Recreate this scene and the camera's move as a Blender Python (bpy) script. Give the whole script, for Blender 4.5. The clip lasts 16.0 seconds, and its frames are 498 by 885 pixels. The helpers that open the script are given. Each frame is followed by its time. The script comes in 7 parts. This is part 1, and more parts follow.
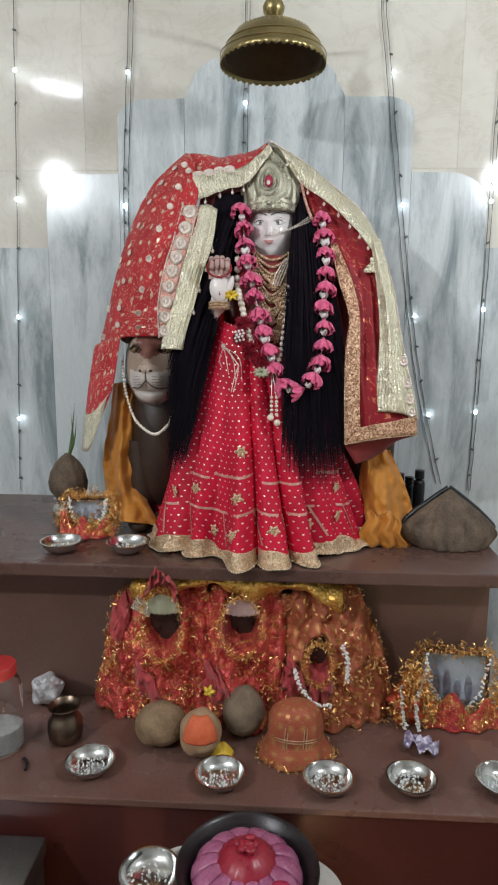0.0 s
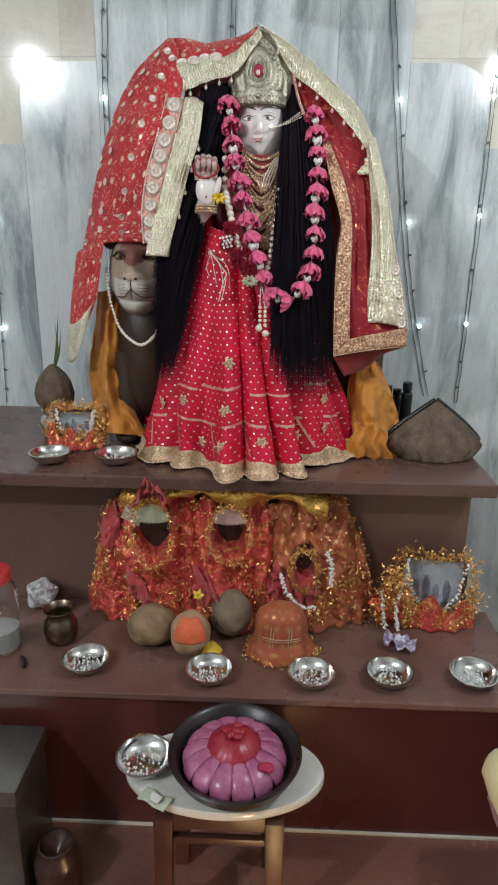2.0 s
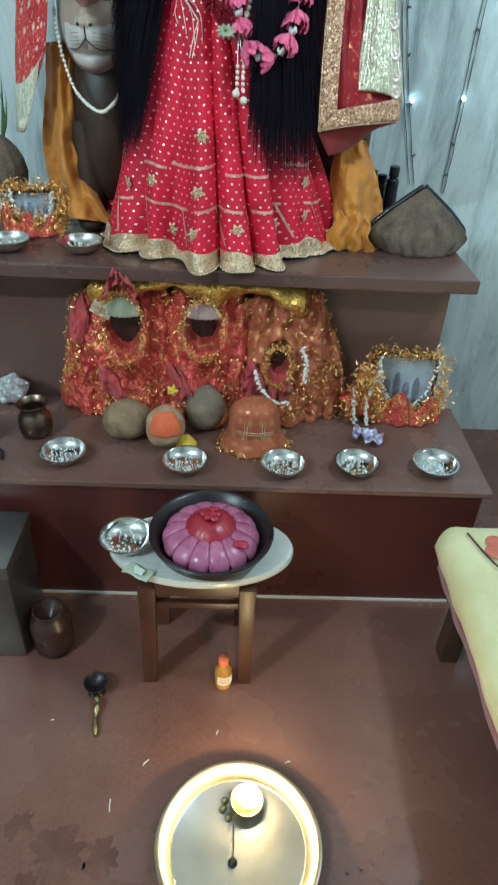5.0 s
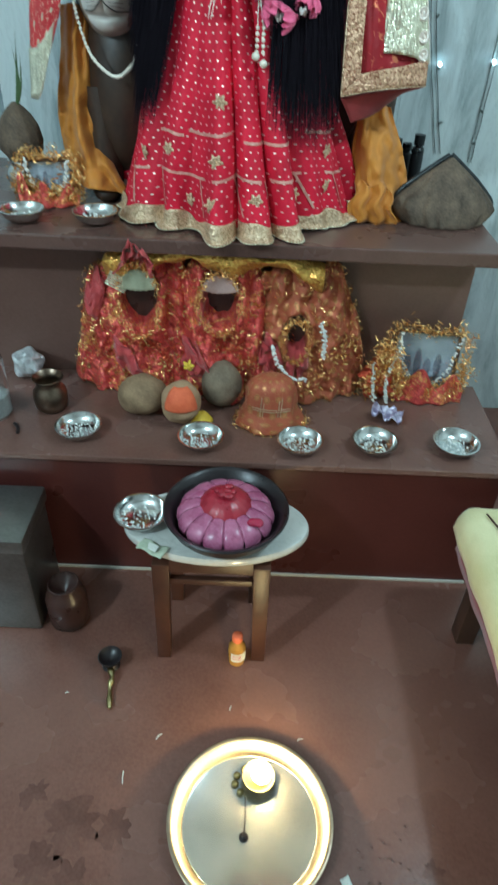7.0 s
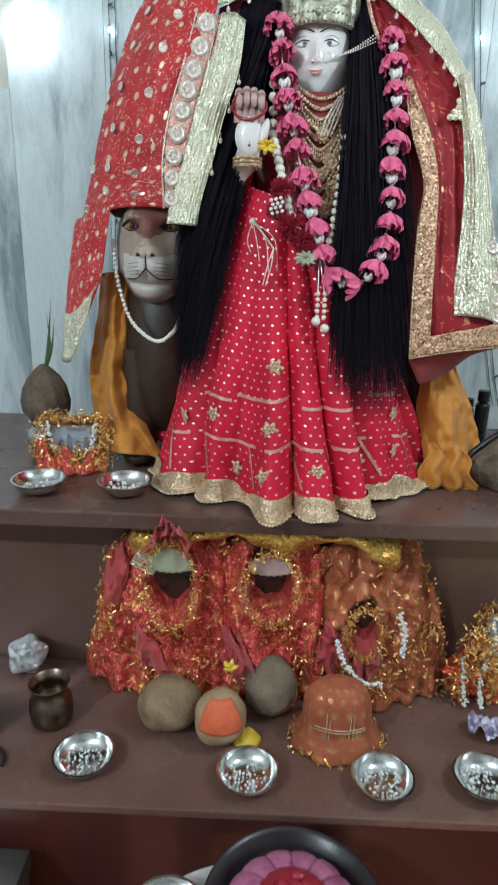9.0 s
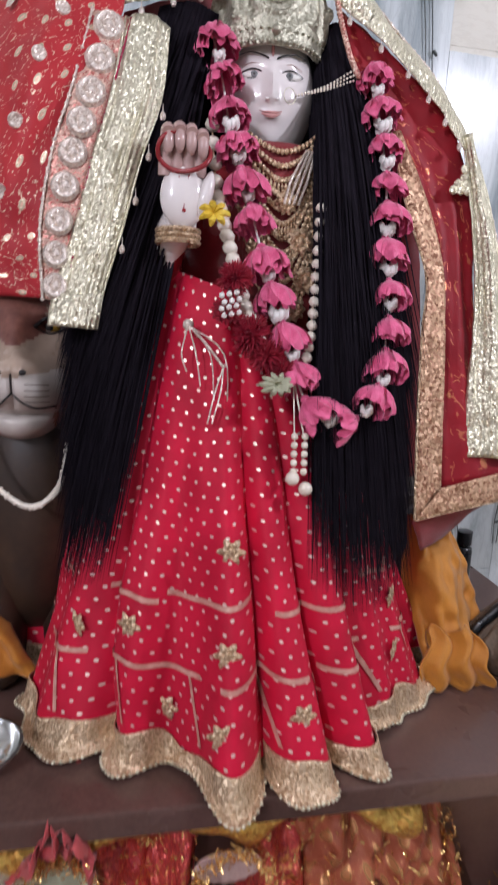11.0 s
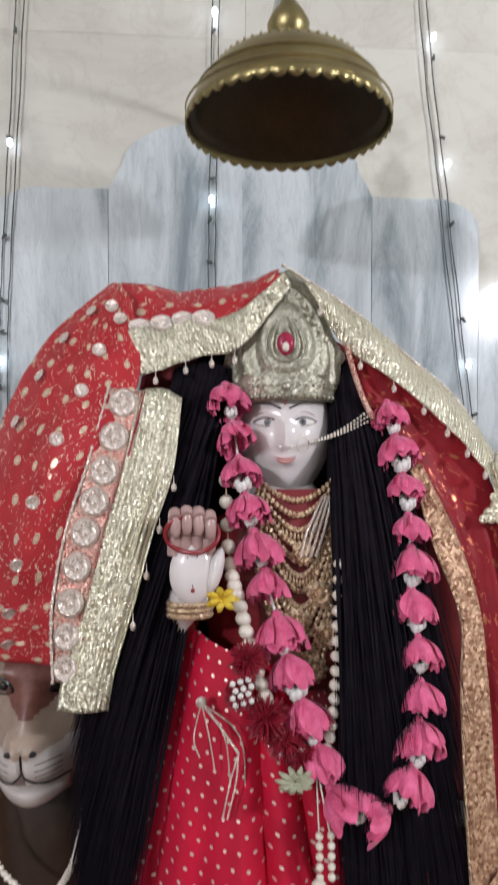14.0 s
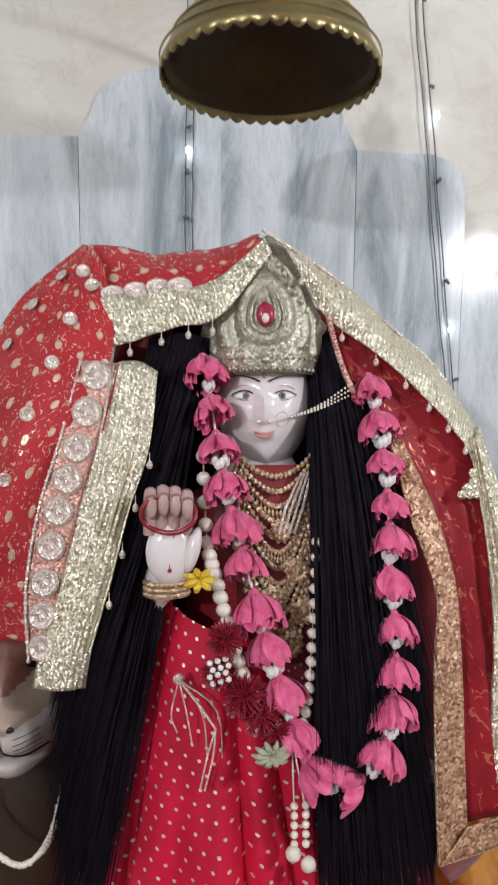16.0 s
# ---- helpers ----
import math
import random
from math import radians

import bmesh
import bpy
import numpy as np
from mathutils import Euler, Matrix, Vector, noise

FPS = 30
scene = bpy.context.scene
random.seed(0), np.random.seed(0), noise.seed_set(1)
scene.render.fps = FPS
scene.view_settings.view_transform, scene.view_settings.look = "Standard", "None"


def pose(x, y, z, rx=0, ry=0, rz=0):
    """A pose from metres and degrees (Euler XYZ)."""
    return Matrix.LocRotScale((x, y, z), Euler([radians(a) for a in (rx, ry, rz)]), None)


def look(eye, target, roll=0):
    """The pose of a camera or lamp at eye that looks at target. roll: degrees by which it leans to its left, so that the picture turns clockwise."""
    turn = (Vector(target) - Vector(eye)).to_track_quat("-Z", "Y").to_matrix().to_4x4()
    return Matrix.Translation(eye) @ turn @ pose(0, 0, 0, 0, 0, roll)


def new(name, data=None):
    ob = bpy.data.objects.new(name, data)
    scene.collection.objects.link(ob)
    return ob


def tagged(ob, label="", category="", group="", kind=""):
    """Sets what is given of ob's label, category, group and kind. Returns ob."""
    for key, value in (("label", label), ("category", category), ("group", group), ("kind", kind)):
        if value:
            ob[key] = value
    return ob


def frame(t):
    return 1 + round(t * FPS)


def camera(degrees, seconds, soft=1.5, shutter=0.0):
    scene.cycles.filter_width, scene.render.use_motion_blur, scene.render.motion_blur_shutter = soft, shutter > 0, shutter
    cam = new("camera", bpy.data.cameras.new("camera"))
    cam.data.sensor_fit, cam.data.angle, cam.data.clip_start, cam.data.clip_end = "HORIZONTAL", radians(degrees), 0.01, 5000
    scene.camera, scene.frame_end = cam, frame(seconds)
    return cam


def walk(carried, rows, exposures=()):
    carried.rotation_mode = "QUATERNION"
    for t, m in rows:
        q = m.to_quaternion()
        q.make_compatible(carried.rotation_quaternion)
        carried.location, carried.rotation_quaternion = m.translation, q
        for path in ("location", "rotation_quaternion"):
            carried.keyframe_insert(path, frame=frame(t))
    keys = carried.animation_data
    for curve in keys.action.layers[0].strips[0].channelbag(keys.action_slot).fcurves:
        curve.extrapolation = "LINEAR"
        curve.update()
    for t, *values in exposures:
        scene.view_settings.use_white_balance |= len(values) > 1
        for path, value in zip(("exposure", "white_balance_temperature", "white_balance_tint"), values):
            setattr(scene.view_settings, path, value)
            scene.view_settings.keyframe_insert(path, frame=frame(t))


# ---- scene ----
cam = camera(42.7, 16.0, 2.1, 0.5)
PATH = [
    (0, (0.084, 0.097, 1.272), (-0.021, 2.065, 0.927), 0.4),
    (0.5, (0.092, 0.103, 1.267), (-0.021, 2.063, 0.887), 0.6),
    (1, (0.091, 0.105, 1.268), (-0.009, 2.047, 0.802), 0.6),
    (1.5, (0.086, 0.115, 1.269), (0.026, 2.024, 0.677), 0.4),
    (2, (0.085, 0.1, 1.27), (0.022, 2.003, 0.659), 0.8),
    (2.5, (0.087, 0.096, 1.264), (0.053, 1.975, 0.579), 1.2),
    (3, (0.085, 0.109, 1.249), (0.085, 1.949, 0.463), 2.1),
    (3.5, (0.09, 0.101, 1.249), (0.103, 1.892, 0.359), 2.2),
    (4, (0.084, 0.115, 1.258), (0.111, 1.847, 0.257), 2.3),
    (4.2, (0.066, 0.109, 1.25), (0.125, 1.824, 0.224), 2.9),
    (6.3, (0.064, 0.129, 1.228), (0.127, 1.659, -0.058), 3.3),
    (6.5, (0.063, 0.126, 1.222), (0.124, 1.661, -0.059), 3.2),
    (7, (0.07, 0.133, 1.228), (0.077, 1.723, 0.015), 2.6),
    (7.5, (0.085, 0.157, 1.231), (-0.009, 1.838, 0.151), 1.1),
    (8, (0.053, 0.26, 1.222), (-0.01, 2.08, 0.395), 1.6),
    (8.2, (0.025, 0.311, 1.205), (-0.039, 2.174, 0.481), 1.4),
    (10.3, (-0.077, 0.709, 1.243), (0.109, 2.624, 0.696), 3.8),
    (10.5, (-0.1, 0.78, 1.24), (0.178, 2.695, 0.733), 3.6),
    (11, (-0.135, 0.902, 1.259), (0.265, 2.817, 0.843), 3.0),
    (11.5, (-0.136, 0.951, 1.307), (0.279, 2.881, 0.984), 1.1),
    (12, (-0.117, 0.984, 1.379), (0.26, 2.928, 1.096), 1.0),
    (12.5, (-0.111, 0.994, 1.417), (0.253, 2.948, 1.193), 0.8),
    (13, (-0.09, 0.993, 1.453), (0.116, 2.966, 1.195), -0.7),
    (13.5, (-0.087, 0.974, 1.499), (0.135, 2.954, 1.33), 1.6),
    (14, (-0.063, 0.957, 1.53), (0.095, 2.95, 1.476), 0.1),
    (14.5, (-0.087, 0.932, 1.545), (0.112, 2.918, 1.663), 1.1),
    (15, (-0.071, 0.932, 1.552), (0.152, 2.919, 1.509), 0.2),
    (15.5, (-0.079, 0.938, 1.541), (0.183, 2.919, 1.454), 0.9),
    (16, (-0.061, 0.977, 1.564), (0.164, 2.951, 1.338), 0.5),
]
EXPOSURES = [
    (0.0, 0.49, 6300, 11), (2.0, 0.52, 6250, 10), (3.0, 0.65, 5950, 5), (3.8, 0.88, 5500, -5), (4.4, 0.87, 5300, -10), (6.5, 0.76, 5080, -15),
    (7.4, 0.78, 5060, -16), (8.1, 0.92, 5150, -14), (8.8, 0.78, 5500, -4), (10.3, 0.60, 5980, 16), (11.0, 0.60, 6060, 23), (12.0, 0.57, 6140, 22), (14.0, 0.49, 6250, 17), (16.0, 0.54, 6280, 18),
]
walk(cam, [(t, look(eye, target, roll)) for t, eye, target, roll in PATH], EXPOSURES)

# world and lamps
world = bpy.data.worlds.new("room_air")
world.use_nodes = True
world.node_tree.nodes["Background"].inputs[0].default_value = (0.75, 0.85, 1.0, 1)
world.node_tree.nodes["Background"].inputs[1].default_value = 0.05
scene.world = world


def bulb(name, at, watts, colour, radius):
    data = bpy.data.lights.new(name, "POINT")
    data.energy, data.color, data.shadow_soft_size = watts, colour, radius
    ob = new(name, data)
    ob.location = at
    return tagged(ob, "cool white lamp bulb in the hall", "lamp")


bulb("hall_bulb", (-1.52, -0.55, 2.31), 66, (0.95, 0.98, 1.0), 0.045)
bulb("hall_bulb", (1.07, 0.90, 1.99), 24, (0.95, 0.98, 1.0), 0.045)
tube_lamp = bpy.data.lights.new("tube_lamp", "AREA")
tube_lamp.shape, tube_lamp.size, tube_lamp.size_y, tube_lamp.energy, tube_lamp.color = "RECTANGLE", 0.30, 0.012, 1.6, (0.93, 0.98, 1.0)
tube_ob = tagged(new("tube_lamp", tube_lamp), "white ceiling tube lamp in the hall", "lamp")
tube_ob.matrix_basis = look((-1.47, -0.47, 2.88), (0.0, 1.6, 1.2))
bulb("lamp_flame", (0.124, 0.724, 0.030), 1.4, (1.0, 0.58, 0.25), 0.012)


# ---- materials ----
def nodes_of(name):
    m = bpy.data.materials.new(name)
    m.use_nodes = True
    t = m.node_tree
    return m, t, t.nodes["Principled BSDF"]


def add(t, kind, **sets):
    n = t.nodes.new(kind)
    for key, value in sets.items():
        if key in n.inputs:
            n.inputs[key].default_value = value
    return n


def coords(t, scale=(1, 1, 1), uv=False):
    c = t.nodes.new("ShaderNodeTexCoord")
    mp = t.nodes.new("ShaderNodeMapping")
    mp.inputs["Scale"].default_value = scale
    t.links.new(c.outputs["UV" if uv else "Object"], mp.inputs["Vector"])
    return mp.outputs["Vector"]


def ramp(t, fac, stops):
    r = t.nodes.new("ShaderNodeValToRGB")
    e = r.color_ramp.elements
    while len(e) < len(stops):
        e.new(0.5)
    for el, (pos, col) in zip(e, stops):
        el.position, el.color = pos, (*col, 1) if len(col) == 3 else col
    t.links.new(fac, r.inputs["Fac"])
    return r.outputs["Color"]


def mixc(t, fac, a, b, kind="MIX"):
    n = t.nodes.new("ShaderNodeMix")
    n.data_type, n.blend_type = "RGBA", kind
    if hasattr(fac, "links"):
        t.links.new(fac, n.inputs[0])
    else:
        n.inputs[0].default_value = fac
    for socket, value in ((n.inputs[6], a), (n.inputs[7], b)):
        if hasattr(value, "links"):
            t.links.new(value, socket)
        else:
            socket.default_value = (*value, 1)
    return n.outputs[2]


def calc(t, op, a, b=0.0):
    n = t.nodes.new("ShaderNodeMath")
    n.operation = op
    for socket, value in ((n.inputs[0], a), (n.inputs[1], b)):
        if hasattr(value, "links"):
            t.links.new(value, socket)
        else:
            socket.default_value = value
    return n.outputs[0]


def noise_of(t, vec, scale, detail=4.0, rough=0.55, distort=0.0):
    n = add(t, "ShaderNodeTexNoise", Scale=scale, Detail=detail, Roughness=rough, Distortion=distort)
    t.links.new(vec, n.inputs["Vector"])
    return n.outputs["Fac"]


def bumped(t, b, height, strength, distance):
    n = add(t, "ShaderNodeBump", Strength=strength, Distance=distance)
    t.links.new(height, n.inputs["Height"])
    t.links.new(n.outputs["Normal"], b.inputs["Normal"])


def surface(name, dark, light, rough=0.5, metal=0.0, scale=12.0, grain=120.0, bump=0.15, depth=0.002, spread=0.12, sheen=0.0, coat=0.0):
    """A worn surface: two colours mixed at two scales, with a fine relief."""
    m, t, b = nodes_of(name)
    v = coords(t)
    big, fine = noise_of(t, v, scale), noise_of(t, v, grain, 3)
    both = calc(t, "ADD", calc(t, "MULTIPLY", big, 0.7), calc(t, "MULTIPLY", fine, 0.3))
    t.links.new(ramp(t, both, [(0.34, dark), (0.66, light)]), b.inputs["Base Color"])
    t.links.new(calc(t, "ADD", calc(t, "MULTIPLY", calc(t, "SUBTRACT", big, 0.5), spread * 2), rough), b.inputs["Roughness"])
    b.inputs["Metallic"].default_value = metal
    b.inputs["Sheen Weight"].default_value = sheen
    b.inputs["Coat Weight"].default_value = coat
    bumped(t, b, fine, bump, depth)
    return m


def glitter(name, dark, light, cell=700.0, metal=0.9, rough=0.3, tilt=0.55, relief=60.0, ribs=0.0):
    """Metallic thread or sequins: small cells, each with its own tilt and tone."""
    m, t, b = nodes_of(name)
    v = coords(t)
    vor = add(t, "ShaderNodeTexVoronoi", Scale=cell)
    t.links.new(v, vor.inputs["Vector"])
    sep = t.nodes.new("ShaderNodeSeparateColor")
    t.links.new(vor.outputs["Color"], sep.inputs[0])
    big = noise_of(t, v, 40.0)
    tone = calc(t, "ADD", calc(t, "MULTIPLY", sep.outputs[0], 0.6), calc(t, "MULTIPLY", big, 0.4))
    t.links.new(ramp(t, tone, [(0.2, dark), (0.75, light)]), b.inputs["Base Color"])
    b.inputs["Metallic"].default_value, b.inputs["Roughness"].default_value = metal, rough
    geo = t.nodes.new("ShaderNodeNewGeometry")
    shift = t.nodes.new("ShaderNodeVectorMath")
    shift.operation = "MULTIPLY_ADD"
    t.links.new(vor.outputs["Color"], shift.inputs[0])
    shift.inputs[1].default_value = (tilt * 2,) * 3
    shift.inputs[2].default_value = (-tilt,) * 3
    plus = t.nodes.new("ShaderNodeVectorMath")
    plus.operation = "ADD"
    bp = add(t, "ShaderNodeBump", Strength=0.6, Distance=0.003)
    height = noise_of(t, v, relief)
    if ribs:
        sep2 = t.nodes.new("ShaderNodeSeparateXYZ")
        t.links.new(coords(t, uv=True), sep2.inputs[0])
        height = calc(t, "ADD", height, calc(t, "MULTIPLY", 0.30, calc(t, "SINE", calc(t, "MULTIPLY", sep2.outputs[0], 6.2832 / ribs))))
    t.links.new(height, bp.inputs["Height"])
    t.links.new(bp.outputs["Normal"], plus.inputs[0])
    t.links.new(shift.outputs[0], plus.inputs[1])
    norm = t.nodes.new("ShaderNodeVectorMath")
    norm.operation = "NORMALIZE"
    t.links.new(plus.outputs[0], norm.inputs[0])
    t.links.new(norm.outputs[0], b.inputs["Normal"])
    return m


def film(name, deep, red, gold):
    """Crinkled see-through gift cloth: red with drifts of gold foil that catch the light."""
    m = glitter(name, deep, red, 420, 0.35, 0.32, 0.45, 90)
    t = m.node_tree
    b = t.nodes["Principled BSDF"]
    v = coords(t)
    drift = calc(t, "ADD", calc(t, "MULTIPLY", noise_of(t, v, 26.0, 3, 0.6, 0.8), 0.6), calc(t, "MULTIPLY", noise_of(t, v, 150.0, 2), 0.4))
    r = t.nodes.new("ShaderNodeMapRange")
    t.links.new(drift, r.inputs[0])
    r.inputs[1].default_value, r.inputs[2].default_value = 0.53, 0.64
    old = b.inputs["Base Color"].links[0].from_socket
    t.links.new(mixc(t, r.outputs[0], old, gold), b.inputs["Base Color"])
    t.links.new(calc(t, "ADD", calc(t, "MULTIPLY", r.outputs[0], 0.5), 0.3), b.inputs["Metallic"])
    return m


def lattice(t, uv, pitch, radius, skew=0.5, soft=0.12):
    """Round spots on a staggered grid, pitch and radius in metres of cloth: 1 on a spot, 0 off it."""
    sep = t.nodes.new("ShaderNodeSeparateXYZ")
    t.links.new(uv, sep.inputs[0])
    row = calc(t, "DIVIDE", sep.outputs[1], pitch)
    odd = calc(t, "MULTIPLY", calc(t, "MODULO", calc(t, "FLOOR", row), 2.0), skew)
    col = calc(t, "ADD", calc(t, "DIVIDE", sep.outputs[0], pitch), odd)
    du = calc(t, "SUBTRACT", calc(t, "FRACT", col), 0.5)
    dv = calc(t, "SUBTRACT", calc(t, "FRACT", row), 0.5)
    d = calc(t, "SQRT", calc(t, "ADD", calc(t, "MULTIPLY", du, du), calc(t, "MULTIPLY", dv, dv)))
    n = t.nodes.new("ShaderNodeMapRange")
    t.links.new(d, n.inputs[0])
    r = radius / pitch
    n.inputs[1].default_value, n.inputs[2].default_value = r * (1 + soft), r * (1 - soft)
    return n.outputs[0]


def printed(name, dark, light, thread, pitch, radius, ring=0.0, scrolls=0.0, rough=0.65, alpha=1.0, wear=0.7):
    """Dyed cloth with spots of metal thread, and scrolls of the same thread between them."""
    m, t, b = nodes_of(name)
    uv, v = coords(t, uv=True), coords(t)
    wob = t.nodes.new("ShaderNodeVectorMath")
    wob.operation = "MULTIPLY_ADD"
    nz = add(t, "ShaderNodeTexNoise", Scale=9.0, Detail=2.0)
    t.links.new(uv, nz.inputs["Vector"])
    t.links.new(nz.outputs["Color"], wob.inputs[0])
    wob.inputs[1].default_value = (pitch * 0.8,) * 3
    t.links.new(uv, wob.inputs[2])
    spot = lattice(t, wob.outputs[0], pitch, radius)
    if ring:
        spot = calc(t, "SUBTRACT", spot, calc(t, "MULTIPLY", lattice(t, wob.outputs[0], pitch, radius * ring), 0.45))
    if scrolls:
        w = noise_of(t, uv, scrolls, 2, 0.5, 1.2)
        line = t.nodes.new("ShaderNodeMapRange")
        t.links.new(calc(t, "ABSOLUTE", calc(t, "SUBTRACT", w, 0.5)), line.inputs[0])
        line.inputs[1].default_value, line.inputs[2].default_value = 0.022, 0.008
        broken = calc(t, "GREATER_THAN", noise_of(t, uv, scrolls * 3.5, 1), 0.52)
        spot = calc(t, "MAXIMUM", spot, calc(t, "MULTIPLY", calc(t, "MULTIPLY", line.outputs[0], broken), 0.75))
    wearn = calc(t, "GREATER_THAN", noise_of(t, uv, 300.0, 2), 1 - wear)
    spot = calc(t, "MULTIPLY", spot, calc(t, "ADD", calc(t, "MULTIPLY", wearn, 0.6), 0.4))
    cloth = ramp(t, noise_of(t, v, 14.0), [(0.3, dark), (0.7, light)])
    t.links.new(mixc(t, spot, cloth, thread), b.inputs["Base Color"])
    t.links.new(calc(t, "MULTIPLY", spot, 0.55), b.inputs["Metallic"])
    t.links.new(calc(t, "SUBTRACT", rough, calc(t, "MULTIPLY", spot, 0.3)), b.inputs["Roughness"])
    b.inputs["Sheen Weight"].default_value = 0.04
    b.inputs["Specular IOR Level"].default_value = 0.25
    b.inputs["Alpha"].default_value = alpha
    weave = noise_of(t, v, 900.0, 2)
    bumped(t, b, calc(t, "ADD", weave, spot), 0.25, 0.001)
    return m


def marble(name, pale, vein, darkest, along=(9, 9, 1.1), rough=0.12, amount=0.5):
    """Polished marble: soft drawn-out clouds and thin veins; each slab takes its own cut of the pattern."""
    m, t, b = nodes_of(name)
    v = coords(t, along)
    info = t.nodes.new("ShaderNodeObjectInfo")
    off = t.nodes.new("ShaderNodeVectorMath")
    off.operation = "MULTIPLY_ADD"
    t.links.new(info.outputs["Random"], off.inputs[0])
    off.inputs[1].default_value = (37.0, 11.0, 23.0)
    t.links.new(v, off.inputs[2])
    p = off.outputs[0]
    cloud = noise_of(t, p, 1.0, 6, 0.62, 0.6)
    streak = noise_of(t, p, 2.6, 5, 0.7, 1.4)
    thin = t.nodes.new("ShaderNodeMapRange")
    t.links.new(calc(t, "ABSOLUTE", calc(t, "SUBTRACT", streak, 0.52)), thin.inputs[0])
    thin.inputs[1].default_value, thin.inputs[2].default_value = 0.035, 0.0
    base = ramp(t, cloud, [(0.42, pale), (0.54, mid_tone(pale, vein, amount)), (0.68, vein)])
    t.links.new(mixc(t, calc(t, "MULTIPLY", thin.outputs[0], calc(t, "MULTIPLY", cloud, amount)), base, darkest), b.inputs["Base Color"])
    b.inputs["Roughness"].default_value = rough
    bumped(t, b, noise_of(t, coords(t), 5.0, 2), 0.05, 0.004)
    return m


def mid_tone(a, b, f):
    return tuple(x + (y - x) * f for x, y in zip(a, b))


def glass(name, tint=(1, 1, 1), rough=0.03):
    m, t, b = nodes_of(name)
    b.inputs["Base Color"].default_value = (*tint, 1)
    b.inputs["Transmission Weight"].default_value = 1.0
    b.inputs["Roughness"].default_value = rough
    b.inputs["IOR"].default_value = 1.45
    return m


def glow(name, colour, strength):
    m, t, b = nodes_of(name)
    b.inputs["Base Color"].default_value = (*colour, 1)
    b.inputs["Emission Color"].default_value = (*colour, 1)
    b.inputs["Emission Strength"].default_value = strength
    return m


M = {}
M["floor"] = surface("brown_floor", (0.125, 0.056, 0.042), (0.205, 0.102, 0.078), 0.26, 0, 3.0, 160, 0.12, 0.002)
M["slab"] = surface("brown_stone_top", (0.122, 0.062, 0.048), (0.185, 0.104, 0.084), 0.26, 0, 5, 180, 0.12, 0.002)
M["slab_upper"] = surface("dark_brown_stone_top", (0.085, 0.046, 0.037), (0.145, 0.082, 0.067), 0.28, 0, 5, 180, 0.12, 0.002)
M["riser"] = surface("dark_red_riser", (0.054, 0.014, 0.012), (0.088, 0.026, 0.021), 0.3, 0, 3, 140, 0.1, 0.002)
M["riser_upper"] = surface("brown_riser", (0.120, 0.064, 0.050), (0.175, 0.100, 0.080), 0.34, 0, 3, 140, 0.1, 0.002)
M["marble"] = marble("grey_marble", (0.66, 0.71, 0.715), (0.26, 0.31, 0.325), (0.12, 0.14, 0.145), (11, 11, 2.2), 0.20, 0.30)
M["cream"] = marble("cream_marble", (0.72, 0.70, 0.62), (0.58, 0.55, 0.47), (0.45, 0.40, 0.33), (2.2, 2.2, 3.0), 0.08, 0.4)
M["plaster"] = surface("bounce_plaster", (0.48, 0.48, 0.46), (0.60, 0.60, 0.57), 0.7, 0, 2, 60, 0.1, 0.003)
M["grout"] = surface("pale_joint", (0.48, 0.46, 0.41), (0.58, 0.56, 0.50), 0.8)
M["steel"] = surface("stainless_steel", (0.60, 0.61, 0.60), (0.74, 0.75, 0.74), 0.17, 1.0, 30, 300, 0.05, 0.0005, 0.05)
M["brass"] = surface("aged_brass", (0.26, 0.21, 0.09), (0.42, 0.35, 0.17), 0.36, 1.0, 14, 200, 0.15, 0.001)
M["copper"] = surface("dull_bronze", (0.13, 0.095, 0.07), (0.25, 0.19, 0.14), 0.34, 1.0, 18, 160, 0.1, 0.001)
M["iron"] = surface("black_iron", (0.012, 0.009, 0.010), (0.030, 0.022, 0.024), 0.32, 0.2, 20, 200, 0.15, 0.001)
M["red_cloth"] = printed("red_veil_cloth", (0.38, 0.018, 0.026), (0.54, 0.036, 0.042), (0.85, 0.72, 0.52), 0.036, 0.0050, 0.45, 52.0, 0.5)
M["red_plain"] = printed("red_sheer_cloth", (0.20, 0.006, 0.012), (0.32, 0.012, 0.020), (0.62, 0.20, 0.10), 0.07, 0.004, 0.0, 24.0, 0.5)
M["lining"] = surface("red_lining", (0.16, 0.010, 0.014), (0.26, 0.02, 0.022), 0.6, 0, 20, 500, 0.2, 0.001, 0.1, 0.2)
M["skirt"] = printed("dotted_red_skirt", (0.42, 0.004, 0.025), (0.66, 0.008, 0.044), (0.80, 0.62, 0.54), 0.0150, 0.0019, 0.0, 0.0, 0.6, 1.0, 0.9)
M["gold_lace"] = glitter("gold_lace", (0.60, 0.56, 0.39), (0.92, 0.88, 0.70), 620, 0.75, 0.36, 0.5, 120, 0.006)
M["gold_hem"] = glitter("antique_gold_hem", (0.42, 0.26, 0.14), (0.80, 0.62, 0.42), 420, 0.55, 0.42, 0.4, 130)
M["copper_band"] = glitter("copper_embroidery", (0.28, 0.12, 0.065), (0.70, 0.46, 0.29), 300, 0.4, 0.45, 0.35, 130)
M["disc_cloth"] = glitter("red_gold_band", (0.48, 0.12, 0.10), (0.82, 0.60, 0.48), 520, 0.45, 0.4, 0.35)
M["disc"] = glitter("sequin_disc", (0.60, 0.48, 0.40), (0.90, 0.82, 0.74), 700, 0.45, 0.34, 0.45)
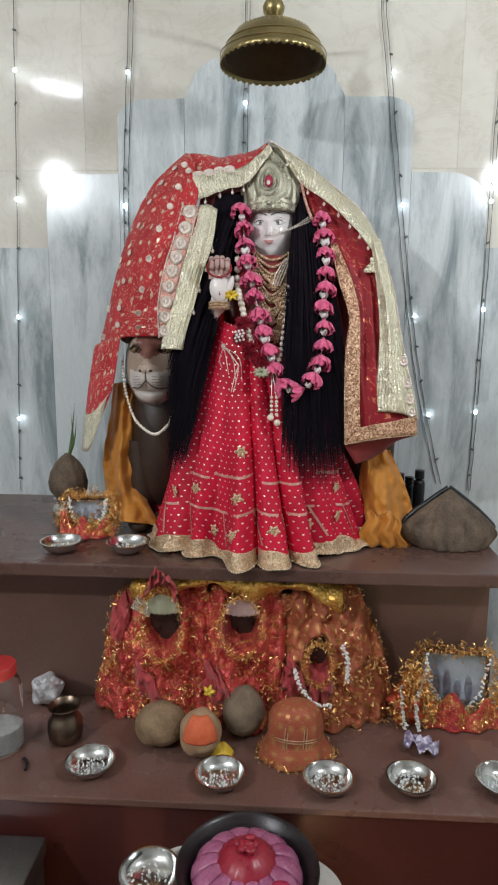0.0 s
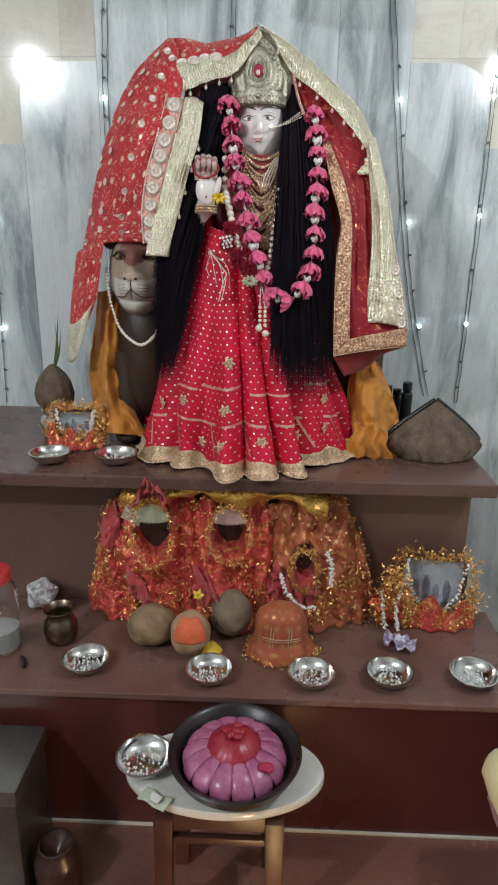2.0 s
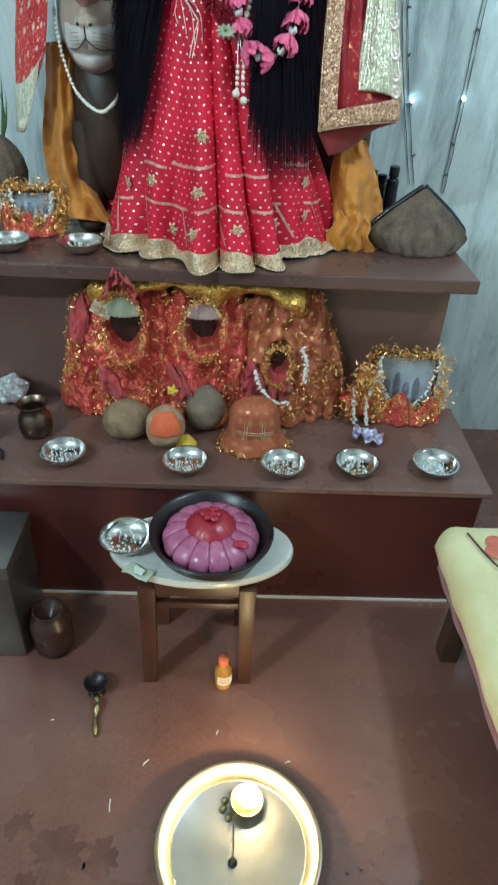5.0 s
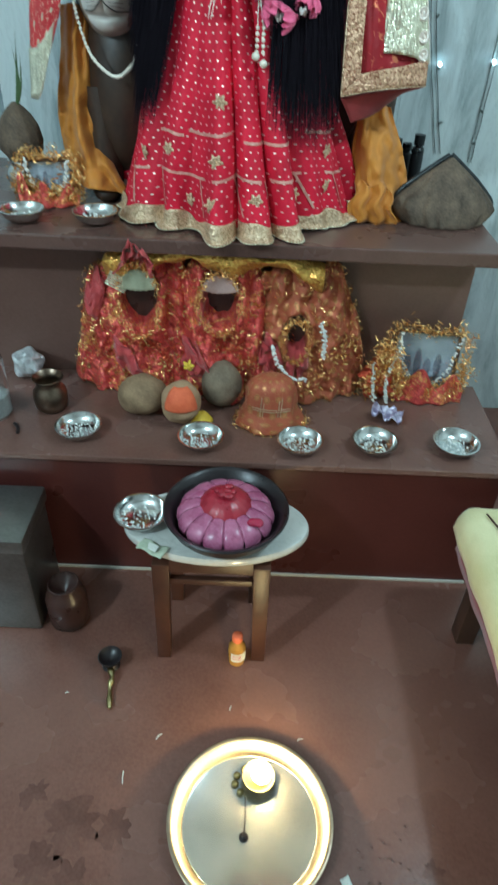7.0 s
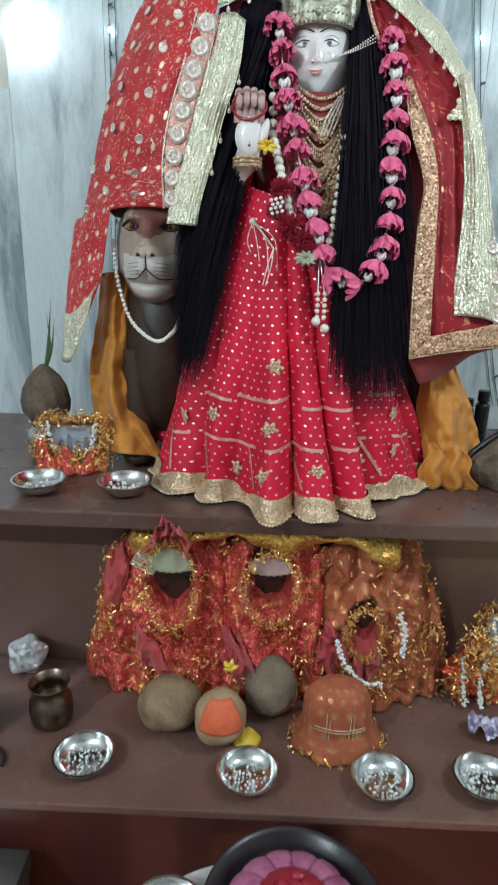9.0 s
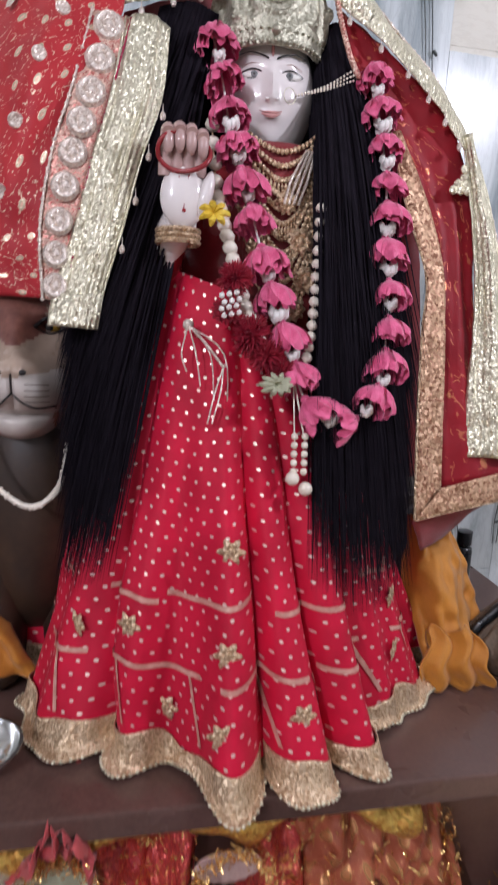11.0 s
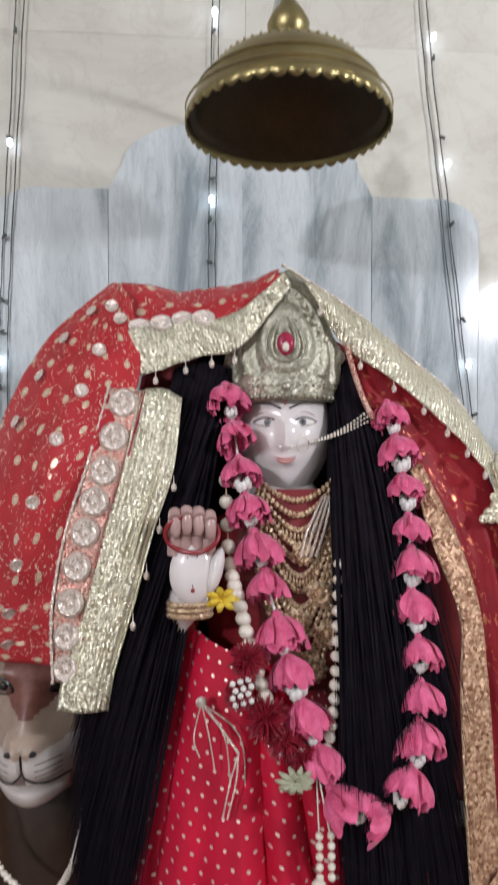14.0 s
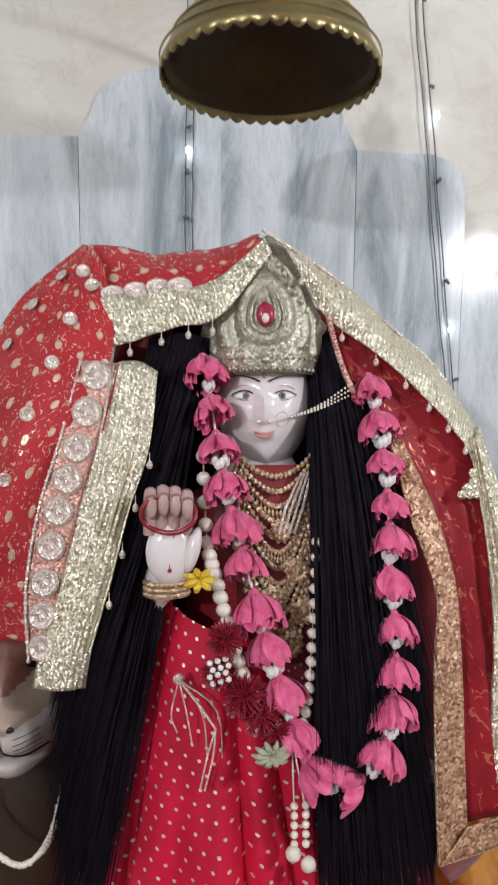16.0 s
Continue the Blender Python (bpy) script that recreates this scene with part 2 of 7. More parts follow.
M["orange"] = surface("orange_cloth", (0.42, 0.15, 0.012), (0.60, 0.24, 0.02), 0.65, 0, 18, 500, 0.25, 0.001, 0.1, 0.2)
M["hair"] = surface("black_hair", (0.007, 0.0055, 0.008), (0.014, 0.011, 0.016), 0.8, 0, 60, 800, 0.2, 0.001)
M["skin"] = surface("white_marble_statue", (0.72, 0.66, 0.64), (0.80, 0.75, 0.73), 0.14, 0, 6, 60, 0.02, 0.001, 0.03, 0, 0.3)
M["rose_skin"] = surface("rose_shaded_marble", (0.40, 0.25, 0.23), (0.54, 0.37, 0.34), 0.2, 0, 20, 60, 0.02, 0.001)
M["rim_metal"] = surface("warm_rim_metal", (0.30, 0.24, 0.165), (0.44, 0.36, 0.26), 0.32, 0.9, 18, 200, 0.1, 0.001)
M["lip"] = surface("painted_red", (0.42, 0.04, 0.06), (0.50, 0.07, 0.08), 0.3)
M["ink"] = surface("painted_black", (0.010, 0.009, 0.009), (0.022, 0.02, 0.02), 0.3)
M["lip_pale"] = surface("painted_rose_lip", (0.52, 0.24, 0.23), (0.60, 0.32, 0.30), 0.25)
M["iris"] = surface("painted_grey_eye", (0.14, 0.15, 0.15), (0.22, 0.23, 0.23), 0.2)
M["lion_red"] = surface("faded_vermilion", (0.13, 0.045, 0.035), (0.24, 0.10, 0.075), 0.35, 0, 30, 120, 0.08, 0.001)
M["rose_thread"] = surface("rose_gold_thread", (0.46, 0.17, 0.13), (0.72, 0.42, 0.34), 0.5, 0.25, 60, 500, 0.4, 0.001)
M["tarnish"] = surface("darkened_bronze", (0.050, 0.034, 0.016), (0.095, 0.066, 0.034), 0.55, 0.6, 14, 200, 0.15, 0.001)
M["henna"] = surface("painted_maroon", (0.22, 0.014, 0.02), (0.32, 0.03, 0.035), 0.25)
M["crown"] = glitter("silver_gilt_crown", (0.33, 0.32, 0.24), (0.52, 0.50, 0.39), 420, 0.65, 0.44, 0.16, 150)
M["gem"] = surface("ruby_gem", (0.25, 0.01, 0.04), (0.42, 0.03, 0.08), 0.1, 0, 40, 90, 0.05, 0.001)
M["pearl"] = surface("cream_pearl", (0.70, 0.62, 0.50), (0.84, 0.78, 0.68), 0.22, 0, 60, 200, 0.02, 0.0005)
M["pink"] = surface("pink_silk_petal", (0.56, 0.04, 0.14), (0.84, 0.16, 0.32), 0.6, 0, 60, 600, 0.25, 0.001, 0.1, 0.3)
M["white_flower"] = surface("white_flower", (0.72, 0.70, 0.66), (0.86, 0.84, 0.80), 0.6, 0, 80, 400, 0.2, 0.001)
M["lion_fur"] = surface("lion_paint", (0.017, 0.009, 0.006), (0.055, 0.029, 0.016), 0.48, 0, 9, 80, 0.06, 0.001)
M["lion_face"] = surface("lion_face_paint", (0.30, 0.22, 0.165), (0.42, 0.32, 0.25), 0.26, 0, 9, 80, 0.06, 0.001)
M["lion_white"] = surface("lion_white_paint", (0.48, 0.43, 0.39), (0.60, 0.55, 0.51), 0.22, 0, 9, 80, 0.05, 0.001)
M["amber"] = surface("amber_eye", (0.25, 0.14, 0.02), (0.36, 0.22, 0.05), 0.1)
M["coir"] = surface("coconut_shell", (0.14, 0.085, 0.045), (0.34, 0.23, 0.13), 0.85, 0, 25, 260, 0.7, 0.003)
M["husk"] = surface("brown_husk", (0.055, 0.038, 0.026), (0.17, 0.12, 0.08), 0.8, 0, 30, 240, 0.7, 0.003)
M["orange_paint"] = surface("orange_vermilion", (0.55, 0.09, 0.03), (0.70, 0.16, 0.06), 0.7, 0, 40, 200, 0.3, 0.002)
M["yellow"] = surface("yellow_petal", (0.65, 0.42, 0.02), (0.82, 0.60, 0.06), 0.6, 0, 40, 300, 0.2, 0.001)
M["leaf"] = surface("green_leaf", (0.05, 0.09, 0.03), (0.10, 0.16, 0.06), 0.5, 0, 30, 200, 0.2, 0.001)
M["tinsel"] = glitter("gold_tinsel", (0.72, 0.36, 0.10), (0.98, 0.68, 0.28), 900, 0.78, 0.24, 0.25)
M["tinsel_red"] = glitter("red_foil", (0.42, 0.03, 0.03), (0.72, 0.14, 0.06), 500, 0.7, 0.3, 0.4)
M["chunri"] = film("red_gold_film", (0.40, 0.026, 0.040), (0.72, 0.11, 0.08), (0.98, 0.55, 0.18))
M["brocade"] = printed("rust_brocade", (0.29, 0.066, 0.034), (0.42, 0.115, 0.055), (0.52, 0.26, 0.10), 0.030, 0.0075, 0.6, 70.0, 0.55)
M["foil"] = glitter("crumpled_foil", (0.60, 0.61, 0.63), (0.86, 0.87, 0.89), 120, 0.45, 0.35, 0.4)
M["wrapper"] = glitter("lilac_wrapper", (0.34, 0.28, 0.45), (0.74, 0.70, 0.82), 110, 0.5, 0.3, 0.4)
M["wood"] = surface("brown_wood", (0.036, 0.012, 0.007), (0.070, 0.025, 0.013), 0.45, 0, 8, 90, 0.2, 0.001)
M["stool_top"] = marble("stool_marble", (0.70, 0.69, 0.65), (0.50, 0.49, 0.46), (0.30, 0.29, 0.27), (6, 6, 6), 0.2, 0.4)
M["lotus_pink"] = surface("pink_lotus_paint", (0.27, 0.06, 0.14), (0.45, 0.16, 0.27), 0.28, 0, 22, 160, 0.08, 0.001)
M["lotus_red"] = surface("red_lotus_heart", (0.24, 0.010, 0.026), (0.38, 0.03, 0.05), 0.3, 0, 30, 160, 0.1, 0.001)
M["glass"] = glass("clear_glass")
M["red_plastic"] = surface("red_plastic", (0.45, 0.03, 0.03), (0.55, 0.05, 0.045), 0.35)
M["jar_sugar"] = surface("grey_sugar", (0.15, 0.15, 0.14), (0.25, 0.25, 0.235), 0.6, 0, 120, 700, 0.3, 0.001)
M["gauze"] = surface("pink_red_gauze", (0.36, 0.028, 0.040), (0.54, 0.075, 0.070), 0.6, 0, 30, 500, 0.25, 0.001, 0.1, 0.3)
M["grain"] = surface("white_sugar", (0.70, 0.70, 0.67), (0.86, 0.86, 0.83), 0.5, 0, 200, 800, 0.3, 0.001)
M["oil"] = surface("amber_oil", (0.30, 0.14, 0.02), (0.46, 0.24, 0.05), 0.15)
M["paper"] = surface("pale_paper", (0.55, 0.55, 0.50), (0.72, 0.72, 0.66), 0.7, 0, 30, 200, 0.1, 0.001)
M["note"] = surface("banknote_paper", (0.34, 0.38, 0.28), (0.52, 0.55, 0.42), 0.7, 0, 60, 300, 0.1, 0.001)
M["photo"] = surface("pale_print", (0.17, 0.19, 0.22), (0.32, 0.34, 0.38), 0.2, 0, 26, 90, 0.02, 0.001)
M["bench_cloth"] = surface("cream_bench_cloth", (0.58, 0.52, 0.26), (0.74, 0.68, 0.40), 0.75, 0, 10, 400, 0.25, 0.001, 0.1, 0.2)
M["bench_red"] = surface("red_bench_cloth", (0.17, 0.012, 0.018), (0.26, 0.022, 0.03), 0.75, 0, 14, 400, 0.25, 0.001, 0.1, 0.2)
M["wire"] = surface("grey_green_wire", (0.06, 0.07, 0.065), (0.11, 0.125, 0.115), 0.45)
M["photo_dark"] = surface("grey_print_shapes", (0.09, 0.09, 0.11), (0.16, 0.16, 0.19), 0.25, 0, 60, 200, 0.02, 0.001)
M["led"] = glow("white_led", (0.80, 0.93, 1.0), 9.0)
M["flame"] = glow("lamp_flame", (1.0, 0.72, 0.34), 22.0)
M["dark"] = surface("dark_plastic", (0.010, 0.011, 0.012), (0.022, 0.023, 0.025), 0.3)
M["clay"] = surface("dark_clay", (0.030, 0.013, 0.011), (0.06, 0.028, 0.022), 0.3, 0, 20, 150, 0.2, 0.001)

M["coir_grey"] = surface("grey_coconut_shell", (0.12, 0.085, 0.055), (0.26, 0.20, 0.135), 0.8, 0, 25, 260, 0.6, 0.003)
M["coir_pale"] = surface("pale_coconut_shell", (0.28, 0.17, 0.09), (0.48, 0.32, 0.19), 0.8, 0, 25, 260, 0.6, 0.003)
M["leaf_pale"] = surface("pale_green_cap", (0.32, 0.33, 0.22), (0.46, 0.47, 0.33), 0.6, 0, 40, 300, 0.2, 0.001)
M["pink_pale"] = surface("pale_pink_cap", (0.42, 0.26, 0.24), (0.58, 0.42, 0.38), 0.6, 0, 40, 300, 0.2, 0.001)
M["tinsel_gold"] = glitter("gold_scarf", (0.60, 0.28, 0.05), (0.90, 0.62, 0.15), 260, 0.55, 0.3, 0.45)
M["tray_metal"] = surface("bright_tray_metal", (0.38, 0.375, 0.36), (0.50, 0.49, 0.47), 0.20, 0.92, 12, 240, 0.04, 0.0005, 0.05)
M["tin_metal"] = surface("dull_tin_plate", (0.16, 0.16, 0.155), (0.26, 0.26, 0.25), 0.32, 0.9, 8, 120, 0.12, 0.001)
M["wood_dark"] = surface("dark_wood", (0.03, 0.016, 0.012), (0.06, 0.032, 0.022), 0.5, 0, 8, 90, 0.2, 0.001)
M["flower_print"] = surface("faded_red_print", (0.50, 0.12, 0.08), (0.62, 0.20, 0.13), 0.75, 0, 30, 300, 0.1, 0.001)
M["water"] = glass("water_drop")
M["stain"] = surface("damp_floor", (0.092, 0.042, 0.032), (0.155, 0.076, 0.059), 0.18, 0, 12, 160, 0.1, 0.001)

M["hair"].node_tree.nodes["Principled BSDF"].inputs["Specular IOR Level"].default_value = 0.05


# ---- builders ----
def part(name, bm, material, parent=None, label="", smooth=True, solid=0.0, place=None):
    """Links a bmesh as one mesh object, under a thing or a part if one is given."""
    me = bpy.data.meshes.new(name)
    bm.to_mesh(me)
    bm.free()
    for m in material if isinstance(material, (list, tuple)) else [material]:
        me.materials.append(M[m])
    if smooth:
        me.polygons.foreach_set("use_smooth", [True] * len(me.polygons))
        me.set_sharp_from_angle(angle=radians(50))
    ob = new(name, me)
    if place is not None:
        ob.matrix_basis = place
    if parent is not None:
        ob.parent = parent
    if solid:
        mod = ob.modifiers.new("thickness", "SOLIDIFY")
        mod.thickness, mod.offset = solid, 0.0
    return tagged(ob, label)


def repeat(name, mesh_ob, parent, place, label=""):
    """One more object on the mesh of another."""
    ob = new(name, mesh_ob.data)
    ob.parent = parent
    ob.matrix_basis = place
    return tagged(ob, label)


def thing(name, label, category, at=(0, 0, 0), turn=0.0, group="", kind=""):
    ob = new(name)
    ob.empty_display_size = 0.02
    ob.matrix_basis = pose(*at, 0, 0, turn)
    return tagged(ob, label, category, group, kind)


def box(bm, x0, x1, y0, y1, z0, z1, bevel=0.0, mat=0):
    made = bmesh.ops.create_cube(bm, size=1.0, matrix=Matrix.LocRotScale(((x0 + x1) / 2, (y0 + y1) / 2, (z0 + z1) / 2), None, (abs(x1 - x0), abs(y1 - y0), abs(z1 - z0))))
    verts = made["verts"]
    faces = {f for v in verts for f in v.link_faces}
    for f in faces:
        f.material_index = mat
    if bevel:
        edges = list({e for v in verts for e in v.link_edges})
        bmesh.ops.bevel(bm, geom=edges, offset=bevel, segments=2, profile=0.6, affect="EDGES")
    return bm


def grid(bm, nu, nv, f, closed=False, uv=None, mat=0):
    """A surface f(u, v) for u, v in 0..1; closed joins its u ends. uv(u, v) gives cloth metres."""
    layer = bm.loops.layers.uv.verify()
    cols = nu if closed else nu + 1
    vs = [[bm.verts.new(f(i / nu, j / nv)) for i in range(cols)] for j in range(nv + 1)]
    for j in range(nv):
        for i in range(nu):
            a = [(i, j), (i + 1, j), (i + 1, j + 1), (i, j + 1)]
            face = bm.faces.new([vs[q][p % cols] for p, q in a])
            face.material_index = mat
            if uv:
                for loop, (p, q) in zip(face.loops, a):
                    loop[layer].uv = uv(p / nu, q / nv)
    return bm


def lathe(bm, profile, segs=32, at=(0, 0, 0), mat=0, wave=None):
    """A turned body from (radius, height) pairs."""
    def f(u, v):
        k = min(int(round(v * (len(profile) - 1))), len(profile) - 1)
        r, z = profile[k]
        a = 2 * math.pi * u
        if wave:
            r, z = wave(a, r, z, k)
        return at[0] + r * math.cos(a), at[1] + r * math.sin(a), at[2] + z
    return grid(bm, segs, len(profile) - 1, f, True, mat=mat)


def spline(pts, n):
    """n + 1 points of a smooth curve through pts."""
    p = [Vector(q) for q in pts]
    p = [p[0] * 2 - p[1]] + p + [p[-1] * 2 - p[-2]]
    out = []
    for i in range(n + 1):
        s = i / n * (len(p) - 3)
        k = min(int(s), len(p) - 4)
        t = s - k
        a, b, c, d = p[k:k + 4]
        out.append(0.5 * ((2 * b) + (c - a) * t + (2 * a - 5 * b + 4 * c - d) * t * t + (3 * b - a - 3 * c + d) * t ** 3))
    return out


def tube(bm, pts, radius, segs=6, mat=0):
    """A round cord along pts; radius may be a function of 0..1."""
    pts = [Vector(p) for p in pts]
    rings = []
    for i, p in enumerate(pts):
        d = (pts[min(i + 1, len(pts) - 1)] - pts[max(i - 1, 0)]).normalized()
        q = d.to_track_quat("Z", "Y")
        r = radius(i / (len(pts) - 1)) if callable(radius) else radius
        rings.append([bm.verts.new(p + q @ Vector((r * math.cos(2 * math.pi * k / segs), r * math.sin(2 * math.pi * k / segs), 0))) for k in range(segs)])
    for a, b in zip(rings, rings[1:]):
        for k in range(segs):
            bm.faces.new([a[k], a[(k + 1) % segs], b[(k + 1) % segs], b[k]]).material_index = mat
    for ring in (rings[0][::-1], rings[-1]):
        bm.faces.new(ring).material_index = mat
    return bm


def ball(bm, at, radii, detail=2, rough=0.0, freq=20.0, mat=0, turn=None):
    """A rounded lump; rough displaces it along its own noise."""
    r = radii if isinstance(radii, (tuple, list)) else (radii,) * 3
    made = bmesh.ops.create_icosphere(bm, subdivisions=detail, radius=1.0)
    q = turn.to_quaternion() if turn else None
    for v in made["verts"]:
        p = Vector((v.co.x * r[0], v.co.y * r[1], v.co.z * r[2]))
        if rough:
            p += v.co.normalized() * rough * noise.noise((Vector(at) + p) * freq)
        v.co = Vector(at) + (q @ p if q else p)
    for f in {f for v in made["verts"] for f in v.link_faces}:
        f.material_index = mat
    return bm


def net_point(net, u, v):
    """A smooth sheet through a small net of control points."""
    def at(row, s):
        return spline_at(row, s)
    return spline_at([at(row, u) for row in net], v)


def spline_at(row, s):
    p = [Vector(q) for q in row]
    p = [p[0] * 2 - p[1]] + p + [p[-1] * 2 - p[-2]]
    s = min(max(s, 0.0), 1.0) * (len(p) - 3)
    k = min(int(s), len(p) - 4)
    t = s - k
    a, b, c, d = p[k:k + 4]
    return 0.5 * ((2 * b) + (c - a) * t + (2 * a - 5 * b + 4 * c - d) * t * t + (3 * b - a - 3 * c + d) * t ** 3)


def drape(name, net, material, parent, label="", nu=28, nv=36, fold=0.004, freq=(5.0, 1.2), seed=0.0, out=(0.0, -1.0, 0.15), solid=0.0016, push=0.0, crease=0.0):
    """Hanging cloth: a smooth sheet with folds that run down it and small crumples."""
    bm = bmesh.new()
    way = Vector(out).normalized()
    wide = sum((Vector(r[-1]) - Vector(r[0])).length for r in net) / len(net)
    tall = sum((Vector(net[-1][k]) - Vector(net[0][k])).length for k in (0, -1)) / 2

    def f(u, v):
        p = net_point(net, u, v)
        w = noise.noise(Vector((u * freq[0] + seed, v * freq[1], seed))) * fold
        w += noise.noise(p * 45 + Vector((seed, 0, 0))) * fold * 0.35
        w += math.cos(u * wide / 0.028 * math.pi + 2.0 * noise.noise(Vector((seed, v * 2, 1)))) * crease * v
        return p + way * (w + push)
    grid(bm, nu, nv, f, uv=lambda u, v: (u * wide, v * tall))
    return part(name, bm, material, parent, label, solid=solid)


def edging(name, line, radius, material, parent, label="", n=60, knots=True):
    """A corded or beaded edge along a line."""
    bm = bmesh.new()
    pts = spline(line, n)
    tube(bm, pts, radius, 5)
    if knots:
        for p in pts[::2]:
            ball(bm, p, radius * 1.7, 1)
    return part(name, bm, material, parent, label)


# control points of the cloths, garlands and necklaces, placed to fit the camera's view
VEIL_LEFT = [
    [(-0.175, 1.84, 1.726), (-0.165, 1.82, 1.718), (-0.154, 1.8, 1.705), (-0.142, 1.78, 1.682)],
    [(-0.268, 1.84, 1.637), (-0.219, 1.79, 1.62), (-0.178, 1.76, 1.601), (-0.131, 1.75, 1.579)],
    [(-0.337, 1.84, 1.488), (-0.273, 1.76, 1.479), (-0.222, 1.72, 1.475), (-0.176, 1.72, 1.488)],
    [(-0.388, 1.86, 1.311), (-0.319, 1.785, 1.324), (-0.259, 1.745, 1.324), (-0.21, 1.73, 1.331)],
    [(-0.419, 1.875, 1.188), (-0.346, 1.80, 1.245), (-0.265, 1.755, 1.252), (-0.201, 1.73, 1.250)],
]
VEIL_TAIL = [
    [(-0.415, 1.84, 1.235), (-0.369, 1.79, 1.244), (-0.325, 1.76, 1.253)],
    [(-0.433, 1.83, 1.096), (-0.383, 1.78, 1.117), (-0.346, 1.77, 1.134)],
    [(-0.441, 1.82, 0.962), (-0.409, 1.79, 0.992), (-0.361, 1.775, 1.095)],
]
DISC_BAND = [
    [(-0.165, 1.745, 1.569), (-0.122, 1.742, 1.563)],
    [(-0.184, 1.72, 1.481), (-0.143, 1.718, 1.474)],
    [(-0.205, 1.71, 1.406), (-0.163, 1.706, 1.399)],
    [(-0.217, 1.7, 1.324), (-0.18, 1.7, 1.317)],
    [(-0.215, 1.7, 1.246), (-0.188, 1.7, 1.244)],
]
GOLD_BAND_LEFT = [
    [(-0.129, 1.742, 1.566), (-0.102, 1.735, 1.567), (-0.079, 1.735, 1.556)],
    [(-0.144, 1.715, 1.474), (-0.115, 1.708, 1.473), (-0.088, 1.715, 1.471)],
    [(-0.164, 1.703, 1.399), (-0.135, 1.698, 1.399), (-0.109, 1.706, 1.404)],
    [(-0.182, 1.7, 1.324), (-0.155, 1.694, 1.324), (-0.128, 1.7, 1.331)],
    [(-0.204, 1.7, 1.252), (-0.174, 1.692, 1.251), (-0.15, 1.698, 1.253)],
    [(-0.21, 1.7, 1.217), (-0.182, 1.692, 1.216), (-0.156, 1.7, 1.215)],
]
VEIL_TOP = [
    [(-0.175, 1.84, 1.726), (-0.094, 1.84, 1.72), (-0.025, 1.82, 1.715), (0.042, 1.77, 1.725)],
    [(-0.159, 1.8, 1.679), (-0.085, 1.79, 1.684), (-0.021, 1.77, 1.684), (0.037, 1.755, 1.714)],
    [(-0.149, 1.775, 1.641), (-0.08, 1.77, 1.653), (-0.017, 1.755, 1.66), (0.043, 1.748, 1.707)],
]
BAND_TOP = [
    [(-0.148, 1.774, 1.644), (-0.08, 1.769, 1.655), (-0.017, 1.754, 1.662), (0.043, 1.744, 1.711)],
    [(-0.139, 1.766, 1.613), (-0.072, 1.758, 1.629), (-0.012, 1.746, 1.641), (0.048, 1.74, 1.703)],
    [(-0.13, 1.76, 1.585), (-0.061, 1.752, 1.608), (-0.008, 1.744, 1.621), (0.052, 1.742, 1.695)],
]
BAND_TOP_RIGHT = [
    [(0.043, 1.745, 1.719), (0.129, 1.775, 1.678), (0.216, 1.79, 1.614), (0.273, 1.79, 1.564), (0.314, 1.775, 1.492)],
    [(0.06, 1.738, 1.707), (0.125, 1.752, 1.648), (0.208, 1.755, 1.585), (0.265, 1.755, 1.535), (0.303, 1.75, 1.476)],
    [(0.076, 1.742, 1.687), (0.122, 1.756, 1.623), (0.2, 1.745, 1.563), (0.256, 1.74, 1.508), (0.295, 1.74, 1.461)],
]
BAND_OUT = [
    [(0.292, 1.745, 1.48), (0.301, 1.74, 1.482), (0.317, 1.775, 1.492)],
    [(0.308, 1.735, 1.369), (0.327, 1.728, 1.369), (0.349, 1.75, 1.372)],
    [(0.316, 1.73, 1.259), (0.343, 1.72, 1.256), (0.373, 1.735, 1.238)],
    [(0.312, 1.725, 1.146), (0.351, 1.71, 1.144), (0.4, 1.73, 1.125)],
    [(0.307, 1.722, 1.071), (0.354, 1.71, 1.071), (0.415, 1.735, 1.058)],
]
VEIL_RIGHT = [
    [(0.125, 1.765, 1.621), (0.161, 1.765, 1.601), (0.2, 1.755, 1.57)],
    [(0.163, 1.765, 1.527), (0.216, 1.76, 1.517), (0.279, 1.755, 1.499)],
    [(0.221, 1.75, 1.424), (0.268, 1.75, 1.417), (0.315, 1.75, 1.397)],
    [(0.252, 1.735, 1.314), (0.289, 1.735, 1.293), (0.325, 1.74, 1.258)],
    [(0.258, 1.725, 1.202), (0.293, 1.725, 1.174), (0.355, 1.73, 1.132)],
    [(0.266, 1.71, 1.025), (0.321, 1.71, 1.036), (0.41, 1.735, 1.048)],
]
BAND_IN = [
    [(0.196, 1.75, 1.478), (0.21, 1.748, 1.478)],
    [(0.219, 1.735, 1.382), (0.246, 1.738, 1.396)],
    [(0.243, 1.72, 1.3), (0.266, 1.722, 1.314)],
    [(0.235, 1.705, 1.224), (0.269, 1.71, 1.231)],
    [(0.234, 1.7, 1.119), (0.27, 1.702, 1.119)],
    [(0.237, 1.695, 0.993), (0.273, 1.7, 1.031)],
]
BAND_LOW = [
    [(0.237, 1.694, 0.994), (0.272, 1.697, 1.034)],
    [(0.299, 1.698, 1.006), (0.305, 1.698, 1.042)],
    [(0.357, 1.71, 1.013), (0.358, 1.71, 1.051)],
    [(0.415, 1.733, 1.017), (0.413, 1.733, 1.063)],
]
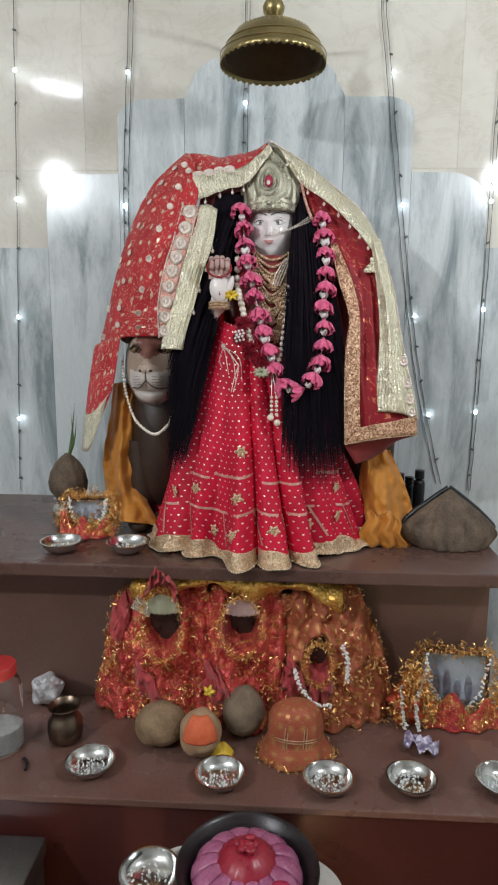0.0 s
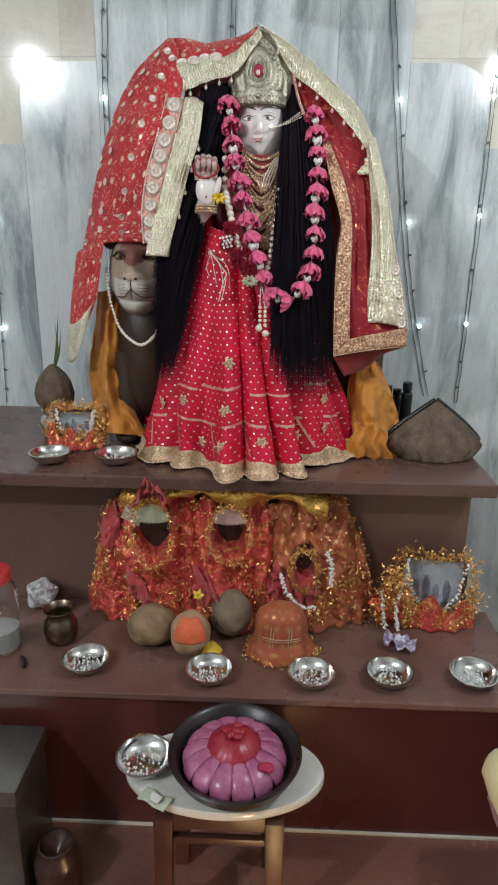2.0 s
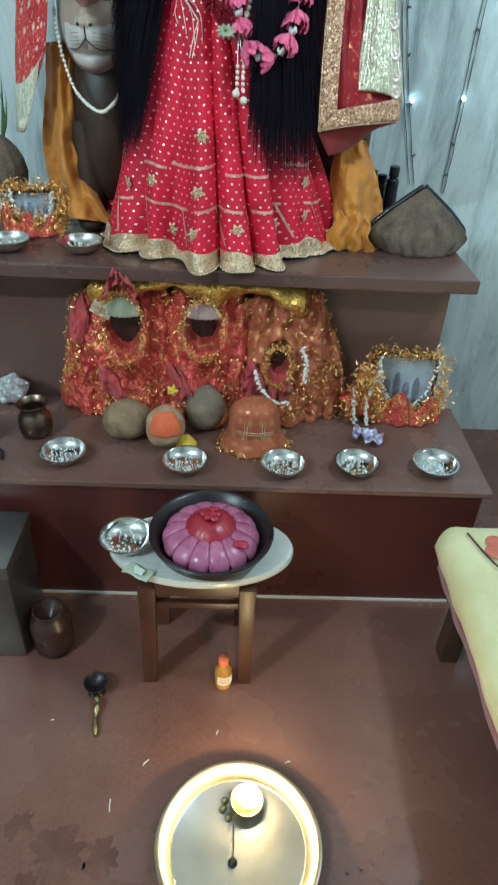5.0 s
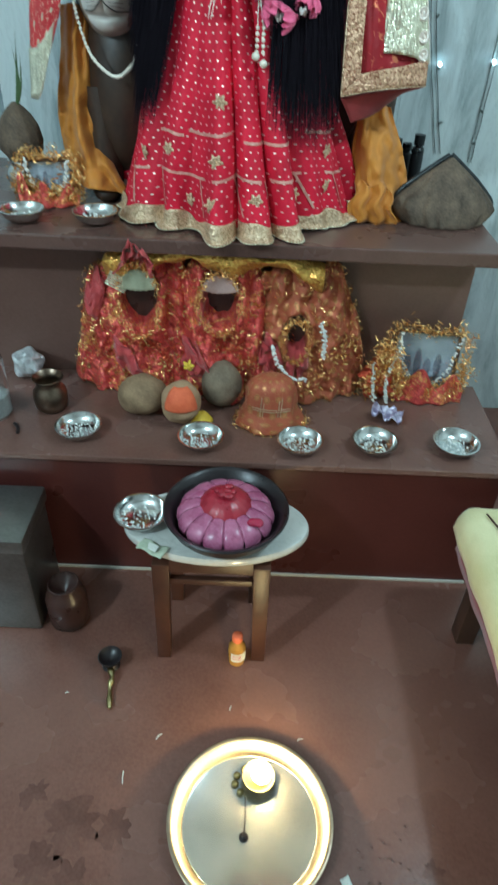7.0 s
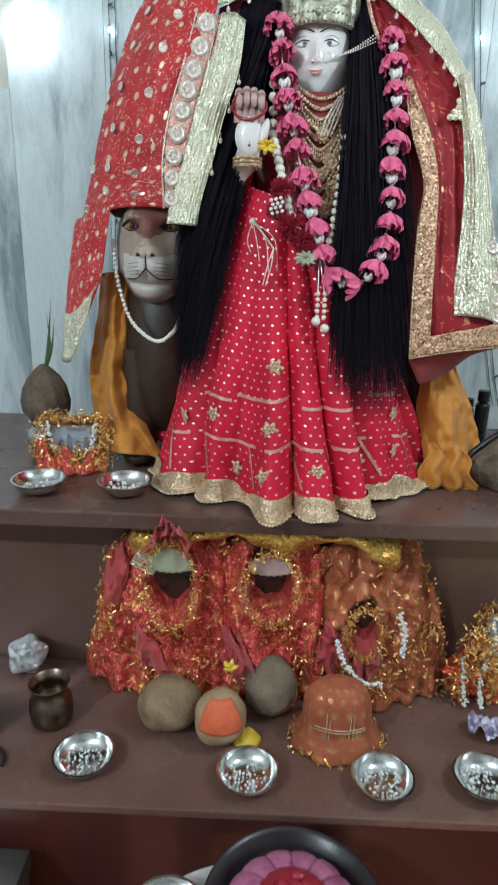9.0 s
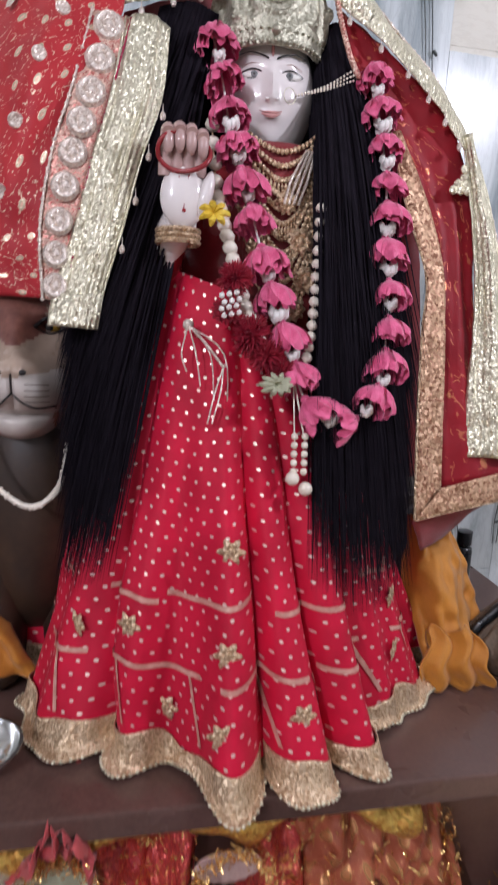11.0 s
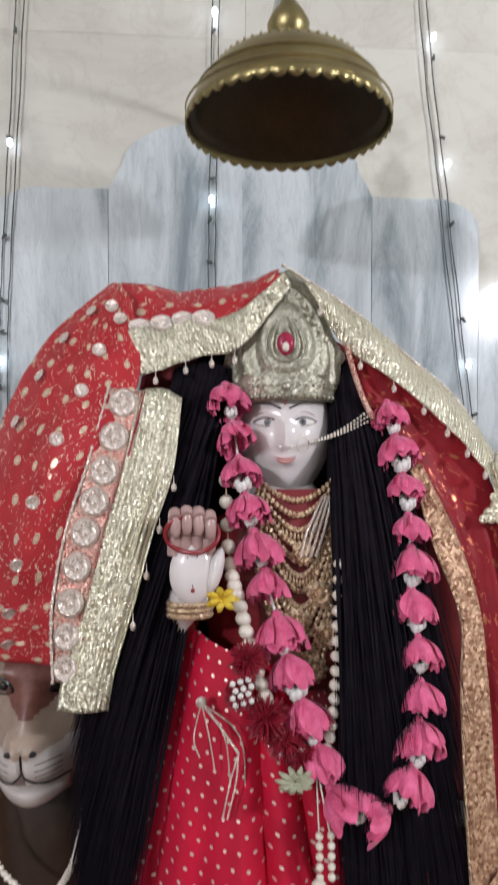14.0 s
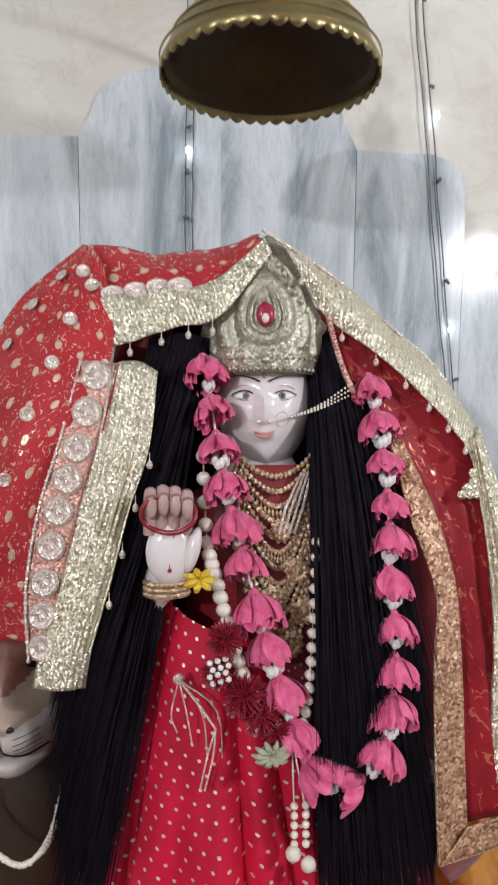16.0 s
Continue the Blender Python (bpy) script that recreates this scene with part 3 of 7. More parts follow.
LINING = [
    [(0.237, 1.7, 0.99), (0.323, 1.72, 1.005), (0.415, 1.745, 1.014)],
    [(0.253, 1.715, 0.965), (0.319, 1.735, 0.98), (0.38, 1.76, 1.002)],
    [(0.268, 1.73, 0.942), (0.315, 1.75, 0.957), (0.368, 1.77, 0.994)],
]
GARLAND = [(-0.027, 1.765, 1.572), (-0.017, 1.745, 1.515), (-0.011, 1.725, 1.462), (-0.0, 1.705, 1.404), (0.019, 1.69, 1.332), (0.036, 1.675, 1.26), (0.055, 1.665, 1.204), (0.079, 1.655, 1.139), (0.129, 1.648, 1.123), (0.162, 1.655, 1.162), (0.174, 1.67, 1.207), (0.18, 1.685, 1.272), (0.178, 1.7, 1.333), (0.184, 1.715, 1.388), (0.183, 1.73, 1.448), (0.178, 1.745, 1.504), (0.17, 1.755, 1.559)]
MALA = [(-0.026, 1.7, 1.373), (-0.017, 1.69, 1.332), (-0.005, 1.68, 1.284), (0.009, 1.67, 1.237), (0.03, 1.66, 1.197), (0.065, 1.66, 1.17), (0.078, 1.665, 1.204), (0.085, 1.675, 1.251), (0.091, 1.69, 1.305), (0.096, 1.7, 1.366)]
LION_MALA = [(-0.332, 1.735, 1.195), (-0.318, 1.7, 1.126), (-0.291, 1.67, 1.058), (-0.256, 1.655, 1.025), (-0.23, 1.65, 1.018), (-0.209, 1.66, 1.032), (-0.192, 1.68, 1.058)]
SASH_L = [
    [(-0.376, 1.8, 1.13), (-0.331, 1.76, 1.135), (-0.309, 1.78, 1.118)],
    [(-0.4, 1.8, 0.974), (-0.341, 1.74, 0.987), (-0.303, 1.77, 0.966)],
    [(-0.406, 1.79, 0.849), (-0.34, 1.72, 0.868), (-0.294, 1.75, 0.861)],
    [(-0.402, 1.78, 0.762), (-0.312, 1.69, 0.777), (-0.232, 1.7, 0.76)],
]
SASH_R = [
    [(0.294, 1.76, 0.964), (0.327, 1.74, 0.976), (0.371, 1.78, 0.961)],
    [(0.288, 1.74, 0.877), (0.333, 1.7, 0.888), (0.405, 1.77, 0.887)],
    [(0.302, 1.71, 0.794), (0.347, 1.67, 0.8), (0.432, 1.76, 0.805)],
    [(0.306, 1.66, 0.727), (0.36, 1.64, 0.729), (0.434, 1.7, 0.732)],
]


# ---- the room ----
FRONT, TOP, STEP = 1.48, 0.737, 0.325     # upper ledge: front edge and height; lower step height
FLOOR = -0.06
WALL = 2.10


def room():
    floor = thing("floor", "brown polished stone floor with damp stains", "floor", kind="structure")
    bm = bmesh.new()
    box(bm, -2.4, 2.2, -2.6, WALL + 0.2, FLOOR - 0.12, FLOOR)
    part("floor_slab", bm, "floor", floor, smooth=False)
    # Unseen ceiling and three walls, added to close the room and bounce light
    bm = bmesh.new()
    box(bm, -2.4, 2.2, -2.6, WALL + 0.2, 3.0, 3.12)
    tagged(part("ceiling", bm, "plaster", smooth=False), "unseen white plaster ceiling added for bounce light", "ceiling", kind="structure")
    for name, b in (("wall_west", (-2.55, -2.4, -2.6, WALL + 0.2)), ("wall_east", (2.2, 2.35, -2.6, WALL + 0.2)), ("wall_south", (-2.4, 2.2, -2.75, -2.6))):
        bm = bmesh.new()
        box(bm, *b, FLOOR, 3.0)
        tagged(part(name, bm, "plaster", smooth=False), "unseen pale plaster wall added for bounce light", "wall", kind="structure")


def outline_slab(pts, y0, y1, bevel=0.003):
    """An upright slab with the given outline in x and z."""
    bm = bmesh.new()
    face = bm.faces.new([bm.verts.new((x, y0, z)) for x, z in pts])
    made = bmesh.ops.extrude_face_region(bm, geom=[face])
    for v in made["geom"]:
        if isinstance(v, bmesh.types.BMVert):
            v.co.y = y1
    bmesh.ops.recalc_face_normals(bm, faces=bm.faces)
    return bm


def arc(cx, cz, rx, rz, a0, a1, n=8):
    return [(cx + rx * math.cos(radians(a0 + (a1 - a0) * k / n)), cz + rz * math.sin(radians(a0 + (a1 - a0) * k / n))) for k in range(n + 1)]


def north_wall():
    wall = thing("wall_north", "temple wall of cream and grey marble with a stepped arch inlay", "wall", kind="structure")
    bm = bmesh.new()
    box(bm, -2.4, 2.2, WALL + 0.012, WALL + 0.2, FLOOR, 3.0)
    part("backing", bm, "grout", wall, smooth=False)
    # cream tiles above and beside the arch
    xs = [-2.4, -1.76, -1.14, -0.52, 0.02, 0.58, 1.14, 1.68, 2.2]
    zs = [FLOOR, 0.62, 1.06, 1.515, 1.745, 2.21, 2.62, 3.0]
    for i in range(len(xs) - 1):
        for j in range(len(zs) - 1):
            bm = bmesh.new()
            box(bm, xs[i] + 0.0002, xs[i + 1] - 0.0002, WALL, WALL + 0.012, zs[j] + 0.0002, zs[j + 1] - 0.0002, 0.0003)
            part("tile", bm, "cream", wall, smooth=False)
    # grey marble inlay: centre, two shoulders, two outer wings
    c = 0.0145
    y0, y1 = WALL - 0.005, WALL + 0.002
    mid = [(c - 0.234, 0.72), (c, 0.72), (c, 2.062)] + arc(c - 0.055, 1.985, 0.155, 0.077, 90, 180, 7) + [(c - 0.228, 1.955), (c - 0.234, 1.942)]
    parts = [mid, [(2 * c - x, z) for x, z in mid][::-1]]
    side = [(c - 0.434, 0.72), (c - 0.235, 0.72), (c - 0.235, 1.942)] + arc(c - 0.345, 1.888, 0.089, 0.054, 75, 180, 7) + [(c - 0.434, 1.734)]
    parts += [side, [(2 * c - x, z) for x, z in side][::-1]]
    wing = [(c - 0.66, 0.72), (c - 0.435, 0.72), (c - 0.435, 1.734)] + arc(c - 0.54, 1.64, 0.12, 0.094, 80, 180, 7)
    wing += [(c - 0.66, 1.53)]
    parts += [wing, [(2 * c - x, z) for x, z in wing][::-1]]
    for a, b in ((-1.22, -0.661), (-1.80, -1.221), (-2.4, -1.801)):
        low = [(c + a, FLOOR), (c + b, FLOOR), (c + b, 1.52), (c + a, 1.52)]
        parts += [low, [(2 * c - x, z) for x, z in low][::-1]]
    parts += [[(c - 0.66, FLOOR), (c + 0.66, FLOOR), (c + 0.66, 0.719), (c - 0.66, 0.719)]]
    for pts in parts:
        part("marble_slab", outline_slab(pts, y0, y1), "marble", wall, smooth=False)


def platform():
    low = thing("altar_step", "low brown stone altar step with a projecting top slab", "platform", kind="structure")
    bm = bmesh.new()
    box(bm, -2.398, 0.662, 1.256, 1.62, FLOOR, STEP - 0.016)
    part("riser", bm, "riser", low, "dark red polished front", smooth=False)
    bm = bmesh.new()
    box(bm, -2.398, 0.675, 1.240, 1.61, STEP - 0.016, STEP, 0.003)
    part("top_slab", bm, "slab", low, smooth=False)
    bm = bmesh.new()
    box(bm, -2.398, 0.655, 1.250, 1.256, FLOOR, FLOOR + 0.008, 0.002)
    part("skirting", bm, "grout", low, "thin pale cement joint along the floor")
    up = thing("altar_ledge", "upper brown stone ledge against the marble wall", "platform", kind="structure")
    bm = bmesh.new()
    box(bm, -2.398, 0.60, 1.612, WALL - 0.006, FLOOR, TOP - 0.032)
    part("riser", bm, "riser_upper", up, smooth=False)
    bm = bmesh.new()
    box(bm, -2.398, 0.615, FRONT, WALL - 0.006, TOP - 0.032, TOP, 0.004)
    part("top_slab", bm, "slab_upper", up, smooth=False)


room()
north_wall()
platform()


# ---- the dressed figure ----
def statue():
    """The plain marble figure under the cloth: head, neck, trunk and raised hand in one mesh."""
    bm = bmesh.new()
    hx, hy, hz = 0.052, 1.812, 1.522

    def head(u, v):
        a, t = 2 * math.pi * u, math.pi * v
        x, y, z = math.sin(t) * math.sin(a), -math.sin(t) * math.cos(a), math.cos(t)
        wide = 0.061 * (1 - 0.22 * max(0.0, -z) ** 1.8)
        px, py, pz = x * wide, y * 0.062, z * 0.090
        front = max(0.0, -y)
        nose = math.exp(-(px / 0.0058) ** 2 - ((pz + 0.006) / 0.018) ** 2) * 0.0085 * front
        tip = math.exp(-(px / 0.0075) ** 2 - ((pz + 0.020) / 0.006) ** 2) * 0.0055 * front
        brow = math.exp(-((abs(px) - 0.022) / 0.018) ** 2 - ((pz - 0.021) / 0.006) ** 2) * 0.002 * front
        socket = -math.exp(-((abs(px) - 0.021) / 0.011) ** 2 - ((pz - 0.009) / 0.007) ** 2) * 0.004 * front
        lips = math.exp(-(px / 0.015) ** 2 - ((pz + 0.038) / 0.006) ** 2) * 0.0045 * front
        chin = math.exp(-(px / 0.017) ** 2 - ((pz + 0.064) / 0.012) ** 2) * 0.005 * front
        cheek = math.exp(-((abs(px) - 0.028) / 0.015) ** 2 - ((pz + 0.022) / 0.018) ** 2) * 0.003 * front
        return hx + px, hy + py - (nose + tip + brow + socket + lips + chin + cheek), hz + pz
    grid(bm, 72, 64, head, True)
    for s in (-1, 1):
        ball(bm, (hx + s * 0.0225, hy - 0.0530, hz + 0.008), (0.0135, 0.0035, 0.0046), 3, mat=3)
        ball(bm, (hx + s * 0.0215, hy - 0.0558, hz + 0.0085), (0.0047, 0.0014, 0.0044), 2, mat=5)
        ball(bm, (hx + s * 0.0215, hy - 0.0570, hz + 0.0087), (0.0017, 0.0007, 0.0017), 1, mat=2)
        for lift, thick, sag in ((0.0062, 0.0010, 1), (0.0052, 0.0005, -1)):
            lid = [(hx + s * (0.008 + 0.031 * k / 10), hy - 0.0580 + 0.0085 * (k / 10) ** 2, hz + 0.0075 + sag * lift * math.sin(math.pi * (0.04 + 0.94 * k / 10)) + 0.002 * k / 10) for k in range(11)]
            tube(bm, lid, lambda q, thick=thick: thick * (1.1 - 0.5 * q), 5, 2)
        crease = [(hx + s * (0.011 + 0.026 * k / 8), hy - 0.0590 + 0.0085 * (k / 8) ** 2, hz + 0.0165 + 0.0045 * math.sin(math.pi * k / 8)) for k in range(9)]
        tube(bm, crease, 0.0005, 4, 7)
        arch = [(hx + s * (0.005 + 0.040 * k / 10), hy - 0.0620 + 0.0155 * (k / 10) ** 2, hz + 0.0235 + 0.009 * math.sin(math.pi * (0.05 + 0.72 * k / 10))) for k in range(11)]
        tube(bm, arch, lambda q: 0.0012 * (1.05 - 0.75 * q), 5, 2)
        ball(bm, (hx + s * 0.0065, hy - 0.0665, hz - 0.0225), (0.0030, 0.0022, 0.0020), 2, mat=0)
    for dz, w, r, up in ((-0.0365, 0.0145, 0.0019, 0.0042), (-0.0405, 0.0125, 0.0026, 0.0055)):
        tube(bm, [(hx + w * (k / 6 - 1), hy - 0.0618 + 0.005 * abs(k / 6 - 1) ** 2, hz + dz + up * abs(k / 6 - 1) ** 2) for k in range(13)], lambda q, r=r: r * math.sin(math.pi * (0.03 + 0.94 * q)), 6, 1)
    ball(bm, (hx, hy - 0.0600, hz + 0.036), (0.0022, 0.0015, 0.008), 2, mat=1)
    # neck, trunk and hips
    body = [(0.042, 0.50), (0.036, 0.42), (0.034, 0.385), (0.060, 0.345), (0.105, 0.315), (0.112, 0.26), (0.098, 0.20), (0.084, 0.12), (0.080, 0.06), (0.098, 0.0), (0.11, -0.1), (0.10, -0.3), (0.12, -0.362)]
    lathe(bm, [(r, z) for r, z in body], 40, (0.045, 1.805, 1.085), wave=lambda a, r, z, k: (r * (1 - 0.32 * abs(math.sin(a))), z))
    # raised forearm, palm and curled fingers
    tube(bm, spline([(-0.075, 1.84, 1.33), (-0.105, 1.80, 1.25), (-0.085, 1.745, 1.30), (-0.068, 1.69, 1.335)], 16), lambda q: 0.033 - 0.010 * q, 12)
    ball(bm, (-0.066, 1.677, 1.362), (0.0295, 0.015, 0.040), 3)
    ball(bm, (-0.038, 1.671, 1.365), (0.0095, 0.011, 0.030), 2, turn=Matrix.Rotation(0.25, 4, "Y"))
    # Fingers in a darker rose; the ring's shade is put into their colour
    for k in range(4):
        x = -0.089 + 0.0142 * k
        top = 1.432 + 0.007 * math.sin(math.pi * (k + 0.8) / 4)
        tube(bm, spline([(x, 1.677, 1.385), (x, 1.673, 1.41), (x + 0.001, 1.665, top), (x + 0.002, 1.655, top - 0.006)], 10), lambda q: 0.0092 - 0.0015 * q, 10, 7)
        ball(bm, (x + 0.002, 1.659, top - 0.014), (0.0074, 0.0070, 0.017), 2, mat=7)
    ring = [(-0.067 + 0.0325 * math.cos(a), 1.662 + 0.006 * math.sin(2 * a), 1.411 + 0.023 * math.sin(a)) for a in [2 * math.pi * k / 32 for k in range(33)]]
    tube(bm, ring, 0.0032, 8, 4)
    for z in (1.322, 1.315, 1.308):
        tube(bm, [(-0.070 + 0.027 * math.cos(a), 1.695 + 0.022 * math.sin(a), z) for a in [2 * math.pi * k / 24 for k in range(25)]], 0.0035, 6, 6)
    for a, b in (((-0.073, 1.665, 1.383), (-0.066, 1.6635, 1.362)), ((-0.060, 1.665, 1.386), (-0.066, 1.6635, 1.362)), ((-0.066, 1.6635, 1.362), (-0.066, 1.6635, 1.345))):
        tube(bm, [a, b], 0.0007, 5, 4)
    ball(bm, (-0.066, 1.6635, 1.342), (0.003, 0.0012, 0.003), 1, mat=4)
    for v in bm.verts:
        if v.co.x < -0.025 and v.co.y < 1.74 and v.co.z > 1.295:
            v.co = Vector((-0.066, 1.69, 1.36)) + (v.co - Vector((-0.066, 1.69, 1.36))) * 0.86
    for f in bm.faces:
        c = f.calc_center_median()
        if c.z < 1.43 and c.y > 1.715 and f.material_index == 0:
            f.material_index = 4
    turn = Matrix.Translation((hx, hy, 0)) @ Matrix.Rotation(radians(-7), 4, "Z") @ Matrix.Translation((-hx, -hy, 0))
    for v in bm.verts:
        if v.co.z > 1.44 and abs(v.co.x - hx) < 0.08 and v.co.y < 1.885:
            v.co = turn @ v.co
    ob = part("statue", bm, ["skin", "lip_pale", "ink", "white_flower", "henna", "iris", "gold_hem", "rose_skin"])
    return tagged(ob, "standing white marble temple figure with one raised palm", "statue")


def skirt_point(u, v):
    """The skirt's surface: u once round from the back, v from the waist to the floor."""
    a = 2 * math.pi * u
    s = v
    cx = -0.010 + 0.036 * s
    rx = 0.082 + 0.205 * s ** 0.80
    ry = 0.125 + 0.130 * s
    ph = a * 7.5 + 4.2 * noise.noise(Vector((math.sin(a) * 1.6, math.cos(a) * 1.6, 4.0))) + 0.8 * noise.noise(Vector((a * 2, s * 2.0, 1.0)))
    deep = (0.060 + 0.25 * s ** 1.1)
    fold = (abs(math.sin(ph)) ** 0.7 - 0.6) * deep + 0.07 * s * noise.noise(Vector((math.sin(a) * 4.4, math.cos(a) * 4.4, s * 1.5))) + 0.02 * s * math.sin(a * 31 + 3 * s)
    x = cx + math.sin(a + math.pi) * rx * (1 + fold)
    y = 1.775 + math.cos(a) * ry * (1 + fold) * (1.0 if math.cos(a) < 0 else 0.8)
    lobe = max(0.0, min(1.0, (u - 0.34) / 0.05)) * max(0.0, min(1.0, (0.605 - u) / 0.012))
    y -= (0.034 * lobe - 0.012) * s ** 2 * (math.cos(a) < 0)
    z = 1.275 - s * 0.525 + 0.030 * (1 - s) ** 3 * math.sin(a) + (0.012 * noise.noise(Vector((a * 3, 3, 3))) * s)
    return Vector((x, y, z))


def skirt():
    t = thing("skirt", "crimson skirt with white polka dots, gold stripes and lace hem", "skirt", (0.03, 1.775, TOP))
    back = Matrix.Translation((-0.03, -1.775, -TOP))

    def placed(f):
        return lambda u, v: back @ f(u, v)
    bm = bmesh.new()
    grid(bm, 300, 60, placed(skirt_point), True, uv=lambda u, v: ((u - 0.5) * (0.66 + 1.0 * v), v * 0.56))
    part("cloth", bm, "skirt", t)

    def along(v, width, u0, u1, name, n=120, dip=0.0, mat="gold_hem", off=0.0022):
        b = bmesh.new()

        def f(u, w):
            uu = u0 + (u1 - u0) * u
            p = skirt_point(uu, v + (w - 0.5) * width + dip * math.sin(math.pi * u))
            c = Vector((0.03, 1.775, p.z))
            return back @ (p + (p - c).normalized() * off)
        grid(b, n, 2, f)
        part(name, b, mat, t)
    # broken gold stripes and short uprights between them
    for v, spans in ((0.66, ((0.30, 0.345), (0.375, 0.425), (0.43, 0.50), (0.515, 0.585), (0.61, 0.67))), (0.80, ((0.25, 0.31), (0.33, 0.37), (0.385, 0.46), (0.475, 0.535), (0.55, 0.60), (0.63, 0.69)))):
        for a, b in spans:
            along(v + 0.012 * math.sin(a * 40), 0.011, a, b, "gold_stripe", 24, mat="rose_thread")
    for u in (0.355, 0.40, 0.455, 0.505, 0.545, 0.60, 0.645):
        b = bmesh.new()

        def f(w, v, u=u):
            p = skirt_point(u + 0.0022 * (w - 0.5) + 0.01 * (v - 0.5), 0.80 + 0.14 * v)
            c = Vector((0.03, 1.775, p.z))
            return back @ (p + (p - c).normalized() * 0.002)
        grid(b, 2, 14, f)
        part("upright_stripe", b, "rose_thread", t)
    for u, v in ((0.485, 0.54), (0.405, 0.73), (0.48, 0.735), (0.36, 0.75), (0.525, 0.87), (0.475, 0.885), (0.585, 0.87), (0.63, 0.855), (0.43, 0.90), (0.64, 0.72), (0.385, 0.88)):
        b = bmesh.new()
        p = skirt_point(u, v)
        n = (p - Vector((0.03, 1.775, p.z))).normalized()
        q = n.to_track_quat("Z", "Y")
        lathe(b, [(0.0, 0.0035), (0.003, 0.003), (0.005, 0.0012), (0.0095, 0.0024), (0.0135, 0.0)], 30, wave=lambda a, r, z, k: (r * (1 + 0.28 * math.cos(a * 6) * (k > 1)), z))
        part("gold_motif", b, "gold_hem", t, place=back @ Matrix.Translation(p + n * 0.001) @ q.to_matrix().to_4x4())

    # the lace hem lying on the ledge
    def hem(u, v):
        uu = 0.255 + 0.49 * u
        p = skirt_point(uu, 0.955 + 0.045 * min(1.0, v * 2.2))
        c = Vector((0.03, 1.775, p.z))
        d = (p - c).normalized()
        lie = max(0.0, v - 0.40) / 0.6
        front = max(0.0, math.sin(math.pi * u)) ** 0.7
        p = p + d * (0.004 + lie * (0.004 + 0.016 * front * (1.35 - 1.2 * u) + 0.014 * noise.noise(Vector((u * 9, 2.0, 5.0)))))
        p.z = max(TOP + 0.004 + 0.007 * (1 + math.sin(u * 46 + 1.5)) * (0.35 + 0.65 * (1 - lie)), p.z - 0.03 * lie + 0.006 * math.sin(u * 60) * (1 - lie))
        return back @ p
    bm = bmesh.new()
    grid(bm, 220, 12, hem, uv=lambda u, v: (u * 0.9, v * 0.07))
    part("lace_hem", bm, "gold_hem", t, "antique gold lace hem", solid=0.0015)
    bm = bmesh.new()
    for k in range(180):
        ball(bm, Vector(hem(k / 179, 1.0)) + Vector((0, 0, 0.001)), 0.0024, 1)
    part("bead_trim", bm, "gold_lace", t)
    tagged(t.children[-1], kind="stuff")
    # waist clasp with silver chains
    bm = bmesh.new()
    back = Matrix.Translation((-0.042, -1.812, -TOP))
    ball(bm, back @ Vector((-0.048, 1.664, 1.236)), (0.0065, 0.003, 0.0065), 2)
    for k in range(4):
        end = Vector((-0.050 + 0.016 * k, 1.648, 1.185 - 0.016 * k))
        tube(bm, [back @ p for p in spline([(-0.048, 1.663, 1.236), (-0.056 + 0.016 * k, 1.650, 1.205), tuple(end)], 8)], 0.0009, 5)
    tube(bm, [back @ p for p in spline([(-0.044, 1.660, 1.232), (-0.028, 1.650, 1.215), (-0.010, 1.640, 1.192)], 8)], 0.0016, 6)
    for k in range(2):
        tube(bm, [back @ p for p in spline([(-0.010, 1.640, 1.192), (-0.013 - 0.006 * k, 1.634, 1.165), (-0.022 - 0.005 * k, 1.630, 1.13)], 8)], 0.0010, 5)
    part("waist_clasp", bm, "disc", t, "silver waist clasp with fine chains")


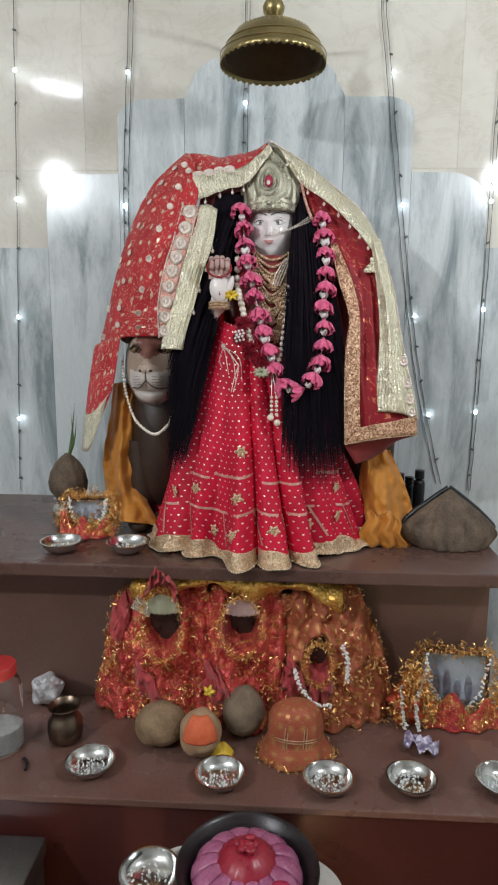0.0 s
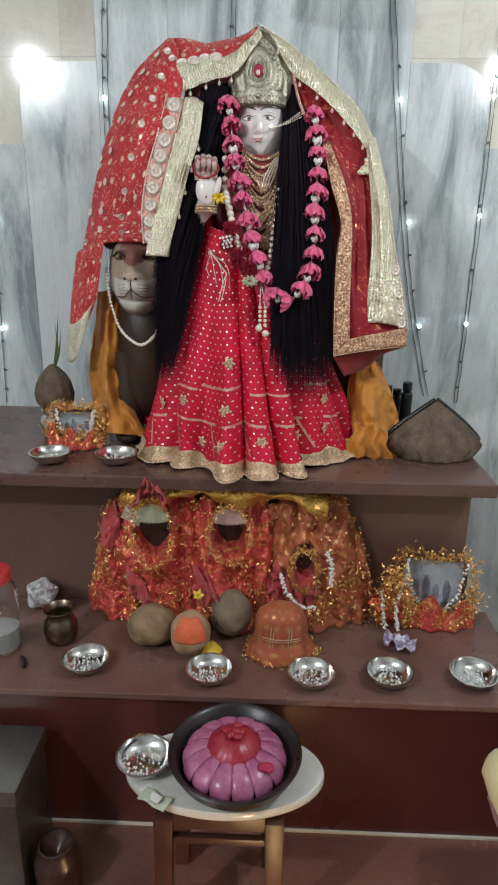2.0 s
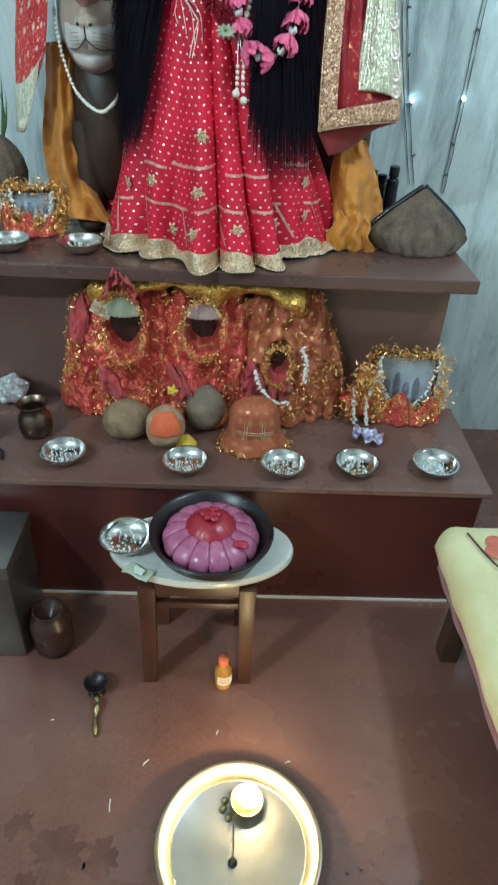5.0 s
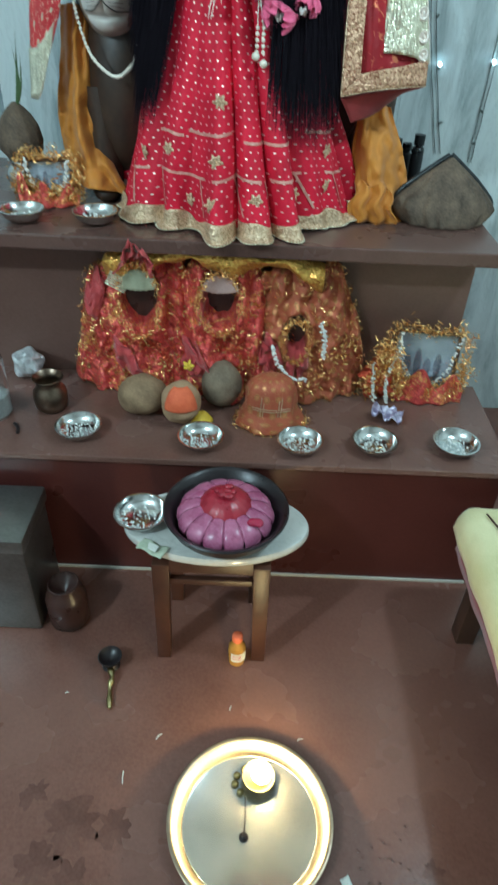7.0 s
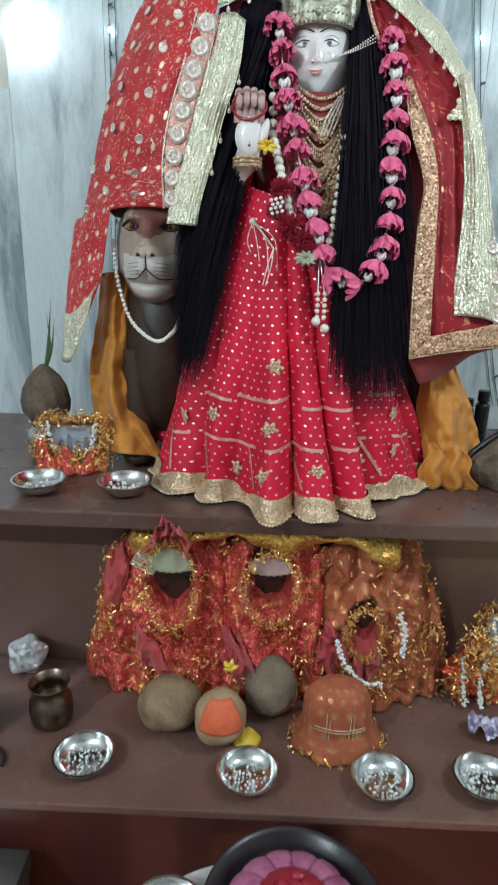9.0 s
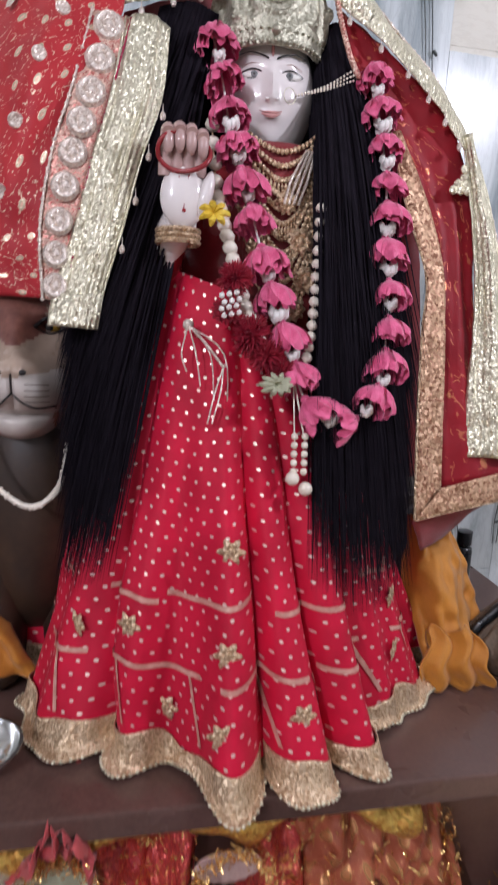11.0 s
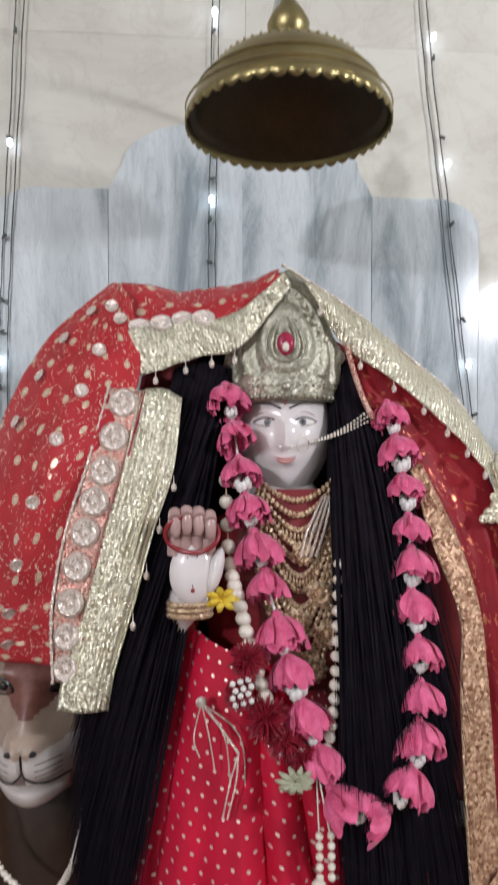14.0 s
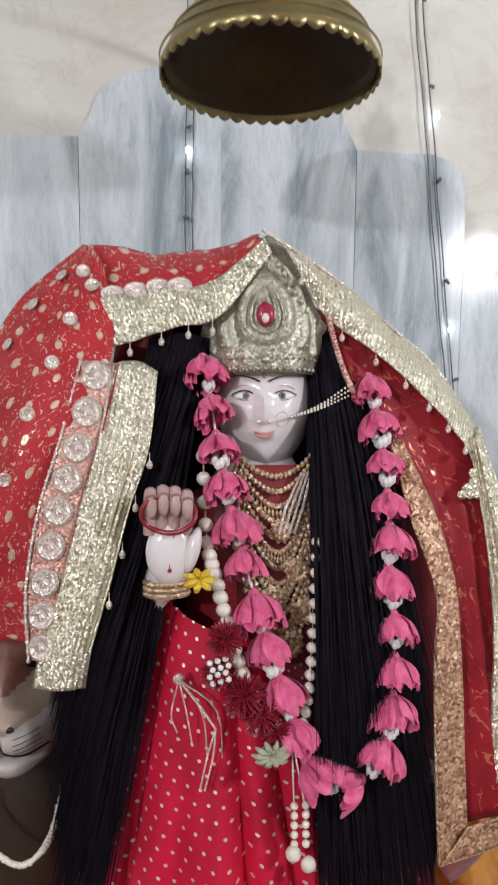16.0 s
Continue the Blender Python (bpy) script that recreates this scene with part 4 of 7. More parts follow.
def hair():
    t = thing("long_hair", "long straight black artificial hair hanging to the knees", "hair", (0.05, 1.82, 1.62))
    rng = random.Random(4)
    back = Vector((0.05, 1.82, 1.62))

    def lock(name, tops, lows, count, width, label):
        bm = bmesh.new()
        for k in range(count):
            q = rng.random()
            layer = rng.random()
            a = spline_at(tops, q)
            end = spline_at(lows, min(1, max(0, q + rng.uniform(-0.06, 0.06))))
            a = a + Vector((0, layer * 0.030, 0))
            end = end + Vector((rng.uniform(-0.006, 0.006), layer * 0.03, rng.uniform(-0.10, 0.20)))
            m = a.lerp(end, 0.45) + Vector((rng.uniform(-0.006, 0.006), -0.012 + rng.uniform(-0.004, 0.004), 0.0))
            line = spline([a, m, end], 9)
            w = width * rng.uniform(0.5, 1.2)
            side = Vector((1, rng.uniform(-0.5, 0.5), 0)).normalized()
            vs = []
            for i, p in enumerate(line):
                half = side * w * (1.0 if i < 5 else (0.85, 0.68, 0.48, 0.28, 0.06)[i - 5])
                vs.append((bm.verts.new(p - half - back), bm.verts.new(p + half - back)))
            for (a0, a1), (b0, b1) in zip(vs, vs[1:]):
                bm.faces.new([a0, a1, b1, b0])
        return tagged(part(name, bm, "hair", t, label), kind="stuff")
    lock("lock", [(-0.088, 1.775, 1.60), (-0.052, 1.765, 1.605), (-0.020, 1.775, 1.60)], [(-0.205, 1.735, 1.01), (-0.176, 1.700, 1.01), (-0.142, 1.665, 1.04)], 2000, 0.0016, "")
    lock("lock", [(0.108, 1.79, 1.60), (0.13, 1.775, 1.61), (0.155, 1.785, 1.60)], [(0.085, 1.618, 1.02), (0.165, 1.640, 0.98), (0.240, 1.69, 1.0)], 2300, 0.0016, "")
    bm = bmesh.new()
    grid(bm, 20, 24, lambda u, v: (Vector((-0.09 - 0.11 * v + (0.25 + 0.21 * v) * u, 1.88 + 0.02 * v - 0.05 * math.sin(math.pi * u), 1.63 - 0.62 * v)) - back))
    part("back_fall", bm, "hair", t, solid=0.01)


def crown():
    t = thing("crown", "embossed silver-gilt crown with a red teardrop stone", "crown", (0.050, 1.806, 1.557), -5)
    bm = bmesh.new()

    def f(u, v):
        a = math.pi * (u - 0.5) * 1.25
        top = 0.048 + 0.112 * max(0.0, math.cos(a * 0.92)) ** 1.15
        z = v * top
        r = 0.064 + 0.010 * math.sin(v * 2.4) - 0.026 * v * v * max(0.0, math.cos(a))
        lobe = 0.0022 * abs(math.sin(u * 17)) * (1 if v < 0.9 else 0.4)
        leaf = 0.0026 * math.cos(18 * math.hypot(a * 0.9, (v - 0.45) * 1.6)) * (0.2 < v < 0.92)
        rr = r + lobe + leaf
        z += 0.004 * abs(math.sin(u * 26)) * (v > 0.97)
        return rr * math.sin(a), -rr * math.cos(a), z
    grid(bm, 120, 60, f)
    part("plate", bm, "crown", t, solid=0.003)
    bm = bmesh.new()
    for k in range(31):
        a = math.pi * (k / 30 - 0.5) * 1.2
        ball(bm, (0.0695 * math.sin(a), -0.0695 * math.cos(a), 0.004), 0.0032, 1)
        ball(bm, (0.0715 * math.sin(a), -0.0715 * math.cos(a), 0.017), 0.0020, 1)
    tagged(part("bead_row", bm, "crown", t), kind="stuff")
    tear = [(0.0155 * math.sin(q) * (1 - 0.35 * math.cos(q)), -0.0735 + 0.008 * ((1 + math.cos(q)) / 2) ** 2, 0.072 + 0.028 * math.cos(q)) for q in [2 * math.pi * k / 40 for k in range(41)]]
    bm = bmesh.new()
    tube(bm, tear, 0.0018, 6)
    tube(bm, [(x * 1.45, y + 0.001, 0.072 + (z - 0.072) * 1.3) for x, y, z in tear], 0.0012, 6)
    part("stone_setting", bm, "crown", t)
    bm = bmesh.new()
    ball(bm, (0, -0.071, 0.066), (0.0105, 0.005, 0.0145), 3)
    stone = part("stone", bm, "gem", t, "red teardrop stone")
    bm = bmesh.new()
    ball(bm, (0, -0.0755, 0.061), (0.0045, 0.003, 0.0062), 2)
    part("pearl_inset", bm, "pearl", stone)
    bm = bmesh.new()
    for s in (-1, 1):
        for k in range(10):
            q = k / 9 * 1.5 * math.pi
            r = 0.013 * (1 - k / 14)
            ball(bm, (s * (0.040 + r * math.cos(q) * 0.8), -0.058 + 0.004, 0.032 + r * math.sin(q)), 0.0028, 1)
        for k in range(6):
            ball(bm, (s * (0.050 - 0.007 * k), -0.054 - 0.003 * k, 0.074 + 0.010 * k), (0.0042, 0.003, 0.0055), 1)
        ball(bm, (s * 0.066, -0.030, 0.055), (0.010, 0.006, 0.012), 2, 0.003, 120)
    ball(bm, (0, -0.0735, 0.014), 0.006, 2)
    tagged(part("embossing", bm, "crown", t), kind="stuff")


def veil():
    t = thing("veil", "red embroidered veil with wide gold lace borders draped over the figure", "veil", (0.05, 1.80, 1.72))
    hang = Matrix.Translation((-0.05, -1.80, -1.72))

    def local(net):
        return [[tuple(hang @ Vector(p)) for p in row] for row in net]
    drape("left_fall", local(VEIL_LEFT), "red_cloth", t, "", 40, 60, 0.007, (4, 1.5), 1.0, (-0.2, -1, 0.1))
    drape("tail", local(VEIL_TAIL), "red_cloth", t, "", 16, 30, 0.006, (4, 1), 2.0)
    drape("tail_lace", local([[(-0.436, 1.815, 1.05), (-0.400, 1.775, 1.06), (-0.362, 1.765, 1.10)], [(-0.444, 1.815, 0.955), (-0.412, 1.782, 0.965), (-0.372, 1.770, 1.065)]]), "gold_lace", t, "", 10, 8, 0.003, push=0.003)
    drape("top_fold", local(VEIL_TOP), "red_cloth", t, "", 36, 18, 0.008, (4, 1), 3.0, (0, -0.6, 0.8))
    band = drape("disc_band", local(DISC_BAND), "disc_cloth", t, "pink-red border strip", 8, 50, 0.003, (1, 5), 4.0, push=0.002)
    drape("gold_lace_left", local(GOLD_BAND_LEFT), "gold_lace", t, "", 20, 60, 0.006, (7, 1.5), 5.0, push=0.003)
    drape("gold_lace_end", local([[tuple(p) for p in GOLD_BAND_LEFT[4]], [tuple(p) for p in GOLD_BAND_LEFT[5]]]), "gold_lace", t, "", 16, 10, 0.002, seed=5.5, push=0.007)
    drape("gold_lace_top", local(BAND_TOP), "gold_lace", t, "", 40, 14, 0.006, (7, 1.5), 6.0, push=0.003)
    drape("gold_lace_right", local(BAND_TOP_RIGHT), "gold_lace", t, "", 50, 16, 0.006, (7, 1.5), 7.0, push=0.003)
    drape("gold_lace_outer", local(BAND_OUT), "gold_lace", t, "", 16, 60, 0.009, (5, 1.2), 8.0, push=0.004)
    drape("right_fall", local(VEIL_RIGHT), "red_plain", t, "sheer plain red cloth", 30, 60, 0.008, (4, 1.4), 9.0)
    drape("inner_border", local(BAND_IN), "copper_band", t, "copper-gold embroidered border", 8, 60, 0.003, (2, 3), 10.0, push=0.004)
    drape("lower_border", local(BAND_LOW), "copper_band", t, "copper-gold embroidered border", 8, 40, 0.003, (2, 3), 11.0, push=0.005)
    drape("lining", local(LINING), "lining", t, "", 16, 10, 0.004, seed=12.0)
    # the hollow behind the figure: an added dark lining sheet in place of shade
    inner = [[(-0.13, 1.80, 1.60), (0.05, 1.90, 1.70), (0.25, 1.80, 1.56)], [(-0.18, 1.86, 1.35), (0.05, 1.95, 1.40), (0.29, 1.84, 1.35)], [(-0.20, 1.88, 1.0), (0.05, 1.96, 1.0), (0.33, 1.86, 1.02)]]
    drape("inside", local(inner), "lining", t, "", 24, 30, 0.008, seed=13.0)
    # sequin discs down the left border
    bm = bmesh.new()
    lathe(bm, [(0.0, 0.0035), (0.004, 0.0035), (0.0055, 0.002), (0.008, 0.004), (0.0115, 0.004), (0.0130, 0.002), (0.0145, 0.0)], 20)
    first = None
    for k in range(9):
        v = 0.045 + k * 0.113
        p = net_point(local(DISC_BAND), 0.5, v)
        m = Matrix.Translation(p + Vector((0, -0.005, 0))) @ Matrix.Rotation(radians(84), 4, "X") @ Matrix.Diagonal((1.20 - 0.03 * k, 1.28 - 0.03 * k, 1.3, 1))
        if first is None:
            first = part("sequin_disc", bm, "disc", t, "", place=m)
        else:
            repeat("sequin_disc", first, t, m)
    for k in range(4):
        p = net_point(local(BAND_TOP), 0.08 + 0.13 * k, 0.0) + Vector((0, -0.003, 0.004))
        repeat("sequin_disc", first, t, Matrix.Translation(p) @ Matrix.Rotation(radians(75), 4, "X") @ Matrix.Diagonal((1.0, 0.7, 0.35, 1)))
    for k in range(4):
        p = net_point(local(BAND_OUT), 0.88, 0.60 + 0.12 * k) + Vector((0, -0.006, 0))
        repeat("sequin_disc", first, t, Matrix.Translation(p) @ Matrix.Rotation(radians(84), 4, "X") @ Matrix.Diagonal((0.8, 0.9, 1, 1)))
    # small round mirrors scattered on the left fall
    bm = bmesh.new()
    lathe(bm, [(0.0, 0.0008), (0.0058, 0.0008), (0.0072, 0.0014), (0.0085, 0.0)], 14)
    mirror = None
    for u, v in ((0.30, 0.12), (0.22, 0.22), (0.20, 0.32), (0.19, 0.42), (0.20, 0.53), (0.22, 0.63), (0.25, 0.74), (0.30, 0.85), (0.62, 0.22), (0.62, 0.33), (0.60, 0.44), (0.58, 0.56), (0.57, 0.67), (0.58, 0.78), (0.60, 0.90), (0.06, 0.55), (0.04, 0.72), (0.06, 0.86), (0.75, 0.10), (0.55, 0.08)):
        p = net_point(local(VEIL_LEFT), u, v)
        p = p + Vector((-0.2, -1, 0.1)).normalized() * noise.noise(Vector((u * 4 + 1, v * 1.5, 1))) * 0.007
        du = net_point(local(VEIL_LEFT), min(1, u + 0.02), v) - p
        dv = net_point(local(VEIL_LEFT), u, min(1, v + 0.02)) - p
        n = dv.cross(du).normalized()
        n = -n if n.y > 0 else n
        m = Matrix.Translation(p + n * 0.006) @ n.to_track_quat("Z", "Y").to_matrix().to_4x4()
        if mirror is None:
            mirror = part("mirror_spot", bm, "disc", t, place=m)
        else:
            repeat("mirror_spot", mirror, t, m)
    # beaded edges and hanging drops
    edging("bead_edge", [hang @ Vector(r[0]) + Vector((0, -0.004, 0)) for r in DISC_BAND], 0.0016, "disc", t)
    edging("bead_edge", [hang @ Vector(r[1]) + Vector((0, -0.005, 0)) for r in DISC_BAND], 0.0012, "gem", t)
    edging("bead_edge", [hang @ Vector(r[-1]) + Vector((0.001, -0.004, 0)) for r in BAND_OUT], 0.0016, "disc", t)
    edging("bead_edge", [hang @ Vector(p) + Vector((0, -0.002, 0.002)) for p in BAND_TOP_RIGHT[0]], 0.0016, "disc", t)
    edging("cord_edge", [hang @ Vector(r[0]) + Vector((0, -0.004, 0)) for r in BAND_IN], 0.0018, "gold_hem", t, knots=False)
    edging("cord_edge", [hang @ Vector(r[0]) + Vector((0, -0.004, 0)) for r in BAND_LOW], 0.0018, "gold_hem", t, knots=False)
    edging("pearl_edge", [hang @ Vector(p) for p in ((0.118, 1.762, 1.655), (0.128, 1.752, 1.60), (0.140, 1.748, 1.56), (0.150, 1.742, 1.535))], 0.0024, "disc_cloth", t)
    bm = bmesh.new()
    lathe(bm, [(0.0004, 0.012), (0.0006, 0.004), (0.0030, 0.001), (0.0036, -0.002), (0.0022, -0.0055), (0.0, -0.006)], 8)
    drop = None
    spots = [hang @ Vector(spline_at(BAND_TOP[2], q)) for q in (0.08, 0.25, 0.42, 0.60)] + [hang @ Vector(spline_at(BAND_TOP_RIGHT[2], q)) for q in (0.05, 0.30, 0.42, 0.54, 0.66, 0.78, 0.92)]
    spots += [hang @ Vector(spline_at([r[-1] for r in GOLD_BAND_LEFT], q)) for q in (0.22, 0.36, 0.50, 0.64)]
    for p in spots:
        m = Matrix.Translation(p + Vector((0.002, -0.006, -0.010)))
        if drop is None:
            drop = part("bead_drop", bm, "disc", t, place=m)
        else:
            repeat("bead_drop", drop, t, m)
    bm = bmesh.new()
    for dx, dz in ((0, 0), (0.010, 0.0), (-0.010, 0.0), (0.005, 0.008), (-0.004, 0.008), (0.004, 0.016), (0.004, 0.026)):
        ball(bm, hang @ Vector((0.292 + dx, 1.735, 1.412 + dz)), (0.0062, 0.003, 0.006), 2)
    part("gold_flower", bm, "gold_lace", t, "raised gold flower")


def petal_flower():
    """A bell of ruffled silk petals, hanging mouth down, as one bmesh."""
    bm = bmesh.new()
    for k in range(13):
        outer = k < 8
        a0 = 2 * math.pi * k / (8 if outer else 5)
        lean = (0.85 if outer else 0.5) + 0.35 * random.random()
        length = random.uniform(0.85, 1.2)

        def f(u, v, a0=a0, lean=lean, length=length):
            a = a0 + (u - 0.5) * (0.6 + 0.8 * math.sin(v * 2.4))
            r = 0.003 + 0.0185 * math.sin(min(1.0, v * 1.15) * math.pi / 2) * lean + 0.0030 * math.sin(u * 11 + a0 * 3) * v
            edge = 0.005 * (1 - (2 * u - 1) ** 2) * v
            return r * math.cos(a), r * math.sin(a), 0.012 - (0.027 * v ** 1.2 + edge) * length + 0.0035 * math.sin(u * 8 + a0 * 2) * v
        grid(bm, 8, 7, f)
    ball(bm, (0, 0, 0.010), (0.006, 0.006, 0.007), 2)
    return bm


def garland():
    t = thing("flower_garland", "garland of pink silk flowers and white blossoms round the figure's neck", "garland", GARLAND[0])
    base = Matrix.Translation(-Vector(GARLAND[0]))
    line = [base @ p for p in spline(GARLAND, 120)]
    bm = bmesh.new()
    tube(bm, line, 0.0014, 5)
    part("thread", bm, "white_flower", t)
    lengths = [0.0]
    for a, b in zip(line, line[1:]):
        lengths.append(lengths[-1] + (b - a).length)
    kinds = [part("flower", petal_flower(), "pink", t) for _ in range(3)]
    bm = bmesh.new()
    for k in range(9):
        ball(bm, (0.006 * math.cos(k * 2.4), 0.006 * math.sin(k * 2.4), 0.004 * math.sin(k * 1.7)), (0.0042, 0.0042, 0.0062), 1)
    blossom = part("white_blossom", bm, "white_flower", t)
    step, at, k = 0.0455, 0.012, 0
    rng = random.Random(8)
    while at < lengths[-1]:
        i = min(range(len(line)), key=lambda j: abs(lengths[j] - at))
        d = (line[min(i + 1, 120)] - line[max(i - 1, 0)]).normalized()
        if d.z > 0:
            d = -d
        q = (-(d + Vector((0, -0.25, -0.25))).normalized()).to_track_quat("Z", "Y").to_matrix().to_4x4()
        m = Matrix.Translation(line[i] + Vector((0, -0.004, 0))) @ q @ Matrix.Rotation(rng.uniform(0, 6), 4, "Z") @ Matrix.Scale(rng.uniform(0.92, 1.12), 4)
        if k < 3:
            kinds[k].matrix_basis = m
        else:
            repeat("flower", kinds[k % 3], t, m)
        j = min(range(len(line)), key=lambda j: abs(lengths[j] - at - step * 0.5))
        m = Matrix.Translation(line[j] + Vector((0, -0.006, 0))) @ Matrix.Scale(rng.uniform(0.8, 1.3), 4)
        if k == 0:
            blossom.matrix_basis = m
        elif k % 4 != 1:
            repeat("white_blossom", blossom, t, m)
        at, k = at + step, k + 1


def mala():
    t = thing("bead_necklace", "long necklace of cream and gold beads with a pearl tassel", "necklace", MALA[0])
    base = Matrix.Translation(-Vector(MALA[0]))
    line = [base @ p for p in spline([(-0.028, 1.742, 1.46)] + MALA , 37)]
    bm = bmesh.new()
    tube(bm, line, 0.0010, 5)
    part("thread", bm, "gold_hem", t)
    bm = bmesh.new()
    ball(bm, (0, 0, 0), (0.0072, 0.0072, 0.0068), 2, 0.0015, 160)
    first = None
    for k, p in enumerate(line):
        m = Matrix.Translation(p + Vector((0, -0.004, 0))) @ Matrix.Scale(1.22 if k < 18 else 0.9, 4)
        if first is None:
            first = part("bead", bm, "pearl", t, place=m)
        else:
            repeat("bead", first, t, m)
    bm = bmesh.new()
    for dx in (-0.006, 0.006):
        for k in range(5):
            ball(bm, base @ Vector((0.066 + dx, 1.640, 1.105 - 0.010 * k)), 0.0042, 2)
        ball(bm, base @ Vector((0.066 + dx * 1.3, 1.636, 1.052 - dx)), 0.0082, 2)
        tube(bm, [base @ Vector((0.060, 1.655, 1.17)), base @ Vector((0.066 + dx, 1.640, 1.10))], 0.001, 5)
    part("tassel", bm, "pearl", t, "white pearl tassel")


def chest_jewels():
    t = thing("chest_jewellery", "layered antique gold necklaces covering the chest", "necklace", (0.05, 1.745, 1.40))
    back = Vector((0.05, 1.745, 1.40))

    def front(x, z):
        return Vector((x, 1.748 - 0.045 * math.cos((x - 0.055) * 14) - 0.03 * min(1, max(0, (1.46 - z) / 0.2)) + 0.035, z))
    for k in range(13):
        bm = bmesh.new()
        half, low = 0.043 + 0.0012 * k, 1.436 - 0.0172 * k
        top = 1.459 - 0.005 * k
        n = 16 + 2 * k
        pts = []
        for i in range(n + 1):
            q = i / n * 2 - 1
            pts.append(front(0.056 + half * q, low + (top - low) * abs(q) ** 1.8) - back)
        tube(bm, pts, 0.0014, 5)
        for p in pts:
            ball(bm, p + Vector((0, -0.002, 0)), (0.0036, 0.003, 0.0042), 1)
            if k in (2, 5, 7, 10):
                ball(bm, p + Vector((0, -0.002, -0.009)), (0.0022, 0.002, 0.006), 1)
        part("strand", bm, "gold_hem", t)
    for cx, cz, r in ((0.060, 1.375, 0.011), (0.078, 1.33, 0.012), (0.050, 1.30, 0.013), (0.084, 1.285, 0.012), (0.068, 1.25, 0.012)):
        bm = bmesh.new()
        lathe(bm, [(0.0, 0.005), (r * 0.35, 0.004), (r * 0.5, 0.001), (r * 0.8, 0.003), (r * 1.25, 0.0)], 36, wave=lambda a, q, z, k: (q * (1 + 0.14 * math.cos(a * 10) * (k > 2)), z))
        part("rosette", bm, "gold_hem", t, place=Matrix.Translation(front(cx, cz) - back + Vector((0, -0.006, 0))) @ Matrix.Rotation(radians(90), 4, "X"))
    for k in range(4):
        bm = bmesh.new()
        tube(bm, [front(0.098 - 0.004 * k, 1.440) - back + Vector((0, -0.006, 0)), front(0.085 - 0.007 * k, 1.400) - back + Vector((0, -0.010, 0)), front(0.074 - 0.006 * k, 1.372) - back + Vector((0, -0.010, 0))], 0.0017, 6)
        part("silver_string", bm, "disc", t, "silver string crossing the necklaces")
    bm = bmesh.new()
    grid(bm, 16, 20, lambda u, v: front(0.010 + 0.092 * u, 1.449 - 0.225 * v) - back + Vector((0, 0.004, 0)))
    part("blouse", bm, "lining", t, "dark red blouse", solid=0.002)
    ring = thing("nose_ring", "thin gold nose ring with a pearl chain to the hair", "jewellery", (0.062, 1.745, 1.508))
    bm = bmesh.new()
    tube(bm, [(0.002 + 0.008 * math.cos(a), -0.006 + 0.003 * math.cos(a), -0.006 + 0.009 * math.sin(a)) for a in [2 * math.pi * k / 28 for k in range(29)]], 0.0005, 5)
    part("hoop", bm, "gold_lace", ring)
    bm = bmesh.new()
    for s in range(3):
        for p in spline([(0.010, -0.004, -0.004), (0.045, -0.004, 0.006 + 0.002 * s), (0.082, -0.002, 0.022 + 0.006 * s)], 18):
            ball(bm, p, 0.0017, 1)
    part("pearl_chain", bm, "pearl", ring)
    # red pompoms and a faded bloom at the waist
    bloom = thing("waist_flowers", "red chenille flowers and a faded green bloom at the waist", "flower", (0.02, 1.655, 1.20))
    rng = random.Random(2)
    for x, z, r in ((-0.010, 1.275, 0.020), (-0.018, 1.240, 0.017), (0.010, 1.215, 0.024), (0.028, 1.195, 0.022), (0.045, 1.175, 0.018)):
        bm = bmesh.new()
        for k in range(240):
            d = Vector((rng.uniform(-1, 1), rng.uniform(-1, 0.4), rng.uniform(-1, 1))).normalized()
            tube(bm, [Vector((x - 0.02, 0.0, z - 1.20)), Vector((x - 0.02, 0.0, z - 1.20)) + d * r * rng.uniform(0.8, 1.1)], lambda q: 0.0026 * (1.2 - q), 4)
        part("pompom", bm, "lotus_red", bloom)
    bm = bmesh.new()
    for k in range(10):
        a = k * 0.628
        tube(bm, spline([(0.016, -0.014, -0.038), (0.016 + 0.010 * math.cos(a), -0.024, -0.038 + 0.007 * math.sin(a)), (0.016 + 0.020 * math.cos(a), -0.018, -0.038 + 0.013 * math.sin(a))], 5), lambda q: 0.004 * math.sin(math.pi * (0.15 + 0.75 * q)), 5)
    part("faded_bloom", bm, "leaf_pale", bloom, "faded yellow-green bloom")
    bm = bmesh.new()
    for k in range(7):
        a = k * 0.9
        tube(bm, spline([(-0.056, -0.002, 0.140), (-0.056 + 0.010 * math.cos(a), -0.012, 0.140 + 0.008 * math.sin(a)), (-0.056 + 0.017 * math.cos(a), -0.008, 0.138 + 0.012 * math.sin(a))], 5), lambda q: 0.0042 * math.sin(math.pi * (0.15 + 0.75 * q)), 5)
    part("yellow_bloom", bm, "yellow", bloom, "small yellow bloom beside the wrist")
    bm = bmesh.new()
    for i in range(3):
        for j in range(4):
            ball(bm, (-0.046 + 0.008 * i + 0.003 * (j % 2), -0.012, 0.055 - 0.007 * j + 0.002 * i), 0.0036, 1)
    tagged(part("rhinestone_brooch", bm, "white_flower", bloom, "cluster of white rhinestones"), kind="stuff")


